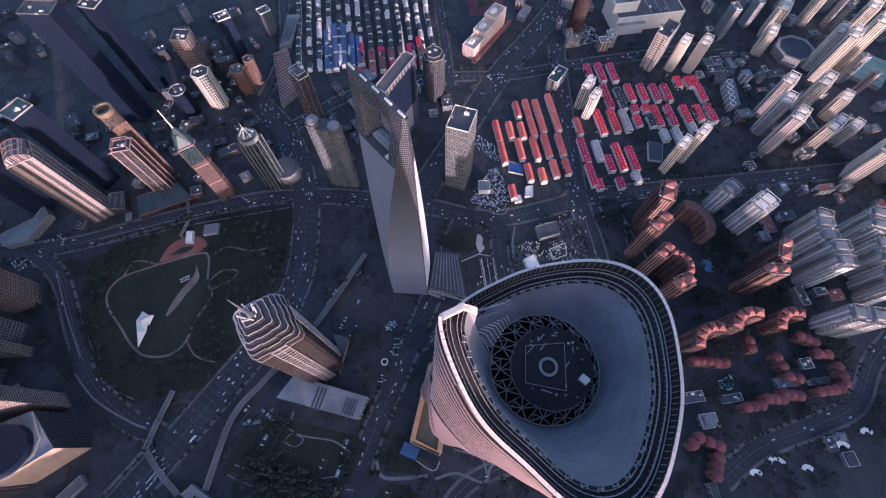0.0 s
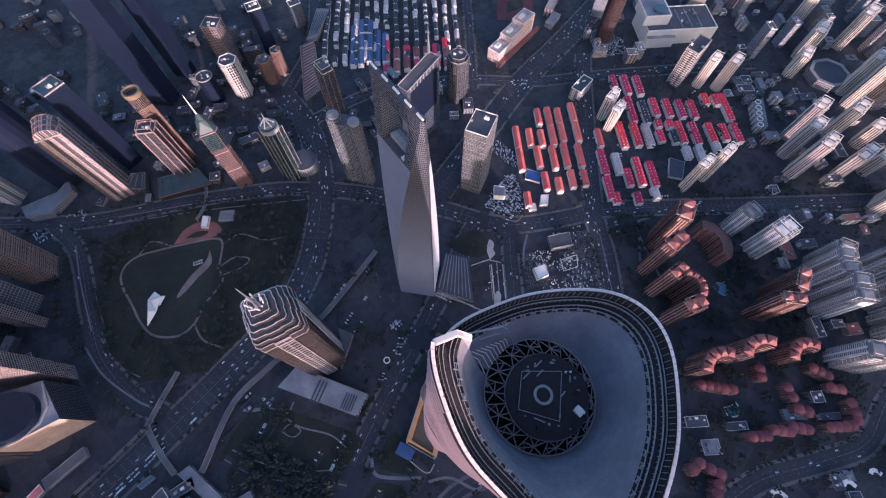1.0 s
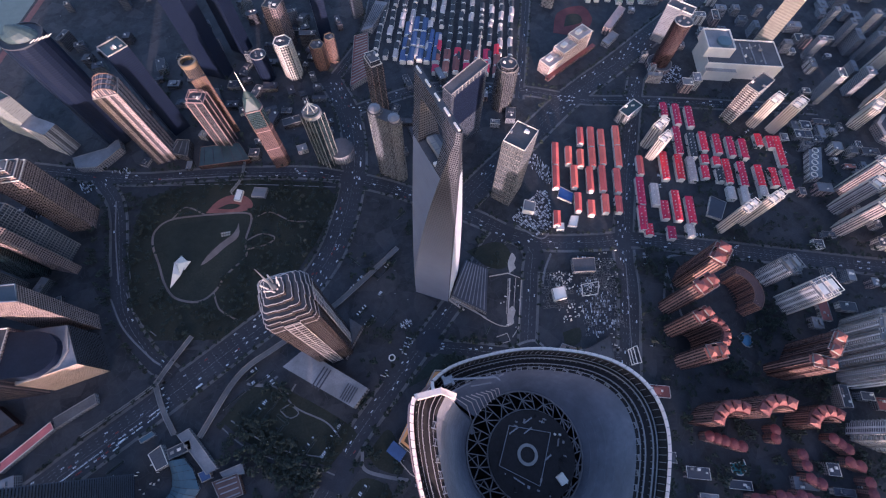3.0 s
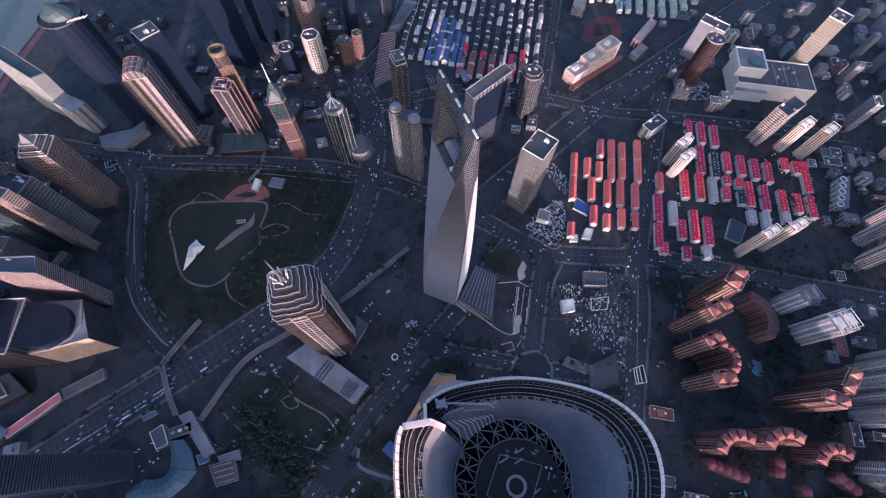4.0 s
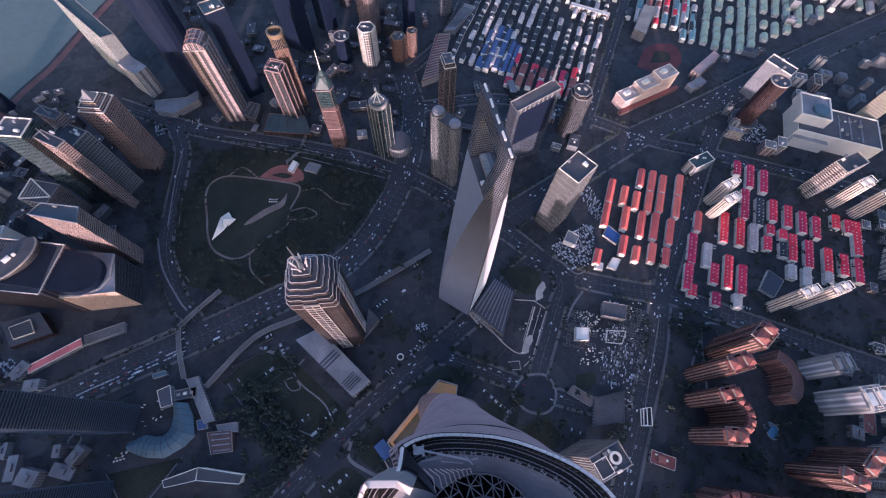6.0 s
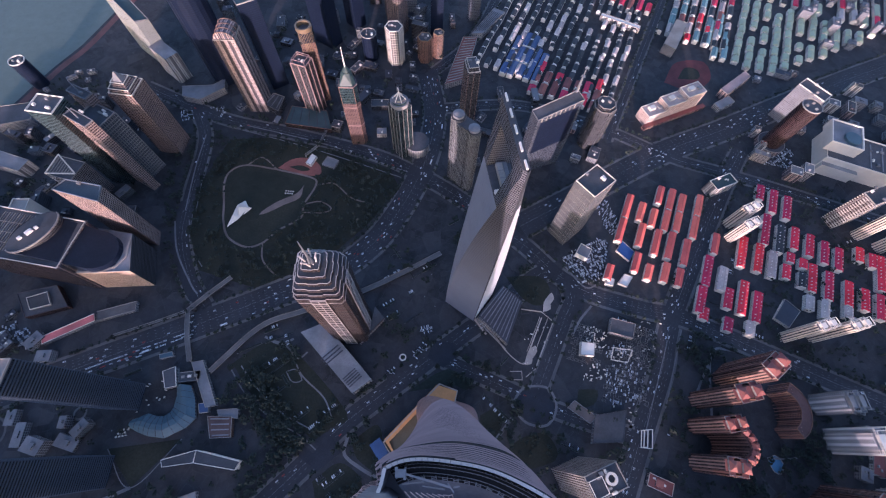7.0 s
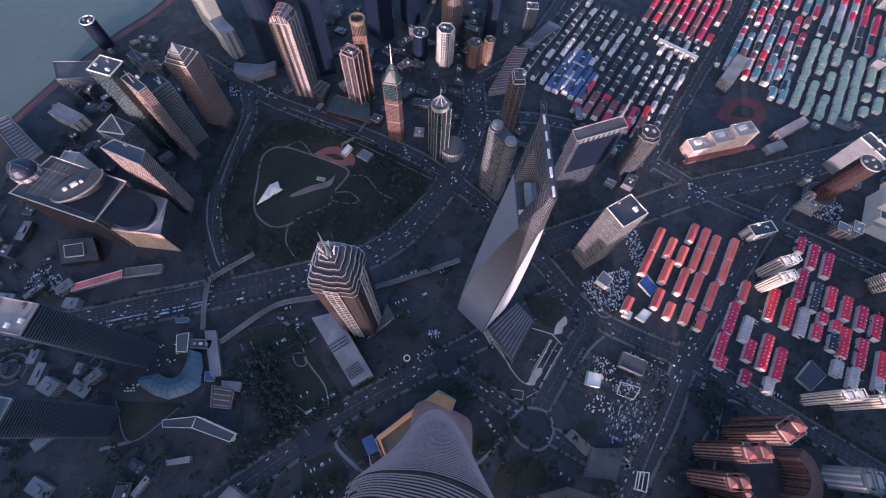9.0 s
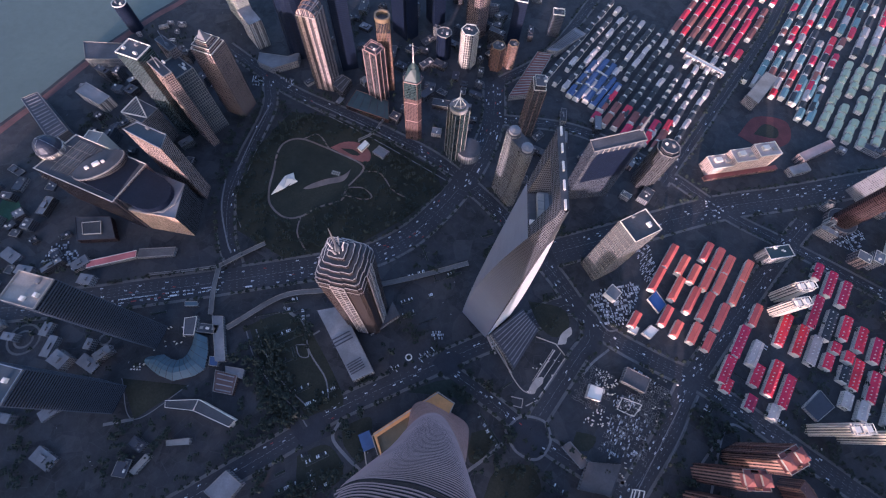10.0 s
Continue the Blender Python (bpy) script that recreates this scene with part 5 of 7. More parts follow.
Soup().prism(ngon(-652, 264, 42, 40, 58, 22), 100, 113, 0, 1).ob("oval_roof", [F_DARK, DARKROOF], t, "dark oval roof deck")
c6, s6 = math.cos(radians(58)), math.sin(radians(58))
for k in range(22):
    a = math.pi + math.pi * (k + 0.5) / 22
    x, y = 43 * math.cos(a) * -1, 23 * math.sin(a)
    Soup().box(-652 + x * c6 - y * s6, 264 + x * s6 + y * c6, 1.4, 6, 111, 113.6, math.degrees(math.atan2(y * 42 * c6 + x * 22 * s6, x * 22 * c6 - y * 42 * s6))).ob("roof_fin", CONC, t)
for dx, dy, w, d in ((-3, -2, 11, 7), (5, 6, 5, 4), (-12, -14, 6, 5)):
    Soup().box(-652 + dx, 264 + dy, w, d, 113, 116, 58).box(-652 + dx, 264 + dy, w * 0.6, d * 0.6, 116, 117, 58).ob("roof_unit", WHITE, t)
prow = [(-592, 214), (-508, 225), (-530, 292), (-596, 298)]
Soup().prism(prow, 0, 70, 0, 1).ob("prow", [facade("orange_front", (0.50, 0.35, 0.26), (0.24, 0.16, 0.12), 2.4, 3.6, 0.5, 0.5), GREYROOF], t, "sharp orange stone prow")
parapet(t, prow, 70, 1.2, 1.0, CONC)
# shaded east side put into the colour: a thin dark sheet over the orange wall
Soup().prism([(-507.4, 225), (-506.8, 225.2), (-528.8, 292.2), (-529.4, 292)], 0, 70.4).ob("end_wall", F_DARK, t, "thin dark sheet for the prow's shaded east side")
swept([(-590, 216, 70.2), (-560, 218, 70.2), (-534, 230, 70.2), (-524, 250, 70.2), (-530, 290, 70.2)], 3.0, 1.4).ob("prow_edge", CONC, t, "pale curved edge round the hall's end")
s = Soup()
prev = None
for j in range(7):
    r, z_ = 21 * math.cos(j / 6 * 1.5), 104 + 22 * math.sin(j / 6 * 1.5)
    ringp = [(-762 + r * math.cos(2 * math.pi * k / 24), 270 + r * math.sin(2 * math.pi * k / 24), z_) for k in range(24)]
    if prev:
        for k in range(24):
            s.face([prev[k], prev[(k + 1) % 24], ringp[(k + 1) % 24], ringp[k]])
    prev = ringp
s.face(prev)
s.ob("dome", surface("navy_dome_metal", (0.026, 0.034, 0.056), 0.4, metal=0.2, amount=0.25), t, "navy metal dome", smooth=True)
Soup().prism(ngon(-762, 270, 22.5, 24), 92, 104).ob("dome_drum", F_CREAM, t)
for k in range(4):
    q0 = 2 * math.pi * k / 24
    swept([(-762 + r_ * math.cos(q0 * 6), 270 + r_ * math.sin(q0 * 6), z_) for r_, z_ in ((21.3, 104), (18.5, 114.5), (12, 122.3), (3, 126))], 0.6, 0.5).ob("dome_rib", STEEL, t)
tower("white_stair_block", rect(-756, 334, 30, 26, 6), 60, WHITE, "plain white block behind the domed complex", roof=CONC, rim=WHITE, plant=0)

# right-hand blocks
RES = [(578, 452, 34, 18, 27, 62), (573, 420, 30, 18, 27, 58), (834, 448, 30, 20, 25, 74), (870, 424, 34, 22, 25, 76),
       (630, 226, 34, 17, 20, 82), (682, 230, 34, 17, 20, 86), (858, 168, 40, 24, 20, 99), (880, 212, 36, 24, 20, 90), (920, 246, 34, 24, 20, 94),
       (1008, 216, 44, 24, 20, 80), (1040, 172, 30, 22, 20, 57), (950, 128, 52, 22, 12, 66), (1000, 110, 34, 20, 12, 52), (955, 36, 60, 26, 18, 95), (1116, 270, 44, 24, 24, 114), (1188, 268, 46, 24, 24, 124), (1128, 300, 36, 20, 24, 98), (1056, 392, 34, 22, 30, 58), (1121, 430, 44, 26, 30, 74), (1240, 420, 44, 26, 20, 90), (1290, 330, 40, 26, 20, 84), (1180, 520, 40, 24, 30, 80), (1320, 160, 40, 26, 20, 70)]


def cross_plan(cx, cy, w, d, ang):
    """A slab with bays: notched corners, as towers of flats have."""
    c, s_ = math.cos(radians(ang)), math.sin(radians(ang))
    x, y, n, m = w / 2, d / 2, w * 0.12, d * 0.2
    q = [(-x + n, -y), (-n, -y), (-n, -y + m), (n, -y + m), (n, -y), (x - n, -y), (x - n, -y + m), (x, -y + m), (x, y - m), (x - n, y - m), (x - n, y), (n, y), (n, y - m), (-n, y - m), (-n, y), (-x + n, y), (-x + n, y - m), (-x, y - m), (-x, -y + m), (-x + n, -y + m)]
    return [(cx + a * c - b * s_, cy + a * s_ + b * c) for a, b in q]


def flats(cx, cy, w, d, ang, h, wall, trim, label, roof=GREYROOF, roofs=None, ladder=False):
    """A tower of flats: notched plan, roof, head frames and stair heads."""
    t = thing("apartment_tower", cx, cy, label, "apartment building")
    OCC.append((cx, cy, math.hypot(w, d) / 2))
    pl = cross_plan(cx, cy, w, d, ang)
    Soup().prism(pl, 0, h, 0, 1).ob("wall", [wall, roof], t)
    c, s_ = math.cos(radians(ang)), math.sin(radians(ang))
    for q in (-0.27, 0.27):
        x, y = cx + q * w * c, cy + q * w * s_
        sh = Soup().box(x, y, w * 0.26, d * 0.5, h, h + 5, ang).ob("stair_head", trim, t)
        if roofs:
            Soup().prism(rect(x, y, w * 0.3, d * 0.6, ang), h + 5, h + 9, 0, None, rect(x, y, w * 0.08, d * 0.15, ang)).ob("hip_roof", roofs, sh)
        else:
            fr = Soup()
            for p in rect(x, y, w * 0.36, d * 0.8, ang):
                fr.box(p[0], p[1], 0.8, 0.8, h, h + 7, ang)
            rp = rect(x, y, w * 0.36, d * 0.8, ang)
            for k in range(4):
                fr.beam((*rp[k], h + 7), (*rp[(k + 1) % 4], h + 7), 0.9, 0.9)
            fr.ob("roof_frame", trim, t)
    parapet(t, rect(cx, cy, w * 0.99 - 2 * w * 0.12, d * 0.98, ang), h, 1.4, 0.6, trim)
    ribs = Soup()
    for p in pl:
        ribs.box(p[0], p[1], 0.9, 0.9, 0, h + 1, ang)
    for q in (-0.33, -0.22, -0.06, 0.06, 0.22, 0.33):
        for sd in (-1, 1):
            ribs.box(cx + q * w * c - sd * d * 0.5 * s_, cy + q * w * s_ + sd * d * 0.5 * c, 1.3, 1.6, 0, h - 1, ang)
    ribs.ob("corner_ribs", trim if not roofs else F_BRICK, t, kind="stuff")
    if ladder:
        level_bands(t, rect(cx, cy, w * 0.9, d * 1.03, ang), 7.0, h - 2, 7.0, 0.6, trim)
    return t


for k, (x, y, w, d, a, h) in enumerate(RES):
    flats(x, y, w, d, a, h, F_CREAMRIB if k < 6 or k > 8 else F_PINKRIB, WHITE if k < 6 else CREAMWALL, "cream tower of flats with open roof frames" if k < 6 or k > 8 else "pink-beige tower of flats with notched corners")
tower("louvred_slab", rect(803, 482, 60, 28, 24), 92, facade("louvred_wall", (0.29, 0.235, 0.20), (0.08, 0.062, 0.058), 9.0, 5.0, 0.8, 0.45), "tall beige slab with long louvred rows of windows", bands=(5, 1.6, 0.8, F_CREAM), rim=CONC)
flats(664, 58, 40, 36, 8, 84, F_LADDER, WHITE, "pale grey tower of flats with a white roof edge")
flats(652, 112, 30, 32, 8, 65, F_LADDER, CONC, "dark grey tower of flats")
for x, y, w, a, h in ((690, -75, 46, 58, 96), (708, -30, 42, 58, 92), (738, -14, 34, 40, 76), (786, -108, 46, 58, 74), (760, -150, 44, 58, 66), (656, -168, 50, -38, 82), (820, -60, 44, 40, 80)):
    flats(x, y, w * 1.1, 30, a, h, F_LADDER, CONC, "pale grey stepped tower of flats with ladder-like balconies", ladder=True)
for x, y, w, d, a, h in ((455, 106, 44, 26, 15, 112), (500, 146, 44, 28, 40, 118), (434, 8, 36, 24, -5, 88), (440, 64, 34, 22, 12, 92), (575, -45, 40, 20, -30, 96), (612, -26, 44, 20, 38, 97)):
    flats(x, y, w, d, a, h, F_BRICKRIB, CONC, "orange brick tower of flats with red hipped roof heads", roof=BRICKRED, roofs=BRICKRED)


def arc_flats(cx, cy, r, thick, a0, a1, h, label):
    """A curved block of brick flats under a row of hipped roof heads."""
    t = thing("curved_apartment_block", cx, cy, label, "apartment building")
    pl = arc_plan(cx, cy, r, thick, a0, a1, 12)
    OCC.append((cx + r * math.cos(radians((a0 + a1) / 2)), cy + r * math.sin(radians((a0 + a1) / 2)), r * 0.8))
    Soup().prism(pl, 0, h, 0, 1).ob("wall", [F_BRICKRIB, BRICKRED], t)
    parapet(t, pl, h, 1.4, 0.8, F_BRICK)
    rib_lines(pl, 0, h + 1, 4.5, 0.9, 0.7).ob("facade_ribs", F_BRICK, t, kind="stuff")
    n = max(3, int((a1 - a0) / 22))
    for k in range(n):
        a = a0 + (a1 - a0) * (k + 0.5) / n
        x, y = cx + r * math.cos(radians(a)), cy + r * math.sin(radians(a))
        w = radians(a1 - a0) * r / n * 0.8
        hd = Soup().box(x, y, thick * 0.7, w, h, h + 4, a).ob("stair_head", F_BRICK, t)
        Soup().prism(rect(x, y, thick * 0.85, w * 1.1, a), h + 4, h + 8, 0, None, rect(x, y, thick * 0.2, w * 0.5, a)).ob("hip_roof", BRICKRED, hd)


arc_flats(440, 36, 24, 13, -62, 62, 86, "curved brick link between two brick towers")
arc_flats(430, -104, 34, 18, 40, 150, 60, "curved orange brick flats with red roof heads")
arc_flats(492, -112, 34, 18, 35, 140, 70, "curved orange brick flats beside the garden")
arc_flats(572, -142, 30, 18, 30, 150, 48, "lower curved brick flats with red roof heads")
t = thing("crescent_block", 560, 95, "curved brown apartment crescent with fine upright ribs", "apartment building")
pl = arc_plan(548, 95, 40, 16, -58, 58, 14)
Soup().prism(pl, 0, 46, 0, 1).ob("wall", [F_BRICK, surface("rust_flat_roof", (0.11, 0.055, 0.048), 0.8)], t)
rib_lines(pl[:15], 0, 47.5, 5, 0.9, 0.6).ob("facade_ribs", F_BRICKRIB, t, kind="stuff")
parapet(t, pl, 46, 1.2, 0.6, F_BROWN)

# mall
t = thing("white_mall", 898, 616, "large cream shopping block with a dark roof and round skylight", "shopping centre")
MP = rect(882, 621, 172, 84, -18)
Soup().prism(MP, 0, 38, 0, 1).ob("wall", [CREAMWALL, DARKROOF], t)
parapet(t, MP, 38, 2.5, 2, WHITE)
hw = Soup().prism(rect(826, 652, 62, 66, -18), 38, 60, 0, 1).ob("high_wing", [CREAMWALL, GREYROOF], t)
parapet(hw, rect(826, 652, 62, 66, -18), 60, 3, 2.4, WHITE)
Soup().prism(ngon(832, 640, 16, 24), 60, 65).ob("skylight", GLASSBLUE, hw)
Soup().prism(rect(822, 596, 70, 20, -18), 0, 26, 0, 1).ob("front_block", [CREAMWALL, CONC], t, "lower cream front block")
for q in (-40, -18, 4):
    Soup().box(924 + q, 606 - q * 0.32, 2.5, 66, 38, 39.2, -18).ob("roof_seam", GREYROOF, t)
roof_plant(t, rect(908, 613, 90, 56, -18), 38, 8, 5)
for q in range(7):
    Soup().box(838 + q * 17, 592.5 - q * 5.53, 0.8, 1.0, 0, 38, -18).ob("front_pier", CREAMWALL, t)
mt_ = tower("maroon_tower", ngon(705, 660, 20, 16, 10), 120, F_MAROON, "dark maroon tower on a round base", rim=CONC)
Soup().prism(ngon(705, 660, 29, 24), 0, 12, 0, 1).ob("round_base", [F_PINK, DARKROOF], mt_, "pink stone round base")
parapet(mt_, ngon(705, 660, 29, 24), 12, 1.2, 1.0, CONC)
tower("white_slab", rect(760, 740, 30, 60, 40), 90, facade("grey_slab_wall", (0.24, 0.245, 0.26), (0.13, 0.135, 0.15), 3.6, 3.8, 0.6, 0.5), "grey-white slab tower", rim=WHITE)
tower("beige_slab", rect(982, 664, 36, 40, -57), 138, facade("broad_beige_wall", (0.29, 0.26, 0.205), (0.25, 0.225, 0.18), 12.0, 6.0, 0.9, 0.5, vary=0.12), "broad beige tower block", rim=WHITE)
tower("green_gable_block", rect(561, 530, 52, 24, 27), 30, F_CREAM, "white block with green roof ends", roof=GREENROOF, rim=WHITE)

# hotel with three steps
PINKWALL = facade("pale_pink_hotel_wall", (0.60, 0.46, 0.40), (0.20, 0.14, 0.12), 4.0, 3.4, 0.5, 0.45)
t = thing("stepped_hotel", 480, 728, "pale pink stepped hotel on a red roofed base", "hotel")
Soup().prism(rect(503, 719, 172, 10, 28), 0, 8, 0, 1).ob("base", [F_BRICK, BRICKRED], t)
for k, (q, h) in enumerate(((-52, 28), (-6, 40), (42, 50))):
    cx, cy = 492 + q * 0.88, 738 + q * 0.47
    Soup().prism(rect(cx, cy, 50, 32, 28), 0, h, 0, 1).ob("step_block", [PINKWALL, surface("hotel_roof", (0.48, 0.38, 0.34), 0.8)], t)
    parapet(t, rect(cx, cy, 50, 32, 28), h, 2.0, 1.2, CREAMWALL)
    Soup().box(cx - 6, cy, 14, 10, h, h + 6, 28).ob("stair_head", CREAMWALL, t)
    Soup().box(cx + 14, cy + 6, 10, 8, h, h + 3, 28).ob("roof_unit", CONC, t)

# right-hand low halls
t = thing("round_arena", 1120, 346, "dark low hall with a broad pale rim", "hall")
OCC.append((1120, 346, 55))
Soup().prism(ngon(1120, 346, 46, 8, 10), 0, 18, 0, 1).ob("wall", [F_PODIUM, BLUEDARK], t)
parapet(t, ngon(1120, 346, 46, 8, 10), 18, 2, 8, CONC)
t = thing("blue_sheet_hall", 1235, 222, "wide hall with blue sheet roof rows", "hall")
OCC.append((1235, 222, 60))
Soup().prism(rect(1235, 222, 96, 76, 24), 0, 10).ob("wall", F_PODIUM, t)
for k in range(9):
    q = (k - 4) * 10.4
    cx, cy = 1235 + q * math.cos(radians(24)), 222 + q * math.sin(radians(24))
    Soup().prism(rect(cx, cy, 9, 76, 24), 10, 14, 0, None, rect(cx, cy, 0.8, 74, 24)).ob("roof_sheet", TEALTILE, t)
t = thing("framed_low_block", 888, 312, "low block with white roof frames", "building")
OCC.append((888, 312, 38))
Soup().prism([(852, 279), (880, 277), (925, 345), (895, 346)], 0, 16, 0, 1).ob("wall", [F_CREAM, GREYROOF], t)
for k in range(5):
    a = Vector((866, 286)).lerp(Vector((906, 340)), k / 4)
    parapet(t, ngon(a.x, a.y, 7, 8), 16, 2.0, 1.2, WHITE)

# ---- rows of houses ----
US, VS = Vector((0.33, 0.944)), Vector((0.944, -0.33))
HANG = math.degrees(math.atan2(US.y, US.x))


def house(v, u0, u1, roof, w=13.0, z=10.0, rise=4.5, group="rows of terraced houses", dormers=True, label="terraced house block with a pitched tile roof"):
    """A terraced block: walls, overhanging hipped roof, ridge, dormers and end wall."""
    c = VS * v + US * (u0 + u1) / 2
    L = u1 - u0
    t = thing("terraced_house", c.x, c.y, label, "house", group)
    Soup().prism(rect(c.x, c.y, L, w, HANG), 0, z).ob("wall", F_HOUSE, t)
    hip = min(2.0, L * 0.1)
    rf_ = Soup().prism(rect(c.x, c.y, L + 1.2, w + 1.4, HANG), z, z + rise, 0, None, rect(c.x, c.y, L - 2 * hip, 0.8, HANG)).ob("roof", roof, t)
    swept([(*(c - US * (L / 2 - hip)), z + rise), (*(c + US * (L / 2 - hip)), z + rise)], 0.7, 0.5).ob("ridge", roof, t)
    ew = 1.2 if group.startswith("rows") else 4.4
    e = c - US * (L / 2 + 0.1)
    Soup().prism(rect(e.x, e.y, ew, w * 0.96, HANG), 0, z + 1.8, 0, None, rect(e.x, e.y, ew, w * 0.7, HANG)).ob("end_wall", WHITE, t)
    if dormers:
        n = max(1, int(L / 7.5))
        for k in range(n):
            for sd in (-1, 1):
                if (k * 7 + int(v) * 3 + sd) % 5 == 0:
                    continue
                p = c + US * ((k + 0.5) / n - 0.5) * (L - 4) + VS * sd * w * 0.27
                s = Soup()
                s.prism(rect(p.x, p.y, 1.3, 1.4, HANG), z + 1.0, z + rise * 0.75 + 0.6)
                s.ob("dormer", F_HOUSE if (k + sd) % 3 else WHITE, rf_)
    return t


ORANGE = ((193, 389, 422), (193, 475, 530), (193, 533, 591), (221, 537, 583), (231, 480, 535), (236, 425, 468), (246, 534, 578), (248, 593, 638), (262, 419, 453), (263, 475, 534), (271, 536, 585), (271, 588, 641), (289, 478, 540), (291, 427, 470), (293, 544, 590), (293, 593, 637), (317, 430, 468), (319, 477, 536), (326, 542, 595), (326, 598, 650), (370, 526, 573))
RED_A = ((362, 395, 450), (364, 453, 518), (371, 385, 410), (408, 424, 466), (414, 381, 408), (421, 519, 589), (433, 423, 493), (440, 692, 729), (452, 522, 585), (459, 419, 481), (459, 588, 661), (467, 670, 728), (495, 666, 724), (504, 530, 561), (514, 602, 653), (533, 566, 587))
RED_B = ((543, 598, 649), (551, 523, 583), (571, 594, 645), (581, 519, 579), (597, 590, 641), (616, 522, 574), (635, 627, 659), (645, 525, 570), (659, 624, 655), (672, 518, 570), (674, 579, 656), (509, 569, 590))
GREY_A = ((393, 455, 506), (452, 389, 417), (478, 521, 581), (488, 582, 648), (549, 484, 514), (576, 478, 516), (616, 497, 520), (534, 525, 557))
for v_, a_, b_ in ORANGE:
    house(v_, a_, b_, ORANGETILE, 12.5, dormers=False, label="terraced house block with an orange tile roof")
for v_, a_, b_ in RED_A + RED_B:
    house(v_, a_, b_, REDTILE, 14.5, label="terraced house block with a crimson tile roof and white dormers")
for k, (v_, a_, b_) in enumerate(GREY_A):
    house(v_, a_, b_, GREYTILE if k % 4 < 3 else DARKTILE, 14.5, label="terraced house block with a faded grey tile roof")


def uv_of(x, y):
    p = Vector((x, y))
    return p.dot(VS), p.dot(US)


# far rows: blocks of plan v0, v1, u0, u1, spacing, house length, roofs
BLOCKS = (
    ("white-ended", -235, 112, 812, 1150, 25, 24, (DARKTILE, DARKTILE, DARKTILE, GREYTILE), 11),
    ("blue", -165, -85, 800, 915, 19, 50, (BLUETILE,), 15),
    ("dark red", -85, 60, 770, 850, 24, 38, (REDTILE, BRICKRED), 15),
    ("red line", 122, 132, 748, 985, 40, 36, (REDTILE,), 15),
    ("crimson", -60, 120, 1160, 1420, 24, 52, (REDTILE, REDTILE, BRICKRED), 13),
    ("mixed", 150, 330, 1105, 1420, 23, 34, (REDTILE, TEALTILE, REDTILE, DARKTILE, BRICKRED, GREYTILE), 13),
    ("teal", 270, 335, 1075, 1215, 22, 44, (TEALTILE,), 13),
    ("pale green", 346, 690, 1072, 1345, 29, 26, (GREENTILE,), 15),
    ("far crimson", -120, 330, 1440, 1900, 26, 44, (REDTILE, TEALTILE, GREYTILE, DARKTILE), 13),
    ("far mixed", 350, 1000, 1370, 1800, 30, 46, (REDTILE, GREYTILE, DARKTILE, GREENTILE), 14),
)
rh = random.Random(4)
proto, far_n = {}, 0
far_rest = {}
for bname, v0, v1, u0, u1, sp, hl, roofs, w in BLOCKS:
    v = v0
    while v <= v1:
        u = u0 + rh.uniform(0, 14) + (max(0, v - 430) * 1.1 if bname == "pale green" else 0)
        while u < u1:
            L = hl * rh.uniform(0.7, 1.15)
            c = VS * (v + rh.uniform(-1.6, 1.6)) + US * (u + L / 2)
            if not on_road(c.x, c.y, 10) and not taken(c.x, c.y, 16) and rh.random() > 0.07:
                rf = rh.choice(roofs)
                key = (rf.name, w, round(L / 12))
                if far_n < 290 and bname not in ("far crimson", "far mixed"):
                    if key not in proto:
                        proto[key] = house(v, u, u + round(L / 12) * 12, rf, w, 9.0, 4.0, "far rows of houses", False, "far terraced house with a %s roof" % rf.name.replace("_", " ").replace(" tile", " tiled").replace(" roof", ""))
                    else:
                        base = proto[key]
                        copy_thing(base, Matrix.Translation((c.x, c.y, 0)))
                    far_n += 1
                else:
                    s = far_rest.setdefault(rf.name, (Soup(), rf))[0]
                    s.prism(rect(c.x, c.y, L, w, HANG), 0, 9, 1)
                    s.prism(rect(c.x, c.y, L + 1, w + 1, HANG), 9, 13, 0, None, rect(c.x, c.y, L - 3, 0.8, HANG))
            u += L + rh.uniform(3, 9)
        v += sp
for s, rf in far_rest.values():
    tagged(s.ob("far_house_rows", [rf, F_HOUSE]), "far rows of terraced houses with %s roofs" % rf.name.split("_")[0], "houses", kind="stuff")

# slatted market hall, hall roofs and other low halls


def hall(name, pts, h, wall, roof, label, ribs=0, rib_mat=CONC, rim=CONC, cat="hall"):
    cx, cy = sum(p[0] for p in pts) / len(pts), sum(p[1] for p in pts) / len(pts)
    t = thing(name, cx, cy, label, cat)
    OCC.append((cx, cy, 0.8 * max(math.dist(p, (cx, cy)) for p in pts)))
    Soup().prism(pts, 0, h, 0, 1).ob("wall", [wall, roof], t)
    parapet(t, pts, h, 1.0, 0.9, rim)
    for k in range(ribs):
        q = (k + 0.5) / ribs
        a, b = Vector(pts[0]).lerp(Vector(pts[1]), q), Vector(pts[3]).lerp(Vector(pts[2]), q)
        s = Soup()
        s.beam((*a.lerp(b, 0.12), h + 0.4), (*a.lerp(b, 0.88), h + 0.4), 1.8, 0.8)
        s.ob("roof_slat", rib_mat, t)
    return t


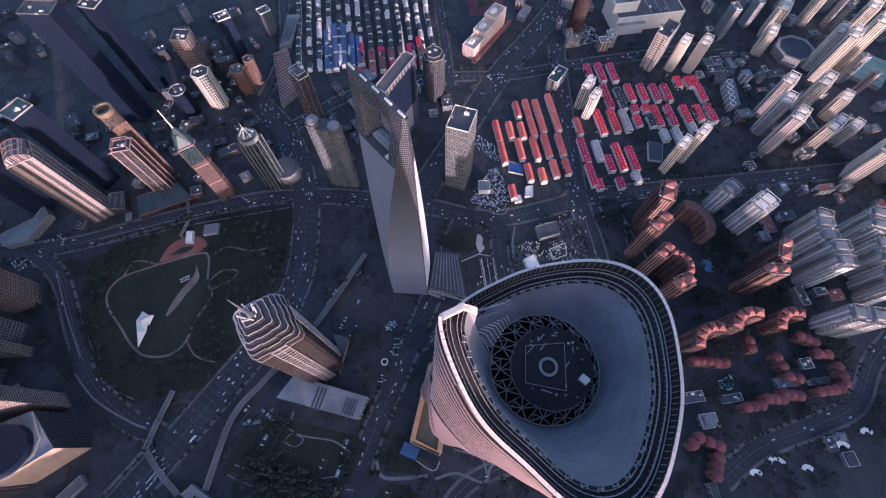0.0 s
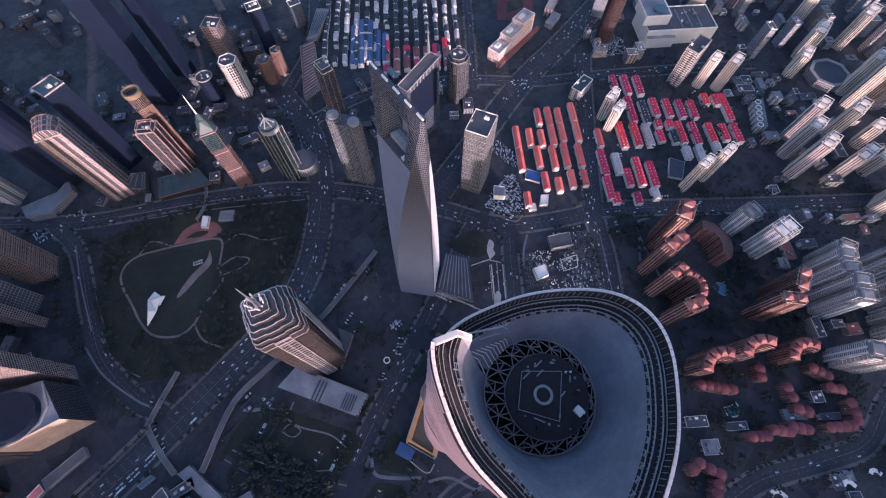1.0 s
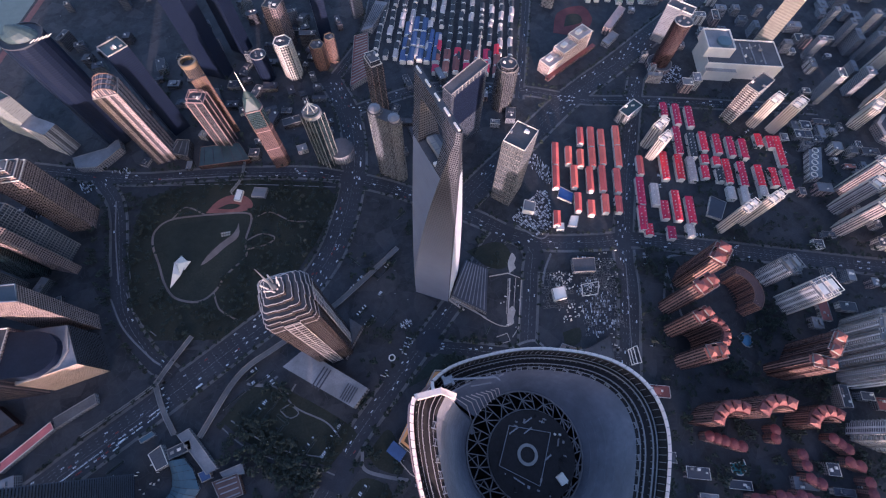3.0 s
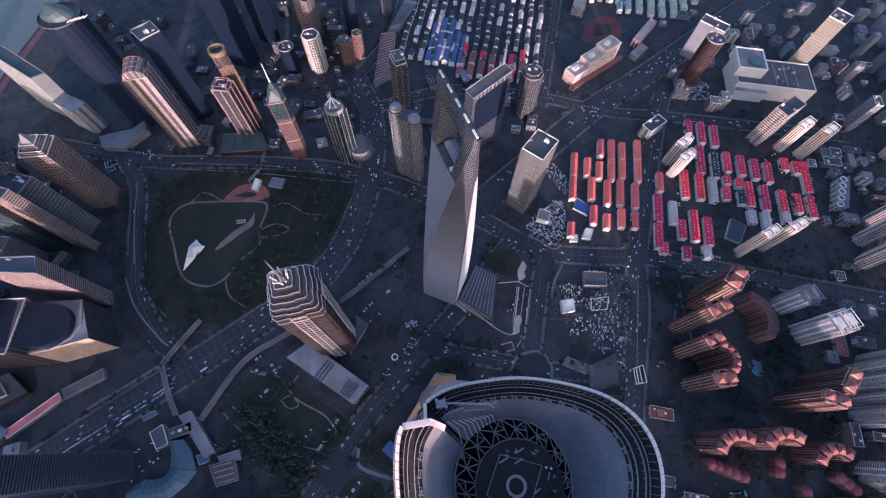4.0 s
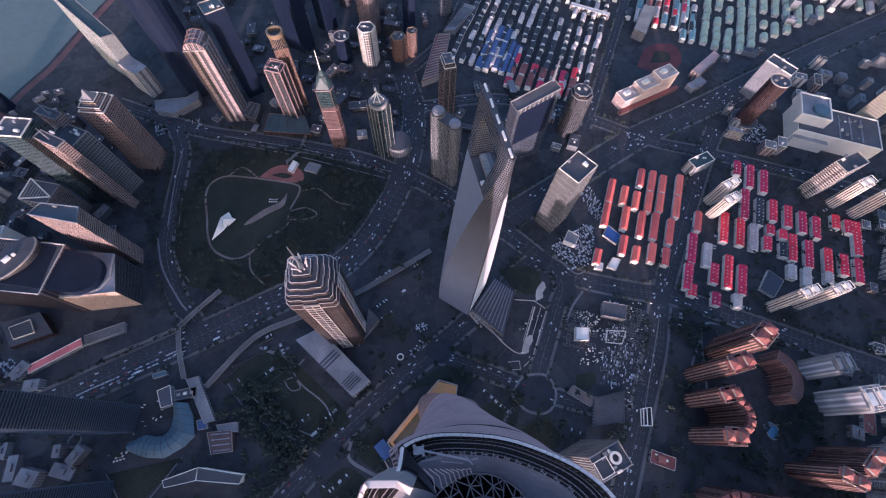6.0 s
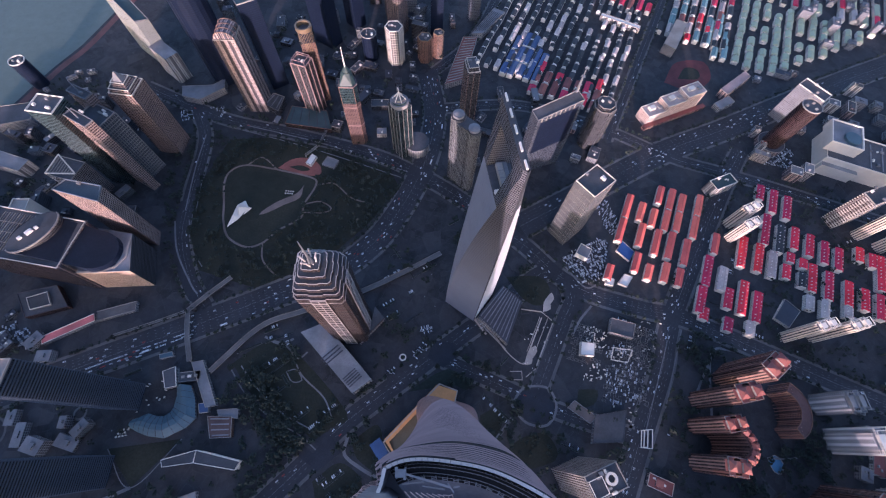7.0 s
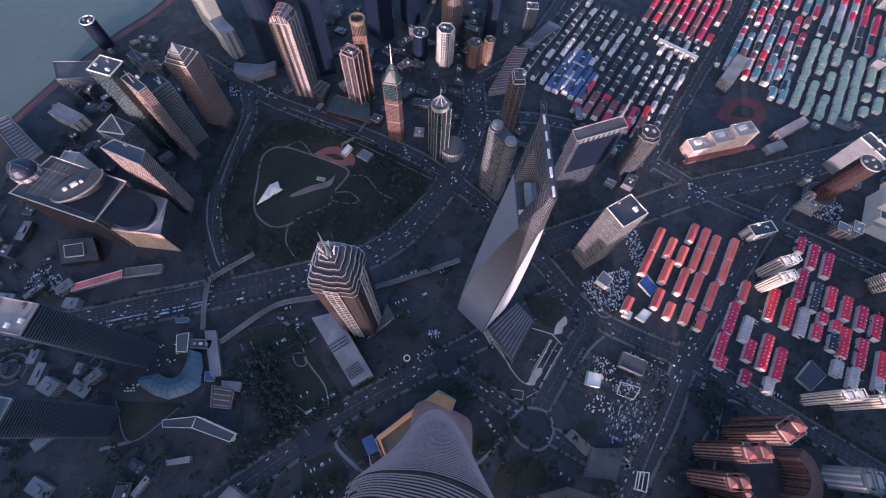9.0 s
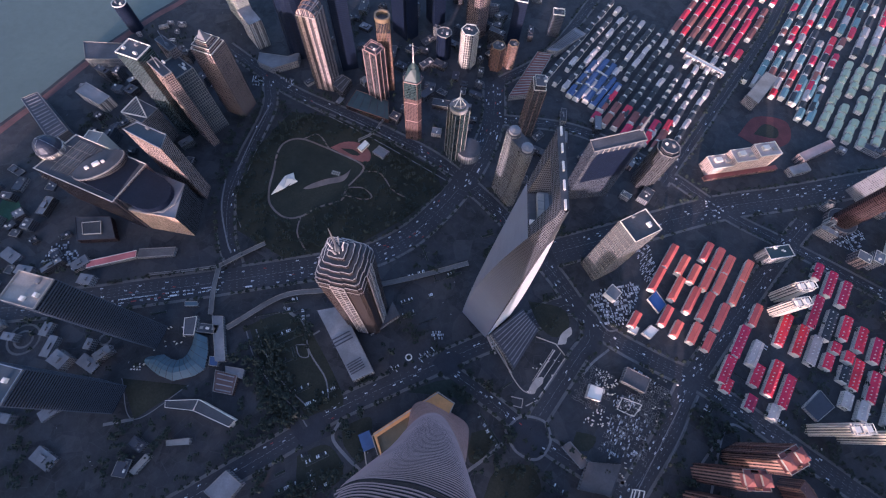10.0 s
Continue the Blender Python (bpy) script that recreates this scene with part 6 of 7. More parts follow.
hall("market_hall", [(-24, 752), (20, 775), (45, 920), (10, 915)][::1], 14, F_PODIUM, surface("maroon_roof", (0.20, 0.07, 0.06), 0.7), "long market hall with a maroon slatted roof", 0, WHITE)
mh = thing("market_canopy", 20, 850, "pale slats over the market hall roof", "canopy")
for k in range(16):
    q = k / 15
    a, b = Vector((-20, 762)).lerp(Vector((14, 908)), q), Vector((18, 780)).lerp(Vector((42, 914)), q)
    s = Soup()
    s.beam((*a, 15.2), (*b, 15.2), 2.2, 0.6)
    s.ob("slat", CONC, mh)
hall("long_roof_hall", [(30, 925), (56, 930), (112, 1016), (84, 1030)], 16, F_PODIUM, GREYROOF, "long hall with a pale roof and dark roof lights", 6, DARKROOF)
# the station's red glow is painted into the roof's base colour
hall("station_hall", [(-650, 106), (-580, 152), (-586, 164), (-656, 118)], 8, F_PODIUM, surface("red_lit_roof", (0.62, 0.16, 0.15), 0.5), "long low station roof with its red glow put into the colour", 0, WHITE, WHITE)
hall("pale_terrace", [(-578, 152), (-520, 176), (-524, 192), (-584, 168)], 7, F_PODIUM, PAVING, "pale paved terrace block")
hall("courtyard_block", [(-728, 187), (-695, 147), (-632, 172), (-668, 208)], 12, F_MAROON, DARKROOF, "dark stone block round a bright framed court", 0, CONC, F_PINK)
hall("courtyard_roof", [(-706, 180), (-690, 160), (-660, 172), (-676, 194)], 15, CONC, DARKROOF, "white raised roof edge of the courtyard block", 0, CONC, WHITE)
hall("riverside_block", [(-904, 440), (-835, 425), (-828, 452), (-900, 470)], 25, F_CREAM, GREYROOF, "pale riverside block with roof units")
hall("slatted_hall", [(-986, 384), (-860, 311), (-846, 346), (-968, 410)], 30, F_BLUEG, BLUEDARK, "dark slatted hall by the river", 14, GREYROOF)
hall("pier_building", [(-988, 575), (-950, 530), (-880, 556), (-905, 600)], 20, F_GREYG, DARKROOF, "dark pier building with roof units")
hall("white_bent_block", [(-391, -47), (-386, -56), (-342, -47), (-343, -30)], 15, WHITE, DARKROOF, "long low block with a white roof edge", 0, WHITE, WHITE)
hall("white_bent_block", [(-343, -30), (-342, -47), (-278, -52), (-274, -40)], 15, WHITE, DARKROOF, "bent end of the low block with a white roof edge", 0, WHITE, WHITE)
hall("white_long_block", [(-389, -150), (-381, -152), (-372, -124), (-380, -122)], 9, F_PODIUM, CONC, "narrow pale block with units on its roof")
hall("white_long_block", [(-362, -98), (-358, -104), (-326, -92), (-330, -84)], 8, F_PODIUM, CONC, "narrow pale block near the sports field")
hall("corner_block", [(-270, -140), (-235, -150), (-222, -116), (-253, -106)], 15, F_PODIUM, GREYROOF, "grey corner block with a stepped roof edge")
hall("white_office", [(252, 161), (276, 161), (279, 183), (255, 184)], 9, WHITE, WHITE, "white flat-roofed site office")
hall("site_hall", [(305, 204), (345, 196), (352, 222), (311, 230)], 12, F_PODIUM, DARKROOF, "dark hall with a bright wall on the site")
hall("dark_site_hall", [(262, 24), (312, 30), (322, 78), (270, 66)], 9, F_PODIUM, DARKROOF, "dark flat hall beside the road", 0, CONC, DARKROOF)
hall("small_block", [(255, 350), (275, 340), (285, 360), (266, 372)], 14, WHITE, GREYROOF, "small block with a white roof edge", 0, WHITE, WHITE)
hall("white_shed", [(308, 296), (322, 292), (326, 306), (312, 310)], 8, WHITE, WHITE, "small white shed beside the houses")
hall("park_gate", [(-296, 512), (-284, 506), (-276, 530), (-288, 536)], 6, WHITE, WHITE, "white roofed park gate building")
hall("park_lodge", [(-262, 512), (-236, 504), (-228, 524), (-254, 532)], 6, F_PODIUM, GREYROOF, "low park lodge with framed roof")
hall("roadside_hall", [(610, 745), (650, 772), (640, 790), (600, 762)], 12, F_GREYG, GREYROOF, "long grey hall beside the boulevard")
hall("beige_school", [(504, 934), (529, 916), (578, 1018), (550, 1030)], 24, F_BEIGE, surface("tan_roof", (0.4, 0.32, 0.26), 0.8), "long beige school block")
hall("white_row_hall", [(360, 1036), (456, 996), (460, 1006), (364, 1046)], 14, F_CREAM, WHITE, "long white-roofed row beside the houses")
hall("shore_block", [(630, 785), (700, 850), (690, 866), (618, 800)], 20, F_PINK, surface("pink_roof", (0.38, 0.27, 0.25), 0.8), "pink-roofed curved block near the boulevard")
flat_patch("running_track", [(500, 830), (540, 900), (610, 910), (615, 850), (560, 810)], 0.4, surface("red_track", (0.13, 0.03, 0.03), 0.8), "dark red running track among the houses", "track")
flat_patch("track_field", [(535, 845), (560, 885), (590, 880), (585, 850)], 0.5, LAWN, "green field inside the running track", "field")
flat_patch("sports_field", [(-893, 190), (-860, 185), (-839, 170), (-852, 140), (-885, 152)], 0.5, surface("green_court", (0.03, 0.085, 0.05), 0.9), "small green sports court among low blocks", "field", False)
# shadow north of the podium painted as one dark patch, together with its planting
flat_patch("podium_garden", [(-36, 79), (8, 112), (30, 122), (68, 107), (62, 88), (40, 96)], 0.4, LEAF, "dark patch for shadow and planting beside the podium", "planting", False)
flat_patch("hex_plaza", [(138, 72), (158, 98), (195, 101), (208, 75), (193, 48), (161, 49)], 0.45, surface("slate_paving", (0.024, 0.027, 0.036), 0.8), "dark blue-grey six-sided plaza at the junction", "plaza", False)
flat_patch("crossing_plaza", [(-9, 138), (3, 167), (34, 165), (44, 143), (20, 122)], 0.45, bpy.data.materials["slate_paving"], "dark slate-paved crossing between the towers", "plaza", False)
flat_patch("junction_plaza", [(-199, -24), (-156, 10), (-126, -16), (-161, -46)], 0.45, bpy.data.materials["slate_paving"], "dark blue-grey junction plaza", "plaza", False)
flat_patch("garden", [(-340, 95), (-285, 140), (-235, 130), (-130, 40), (-150, 15), (-190, -20), (-240, -5)], 0.3, LAWN, "dark planted garden with paths", "garden")
flat_patch("forecourt", [(-90, 148), (-24, 176), (-10, 118), (-71, 92)], 0.3, ASPHALT, "dark paved forecourt with a round bed", "forecourt", False)
flat_patch("car_park", [(270, 92), (292, 150), (356, 160), (346, 74)], 0.25, ASPHALT, "car park between the roads", "car park", False)
flat_patch("car_park_lot", [(228, 345), (308, 395), (322, 362), (272, 292)], 0.25, ASPHALT, "crowded triangular car park", "car park", False)
fb = thing("round_bed", -50, 134, "white ringed round flower bed in the forecourt", "flower bed")
swept([(-50 + 5 * math.cos(k * 0.3927), 134 + 5 * math.sin(k * 0.3927), 0.3) for k in range(16)], 2.0, 0.6, True).ob("kerb", WHITE, fb)
Soup().prism(ngon(-50, 134, 4, 16), 0.3, 0.7).ob("planting", LAWN, fb)
BEIGEWALL = surface("beige_garden_stone", (0.50, 0.42, 0.36), 0.8, small=0.8)
for pts_, w_ in (([(153, 236), (189, 234), (210, 218), (193, 175), (176, 132), (160, 118)], 1.6), ([(189, 223), (178, 193), (165, 159)], 2.2), ([(186, 224), (175, 194), (162, 160)], 0.8), ([(74, 213), (104, 186), (124, 161), (145, 143), (157, 139)], 1.4), ([(66, 214), (91, 185)], 3), ([(133, 125), (153, 127), (154, 113), (135, 112)], 1.5), ([(200, 222), (170, 146)], 1.0)):
    sw_ = swept([(*p, 0.0) for p in ([Vector(q) for q in pts_] if w_ != 1.4 else curve(pts_, 6))], w_, 1.4)
    tagged(sw_.ob("garden_wall", BEIGEWALL), "pale stone garden wall beside the tall tower", "wall", kind="structure")
flat_patch("garden_terrace", [(192, 234), (194, 252), (200, 262), (209, 272), (213, 260), (206, 250), (206, 240)], 0.9, BEIGEWALL, "pale stone terrace with a ragged edge", "terrace")
flat_patch("garden_terrace", [(158, 138), (161, 152), (166, 164), (177, 172), (180, 162), (172, 150), (170, 141)], 0.9, BEIGEWALL, "pale stone pool terrace", "terrace")
flat_patch("tower_lawn", [(125, 296), (186, 302), (206, 276), (188, 246), (156, 256)], 0.4, LAWN, "dark lawn beside the tall tower", "lawn")
for k_, (pts_, nm) in enumerate((([(127, -30), (134, 9), (172, 32), (198, 28), (205, -4)], "plaza"), ([(-115, -1), (-78, 26), (-66, -6), (-68, -40), (-102, -25)], "podium"), ([(85, 52), (112, 66), (122, 45), (101, 10), (88, 20)], "podium"), ([(-165, -60), (-129, -32), (-92, -52), (-95, -80), (-144, -96)], "junction"), ([(248, 105), (280, 106), (272, 83), (246, 79)], "site"))):
    flat_patch("lawn", pts_, 0.42, LAWN, "dark lawn island by the %s" % nm, "lawn")
rg = random.Random(31)
# blue glass shells of the mall at the junction
bl = thing("shell_roof_hall", -405, 15, "winding hall with a pale blue ribbed glass shell roof", "hall")
OUTER = ((-385, 61), (-372, 42), (-362, 13), (-374, -2), (-400, -18), (-426, -17), (-442, -13), (-456, -8))
INNER = ((-408, 62), (-402, 44), (-401, 27), (-404, 19), (-411, 13), (-422, 12), (-437, 15), (-458, 4))
OCC += [(-430, -45, 40), (-385, 30, 40), (-420, -5, 40)]
secs = []
for k in range(7):
    for q in (0.0, 0.5) if k < 6 else (0.0, 0.5, 1.0):
        secs.append((Vector(OUTER[k]).lerp(Vector(OUTER[k + 1]), q), Vector(INNER[k]).lerp(Vector(INNER[k + 1]), q)))


def shell_line(o, i, up=0.0):
    """A low arch from the outer to the inner edge of the shell."""
    return [(*o.lerp(i, q), 8 + up + 7 * math.sin(math.pi * q)) for q in (0.0, 0.15, 0.35, 0.6, 0.85, 1.0)]


for (o0, i0), (o1, i1) in zip(secs, secs[1:]):
    s = Soup()
    l0, l1 = shell_line(o0, i0), shell_line(o1, i1)
    for j in range(5):
        p = [l0[j], l1[j], l1[j + 1], l0[j + 1]]
        s.face(p)
        s.face([(x, y, z_ - 0.5) for x, y, z_ in p][::-1])
    s.ob("roof_panel", GLASSBLUE, bl)
for o, i in secs[1:-1]:
    swept(shell_line(o, i, 0.2), 0.5, 0.4).ob("roof_rib", BLUEDARK, bl)
Soup().prism([tuple(o.lerp(i, 0.06)) for o, i in secs] + [tuple(i.lerp(o, 0.06)) for o, i in secs[::-1]], 0, 7.6).ob("wall", F_PODIUM, bl)
Soup().prism(rect(-391, 75, 34, 15, 12), 0, 9, 0, 1).ob("head_block", [F_PODIUM, DARKROOF], bl)
parapet(bl, rect(-391, 75, 34, 15, 12), 9, 1.0, 0.9, CONC)
for q in (-10, 0, 10):
    Soup().box(-391 + q, 75 + 0.2 * q, 5, 4, 9, 11, 12).ob("roof_unit", CONC if q else WHITE, bl)

# lanes, drives and kerb lines
LANES = (
    ([(-122, 5), (-123, -20), (-93, -38), (-61, -51)], 5), ([(136, 72), (157, 100), (196, 103), (210, 75), (194, 46), (160, 47), (136, 72)], 4), ([(91, -5), (114, 22), (137, 52)], 5),
    ([(-331, 91), (-296, 54), (-246, 22), (-198, 2), (-168, -17)], 2), ([(-317, 99), (-283, 67), (-235, 33), (-181, 11)], 2), ([(-282, 148), (-243, 132), (-215, 93), (-171, 60), (-152, 30)], 2.5), ([(-240, 95), (-225, 100), (-212, 84), (-227, 80), (-240, 95)], 2),
    ([(-518, 356), (-492, 294), (-447, 234), (-428, 215)], 3), ([(-492, 362), (-471, 307), (-437, 268)], 2), ([(-445, 601), (-356, 585), (-251, 563), (-84, 513)], 2.5), ([(-450, 587), (-354, 567), (-258, 544), (-92, 497)], 2),
    ([(-524, 568), (-519, 484), (-506, 381)], 2.5), ([(-502, 528), (-495, 447), (-485, 380)], 2), ([(281, 253), (258, 224), (244, 198)], 4), ([(-290, 150), (-262, 140), (-240, 150)], 4), ([(-243, 132), (-225, 118), (-212, 130)], 3),
    ([(412, 201), (350, 40)], 1.5), ([(440, 221), (391, 86)], 1.5), ([(462, 55), (485, 181), (526, 192)], 4), ([(543, 24), (585, 26), (603, 37)], 3), ([(483, 174), (448, 114), (444, 82)], 4),
    ([(-53, -60), (-21, -68), (10, -98), (29, -85), (45, -84)], 4), ([(-9, -37), (22, -67), (20, -90)], 3), ([(-484, -39), (-430, -87), (-377, -17)], 1.5), ([(-430, -87), (-470, -108)], 5),
    ([(232, 332), (272, 288), (300, 300)], 3))
for pp in ([(-331, 91), (-296, 54), (-246, 22), (-198, 2), (-168, -17)], [(-524, 400), (-500, 300), (-452, 228), (-432, 205)], [(240, 300), (262, 262), (250, 222)]):
    v, f = strip(curve(pp, 5), 13, 0.55)
    tagged(mesh_ob("slip_road", v, f, ASPHALT), "narrow asphalt slip road with pale edges", "road", kind="structure")
for pp, w in LANES:
    v, f = strip(curve(pp, 5), w, 0.62)
    tagged(mesh_ob("lane", v, f, LANEPAVE), "pale paved lane with a worn edge", "lane", kind="structure")

# plazas, sheds and courts
for k in range(8):
    x_, y_ = -478 + 4.6 * (k % 3) + 1.5 * (k // 3), -22 + 5.0 * (k // 3) + 1.2 * (k % 3)
    sk = thing("skylight_box", x_, y_, "small white lit skylight box in the paving", "skylight", "white skylight boxes")
    Soup().prism(rect(x_, y_, 2.6, 2.6, 20), 0, 1.4, 0, None, rect(x_, y_, 2.0, 2.0, 20)).ob("box", WHITE, sk)
hall("framed_deck", [(-435, 79), (-422, 53), (-405, 58), (-417, 88)], 12, F_PODIUM, DARKROOF, "deck block with a white roof frame beside the shell hall", 0, WHITE, WHITE)
hall("pale_bus_roof", [(-454, 105), (-450, 98), (-429, 105), (-434, 112)], 6, F_PODIUM, GLASSBLUE, "pale blue bus stop roof beside the avenue")
hall("brown_court_block", [(-344, 18), (-331, -13), (-299, -9), (-306, 21)], 9, F_BROWN, surface("brown_flat_roof", (0.10, 0.06, 0.055), 0.8), "low brown block with a framed roof", 4, GREYROOF)
hall("blue_kiosk", [(-365, 35), (-359, 21), (-345, 24), (-349, 38)], 7, F_PODIUM, BLUETILE, "small kiosk with a blue roof")
hall("pale_arcade", [(-333, 28), (-328, 20), (-296, 18), (-300, 33)], 8, F_PODIUM, GREYROOF, "pale arcade roof behind the brown block")
# low wings at the feet of the northern towers
hall("tower_podium", [(-360, 606), (-257, 599), (-277, 650), (-356, 656)], 11, F_MAROON, TEALROOF, "low brick podium with a teal roof at the tower feet", 5, DARKROOF, F_BROWN)
hall("tower_podium", [(-417, 650), (-378, 632), (-374, 674), (-400, 682)], 18, F_DARK, DARKROOF, "small dark podium with a pale railing", 3, GREYROOF, CONC)
hall("curved_podium", [(-597, 655), (-556, 648), (-513, 688), (-520, 716), (-540, 694), (-607, 683)], 16, F_PODIUM, GREYROOF, "bent podium with a pale grey roof", 0, CONC, CONC)
for cx, cy, r, lb in ((-673, -33, 25, "round plaza with pale ring paths"), (-673, -33, 14, "inner ring path of the round plaza"), (-547, 7, 9, "small ring path beside the tower")):
    v, f = strip([Vector((cx + r * math.cos(k * 0.2618), cy + r * math.sin(k * 0.2618))) for k in range(25)], 3.5, 0.5)
    tagged(mesh_ob("ring_path", v, f, PAVING), lb, "path", kind="structure")
hall("blue_tarp_shed", [(336, 367), (359, 346), (371, 367), (350, 389)], 5, F_HOUSE, surface("blue_tarp", (0.03, 0.09, 0.26), 0.7), "low shed under a dark blue tarpaulin")
hall("white_yard_shed", [(332, 299), (348, 293), (361, 314), (346, 319)], 7, WHITE, WHITE, "white flat yard shed beside the terraces")
hall("grey_court_house", [(611, 256), (633, 240), (663, 273), (641, 295)], 6, F_HOUSE, BLUEDARK, "low court house with a blue-grey roof")
hall("pale_gallery", [(-395, 97), (-351, 30), (-336, 35), (-378, 102)], 9, F_PODIUM, GREYROOF, "long pale gallery roof beside the shell hall")
hall("terrace_kiosk", [(227, 75), (263, 53), (275, 64), (239, 87)], 4, F_PODIUM, PATHM, "low pinkish kiosk terrace beside the plaza")

# raised walkways


def walkway(pts, w, z, label):
    ln = curve(pts, 10)
    t = thing("raised_walkway", ln[0].x, ln[0].y, label, "footbridge")
    swept([(*p, z) for p in ln], w, 1.0).ob("deck", PAVING, t)
    for sd in (-1, 1):
        r = []
        for k, p in enumerate(ln):
            d = (ln[min(k + 1, len(ln) - 1)] - ln[max(k - 1, 0)]).normalized()
            r.append((*(p + Vector((-d.y, d.x)) * sd * (w / 2 - 0.2)), z + 1.0))
        swept(r, 0.3, 1.1).ob("railing", CONC, t)
    for p in ln[::3]:
        Soup().prism(ngon(p.x, p.y, 0.9, 10), 0, z).ob("pillar", CONC, t)
    return t


walkway([(-362, 85), (-300, 164), (-238, 196), (-180, 220), (-127, 248), (-60, 290), (0, 331)], 9, 7, "long grey raised walkway over the avenue")
walkway([(-400, 99), (-418, 140), (-431, 183)], 8, 6.5, "raised footbridge across the avenue")
walkway([(-431, 183), (-405, 215), (-374, 250)], 8, 6.5, "raised footbridge to the park")
walkway([(-431, 183), (-480, 158), (-540, 130)], 4, 6.5, "narrow raised walkway along the avenue")
walkway([(-300, 530), (-278, 560), (-270, 600)], 5, 6, "curved footbridge from the park gate")

# ---- low blocks that fill the quarters ----
rl = random.Random(9)
QUARTERS = (
    (-960, -700, -80, 260, 40, 4, 16), (-900, -760, 240, 420, 24, 4, 14),     (-480, -20, 600, 900, 90, 5, 16), (-900, -600, 240, 640, 46, 6, 28), (20, 340, 540, 760, 26, 6, 18), (-260, -20, 880, 1150, 22, 10, 40),
    (600, 1100, -160, 400, 120, 5, 22), (660, 1150, 560, 900, 40, 8, 30), (300, 640, -330, 0, 26, 5, 12), (430, 640, 250, 620, 24, 4, 10), (-700, -300, 900, 1400, 24, 10, 40), (690, 1000, 230, 540, 70, 4, 11), (-480, -180, -330, 40, 11, 4, 9),
    (1000, 1700, -200, 700, 150, 12, 80), (-820, -480, -200, 120, 22, 5, 18), (230, 420, -160, 40, 12, 5, 10), (700, 1300, -500, -160, 40, 5, 26), (-600, 300, 1350, 2000, 90, 8, 40), (900, 1800, 700, 1500, 100, 8, 40))
rest_low, n_low = Soup(), 0
PARKBOX = (-505, -90, 235, 575)
for x0, x1, y0, y1, cnt, h0, h1 in QUARTERS:
    for _ in range(cnt * 2):
        x, y = rl.uniform(x0, x1), rl.uniform(y0, y1)
        w, d = rl.uniform(12, 40), rl.uniform(10, 22)
        r = math.hypot(w, d) / 2
        if taken(x, y, r * 0.8) or on_road(x, y, r * 0.75) or x < -930 or (PARKBOX[0] < x < PARKBOX[1] and PARKBOX[2] < y < PARKBOX[3]):
            continue
        vv, uu = uv_of(x, y)
        if 180 < vv < 690 and 375 < uu < 735 or -345 < x < -120 and -50 < y < 150 or 100 < x < 420 and 30 < y < 300 or 380 < x < 640 and -140 < y < 190:
            continue
        OCC.append((x, y, r * 0.8))
        ang = HANG + rl.choice((0, 90)) if x > 200 else rl.choice((8, 98, -12, 60))
        h = rl.uniform(h0, h1)
        wall = rl.choice((F_DARK, F_PODIUM, F_TOWER, F_DARK, F_BLUEG) if x < 250 else (F_BEIGE, F_GREYG, F_PODIUM, F_CREAM, F_PINK))
        roof = rl.choice((DARKROOF, DARKROOF, DARKROOF, GREYROOF, BLUEDARK, BLUEDARK) if x < 250 else (DARKROOF, GREYROOF, DARKROOF, GREYROOF, BLUEDARK, BRICKRED))
        if n_low < 330:
            n_low += 1
            t = thing("low_building", x, y, "low flat-roofed city block with roof units", "building", "low city blocks")
            Soup().prism(rect(x, y, w, d, ang), 0, h, 0, 1).ob("wall", [wall, roof], t)
            parapet(t, rect(x, y, w, d, ang), h, 1.0, 0.5, rl.choice((CONC, WHITE, CONC)) if x > 250 else rl.choice((GREYROOF, CONC, DARKROOF, DARKROOF)))
            if rl.random() < 0.5:
                c2, s2 = math.cos(radians(ang)), math.sin(radians(ang))
                q = rl.uniform(-0.25, 0.25) * w
                Soup().prism(rect(x + q * c2, y + q * s2, w * 0.3, d * 0.55, ang), h, h + 3.5, 0, 1).ob("stair_head", [wall, roof], t)
            for _k in range(rl.randint(1, 3)):
                c2, s2 = math.cos(radians(ang)), math.sin(radians(ang))
                qx, qy = rl.uniform(-0.35, 0.35) * w, rl.uniform(-0.3, 0.3) * d
                Soup().box(x + qx * c2 - qy * s2, y + qx * s2 + qy * c2, rl.uniform(2, 5), rl.uniform(2, 4), h, h + rl.uniform(1.5, 3), ang).ob("roof_unit", rl.choice((WHITE, CONC)), t)
        else:
            rest_low.prism(rect(x, y, w, d, ang), 0, h, 0, 1)
            rest_low.prism(rect(x, y, w * 0.3, d * 0.4, ang), h, h + 3, 0, 1)
rw = random.Random(77)
for k in range(16):
    x, y = rw.uniform(-925, -800), rw.uniform(470, 760)
    if taken(x, y, 9) or on_road(x, y, 8):
        continue
    a, w, d, h = rw.choice((20, 110, 40)), rw.uniform(10, 22), rw.uniform(6, 10), rw.uniform(4, 8)
    t = thing("wharf_shed", x, y, "low pale-edged wharf shed by the river", "shed", "wharf sheds")
    OCC.append((x, y, w / 2))
    Soup().prism(rect(x, y, w, d, a), 0, h, 0, 1).ob("wall", [F_PODIUM, rw.choice((DARKROOF, GREYROOF, BLUEDARK))], t)
    parapet(t, rect(x, y, w, d, a), h, 0.8, 0.5, rw.choice((CONC, WHITE, GREYROOF)))
    Soup().box(x, y, w * 0.3, d * 0.3, h, h + 1.6, a).ob("roof_unit", rw.choice((CONC, WHITE)), t)
tagged(rest_low.ob("far_city_blocks", [F_GREYG, GREYROOF]), "far low city blocks with grey roofs", "buildings", kind="stuff")

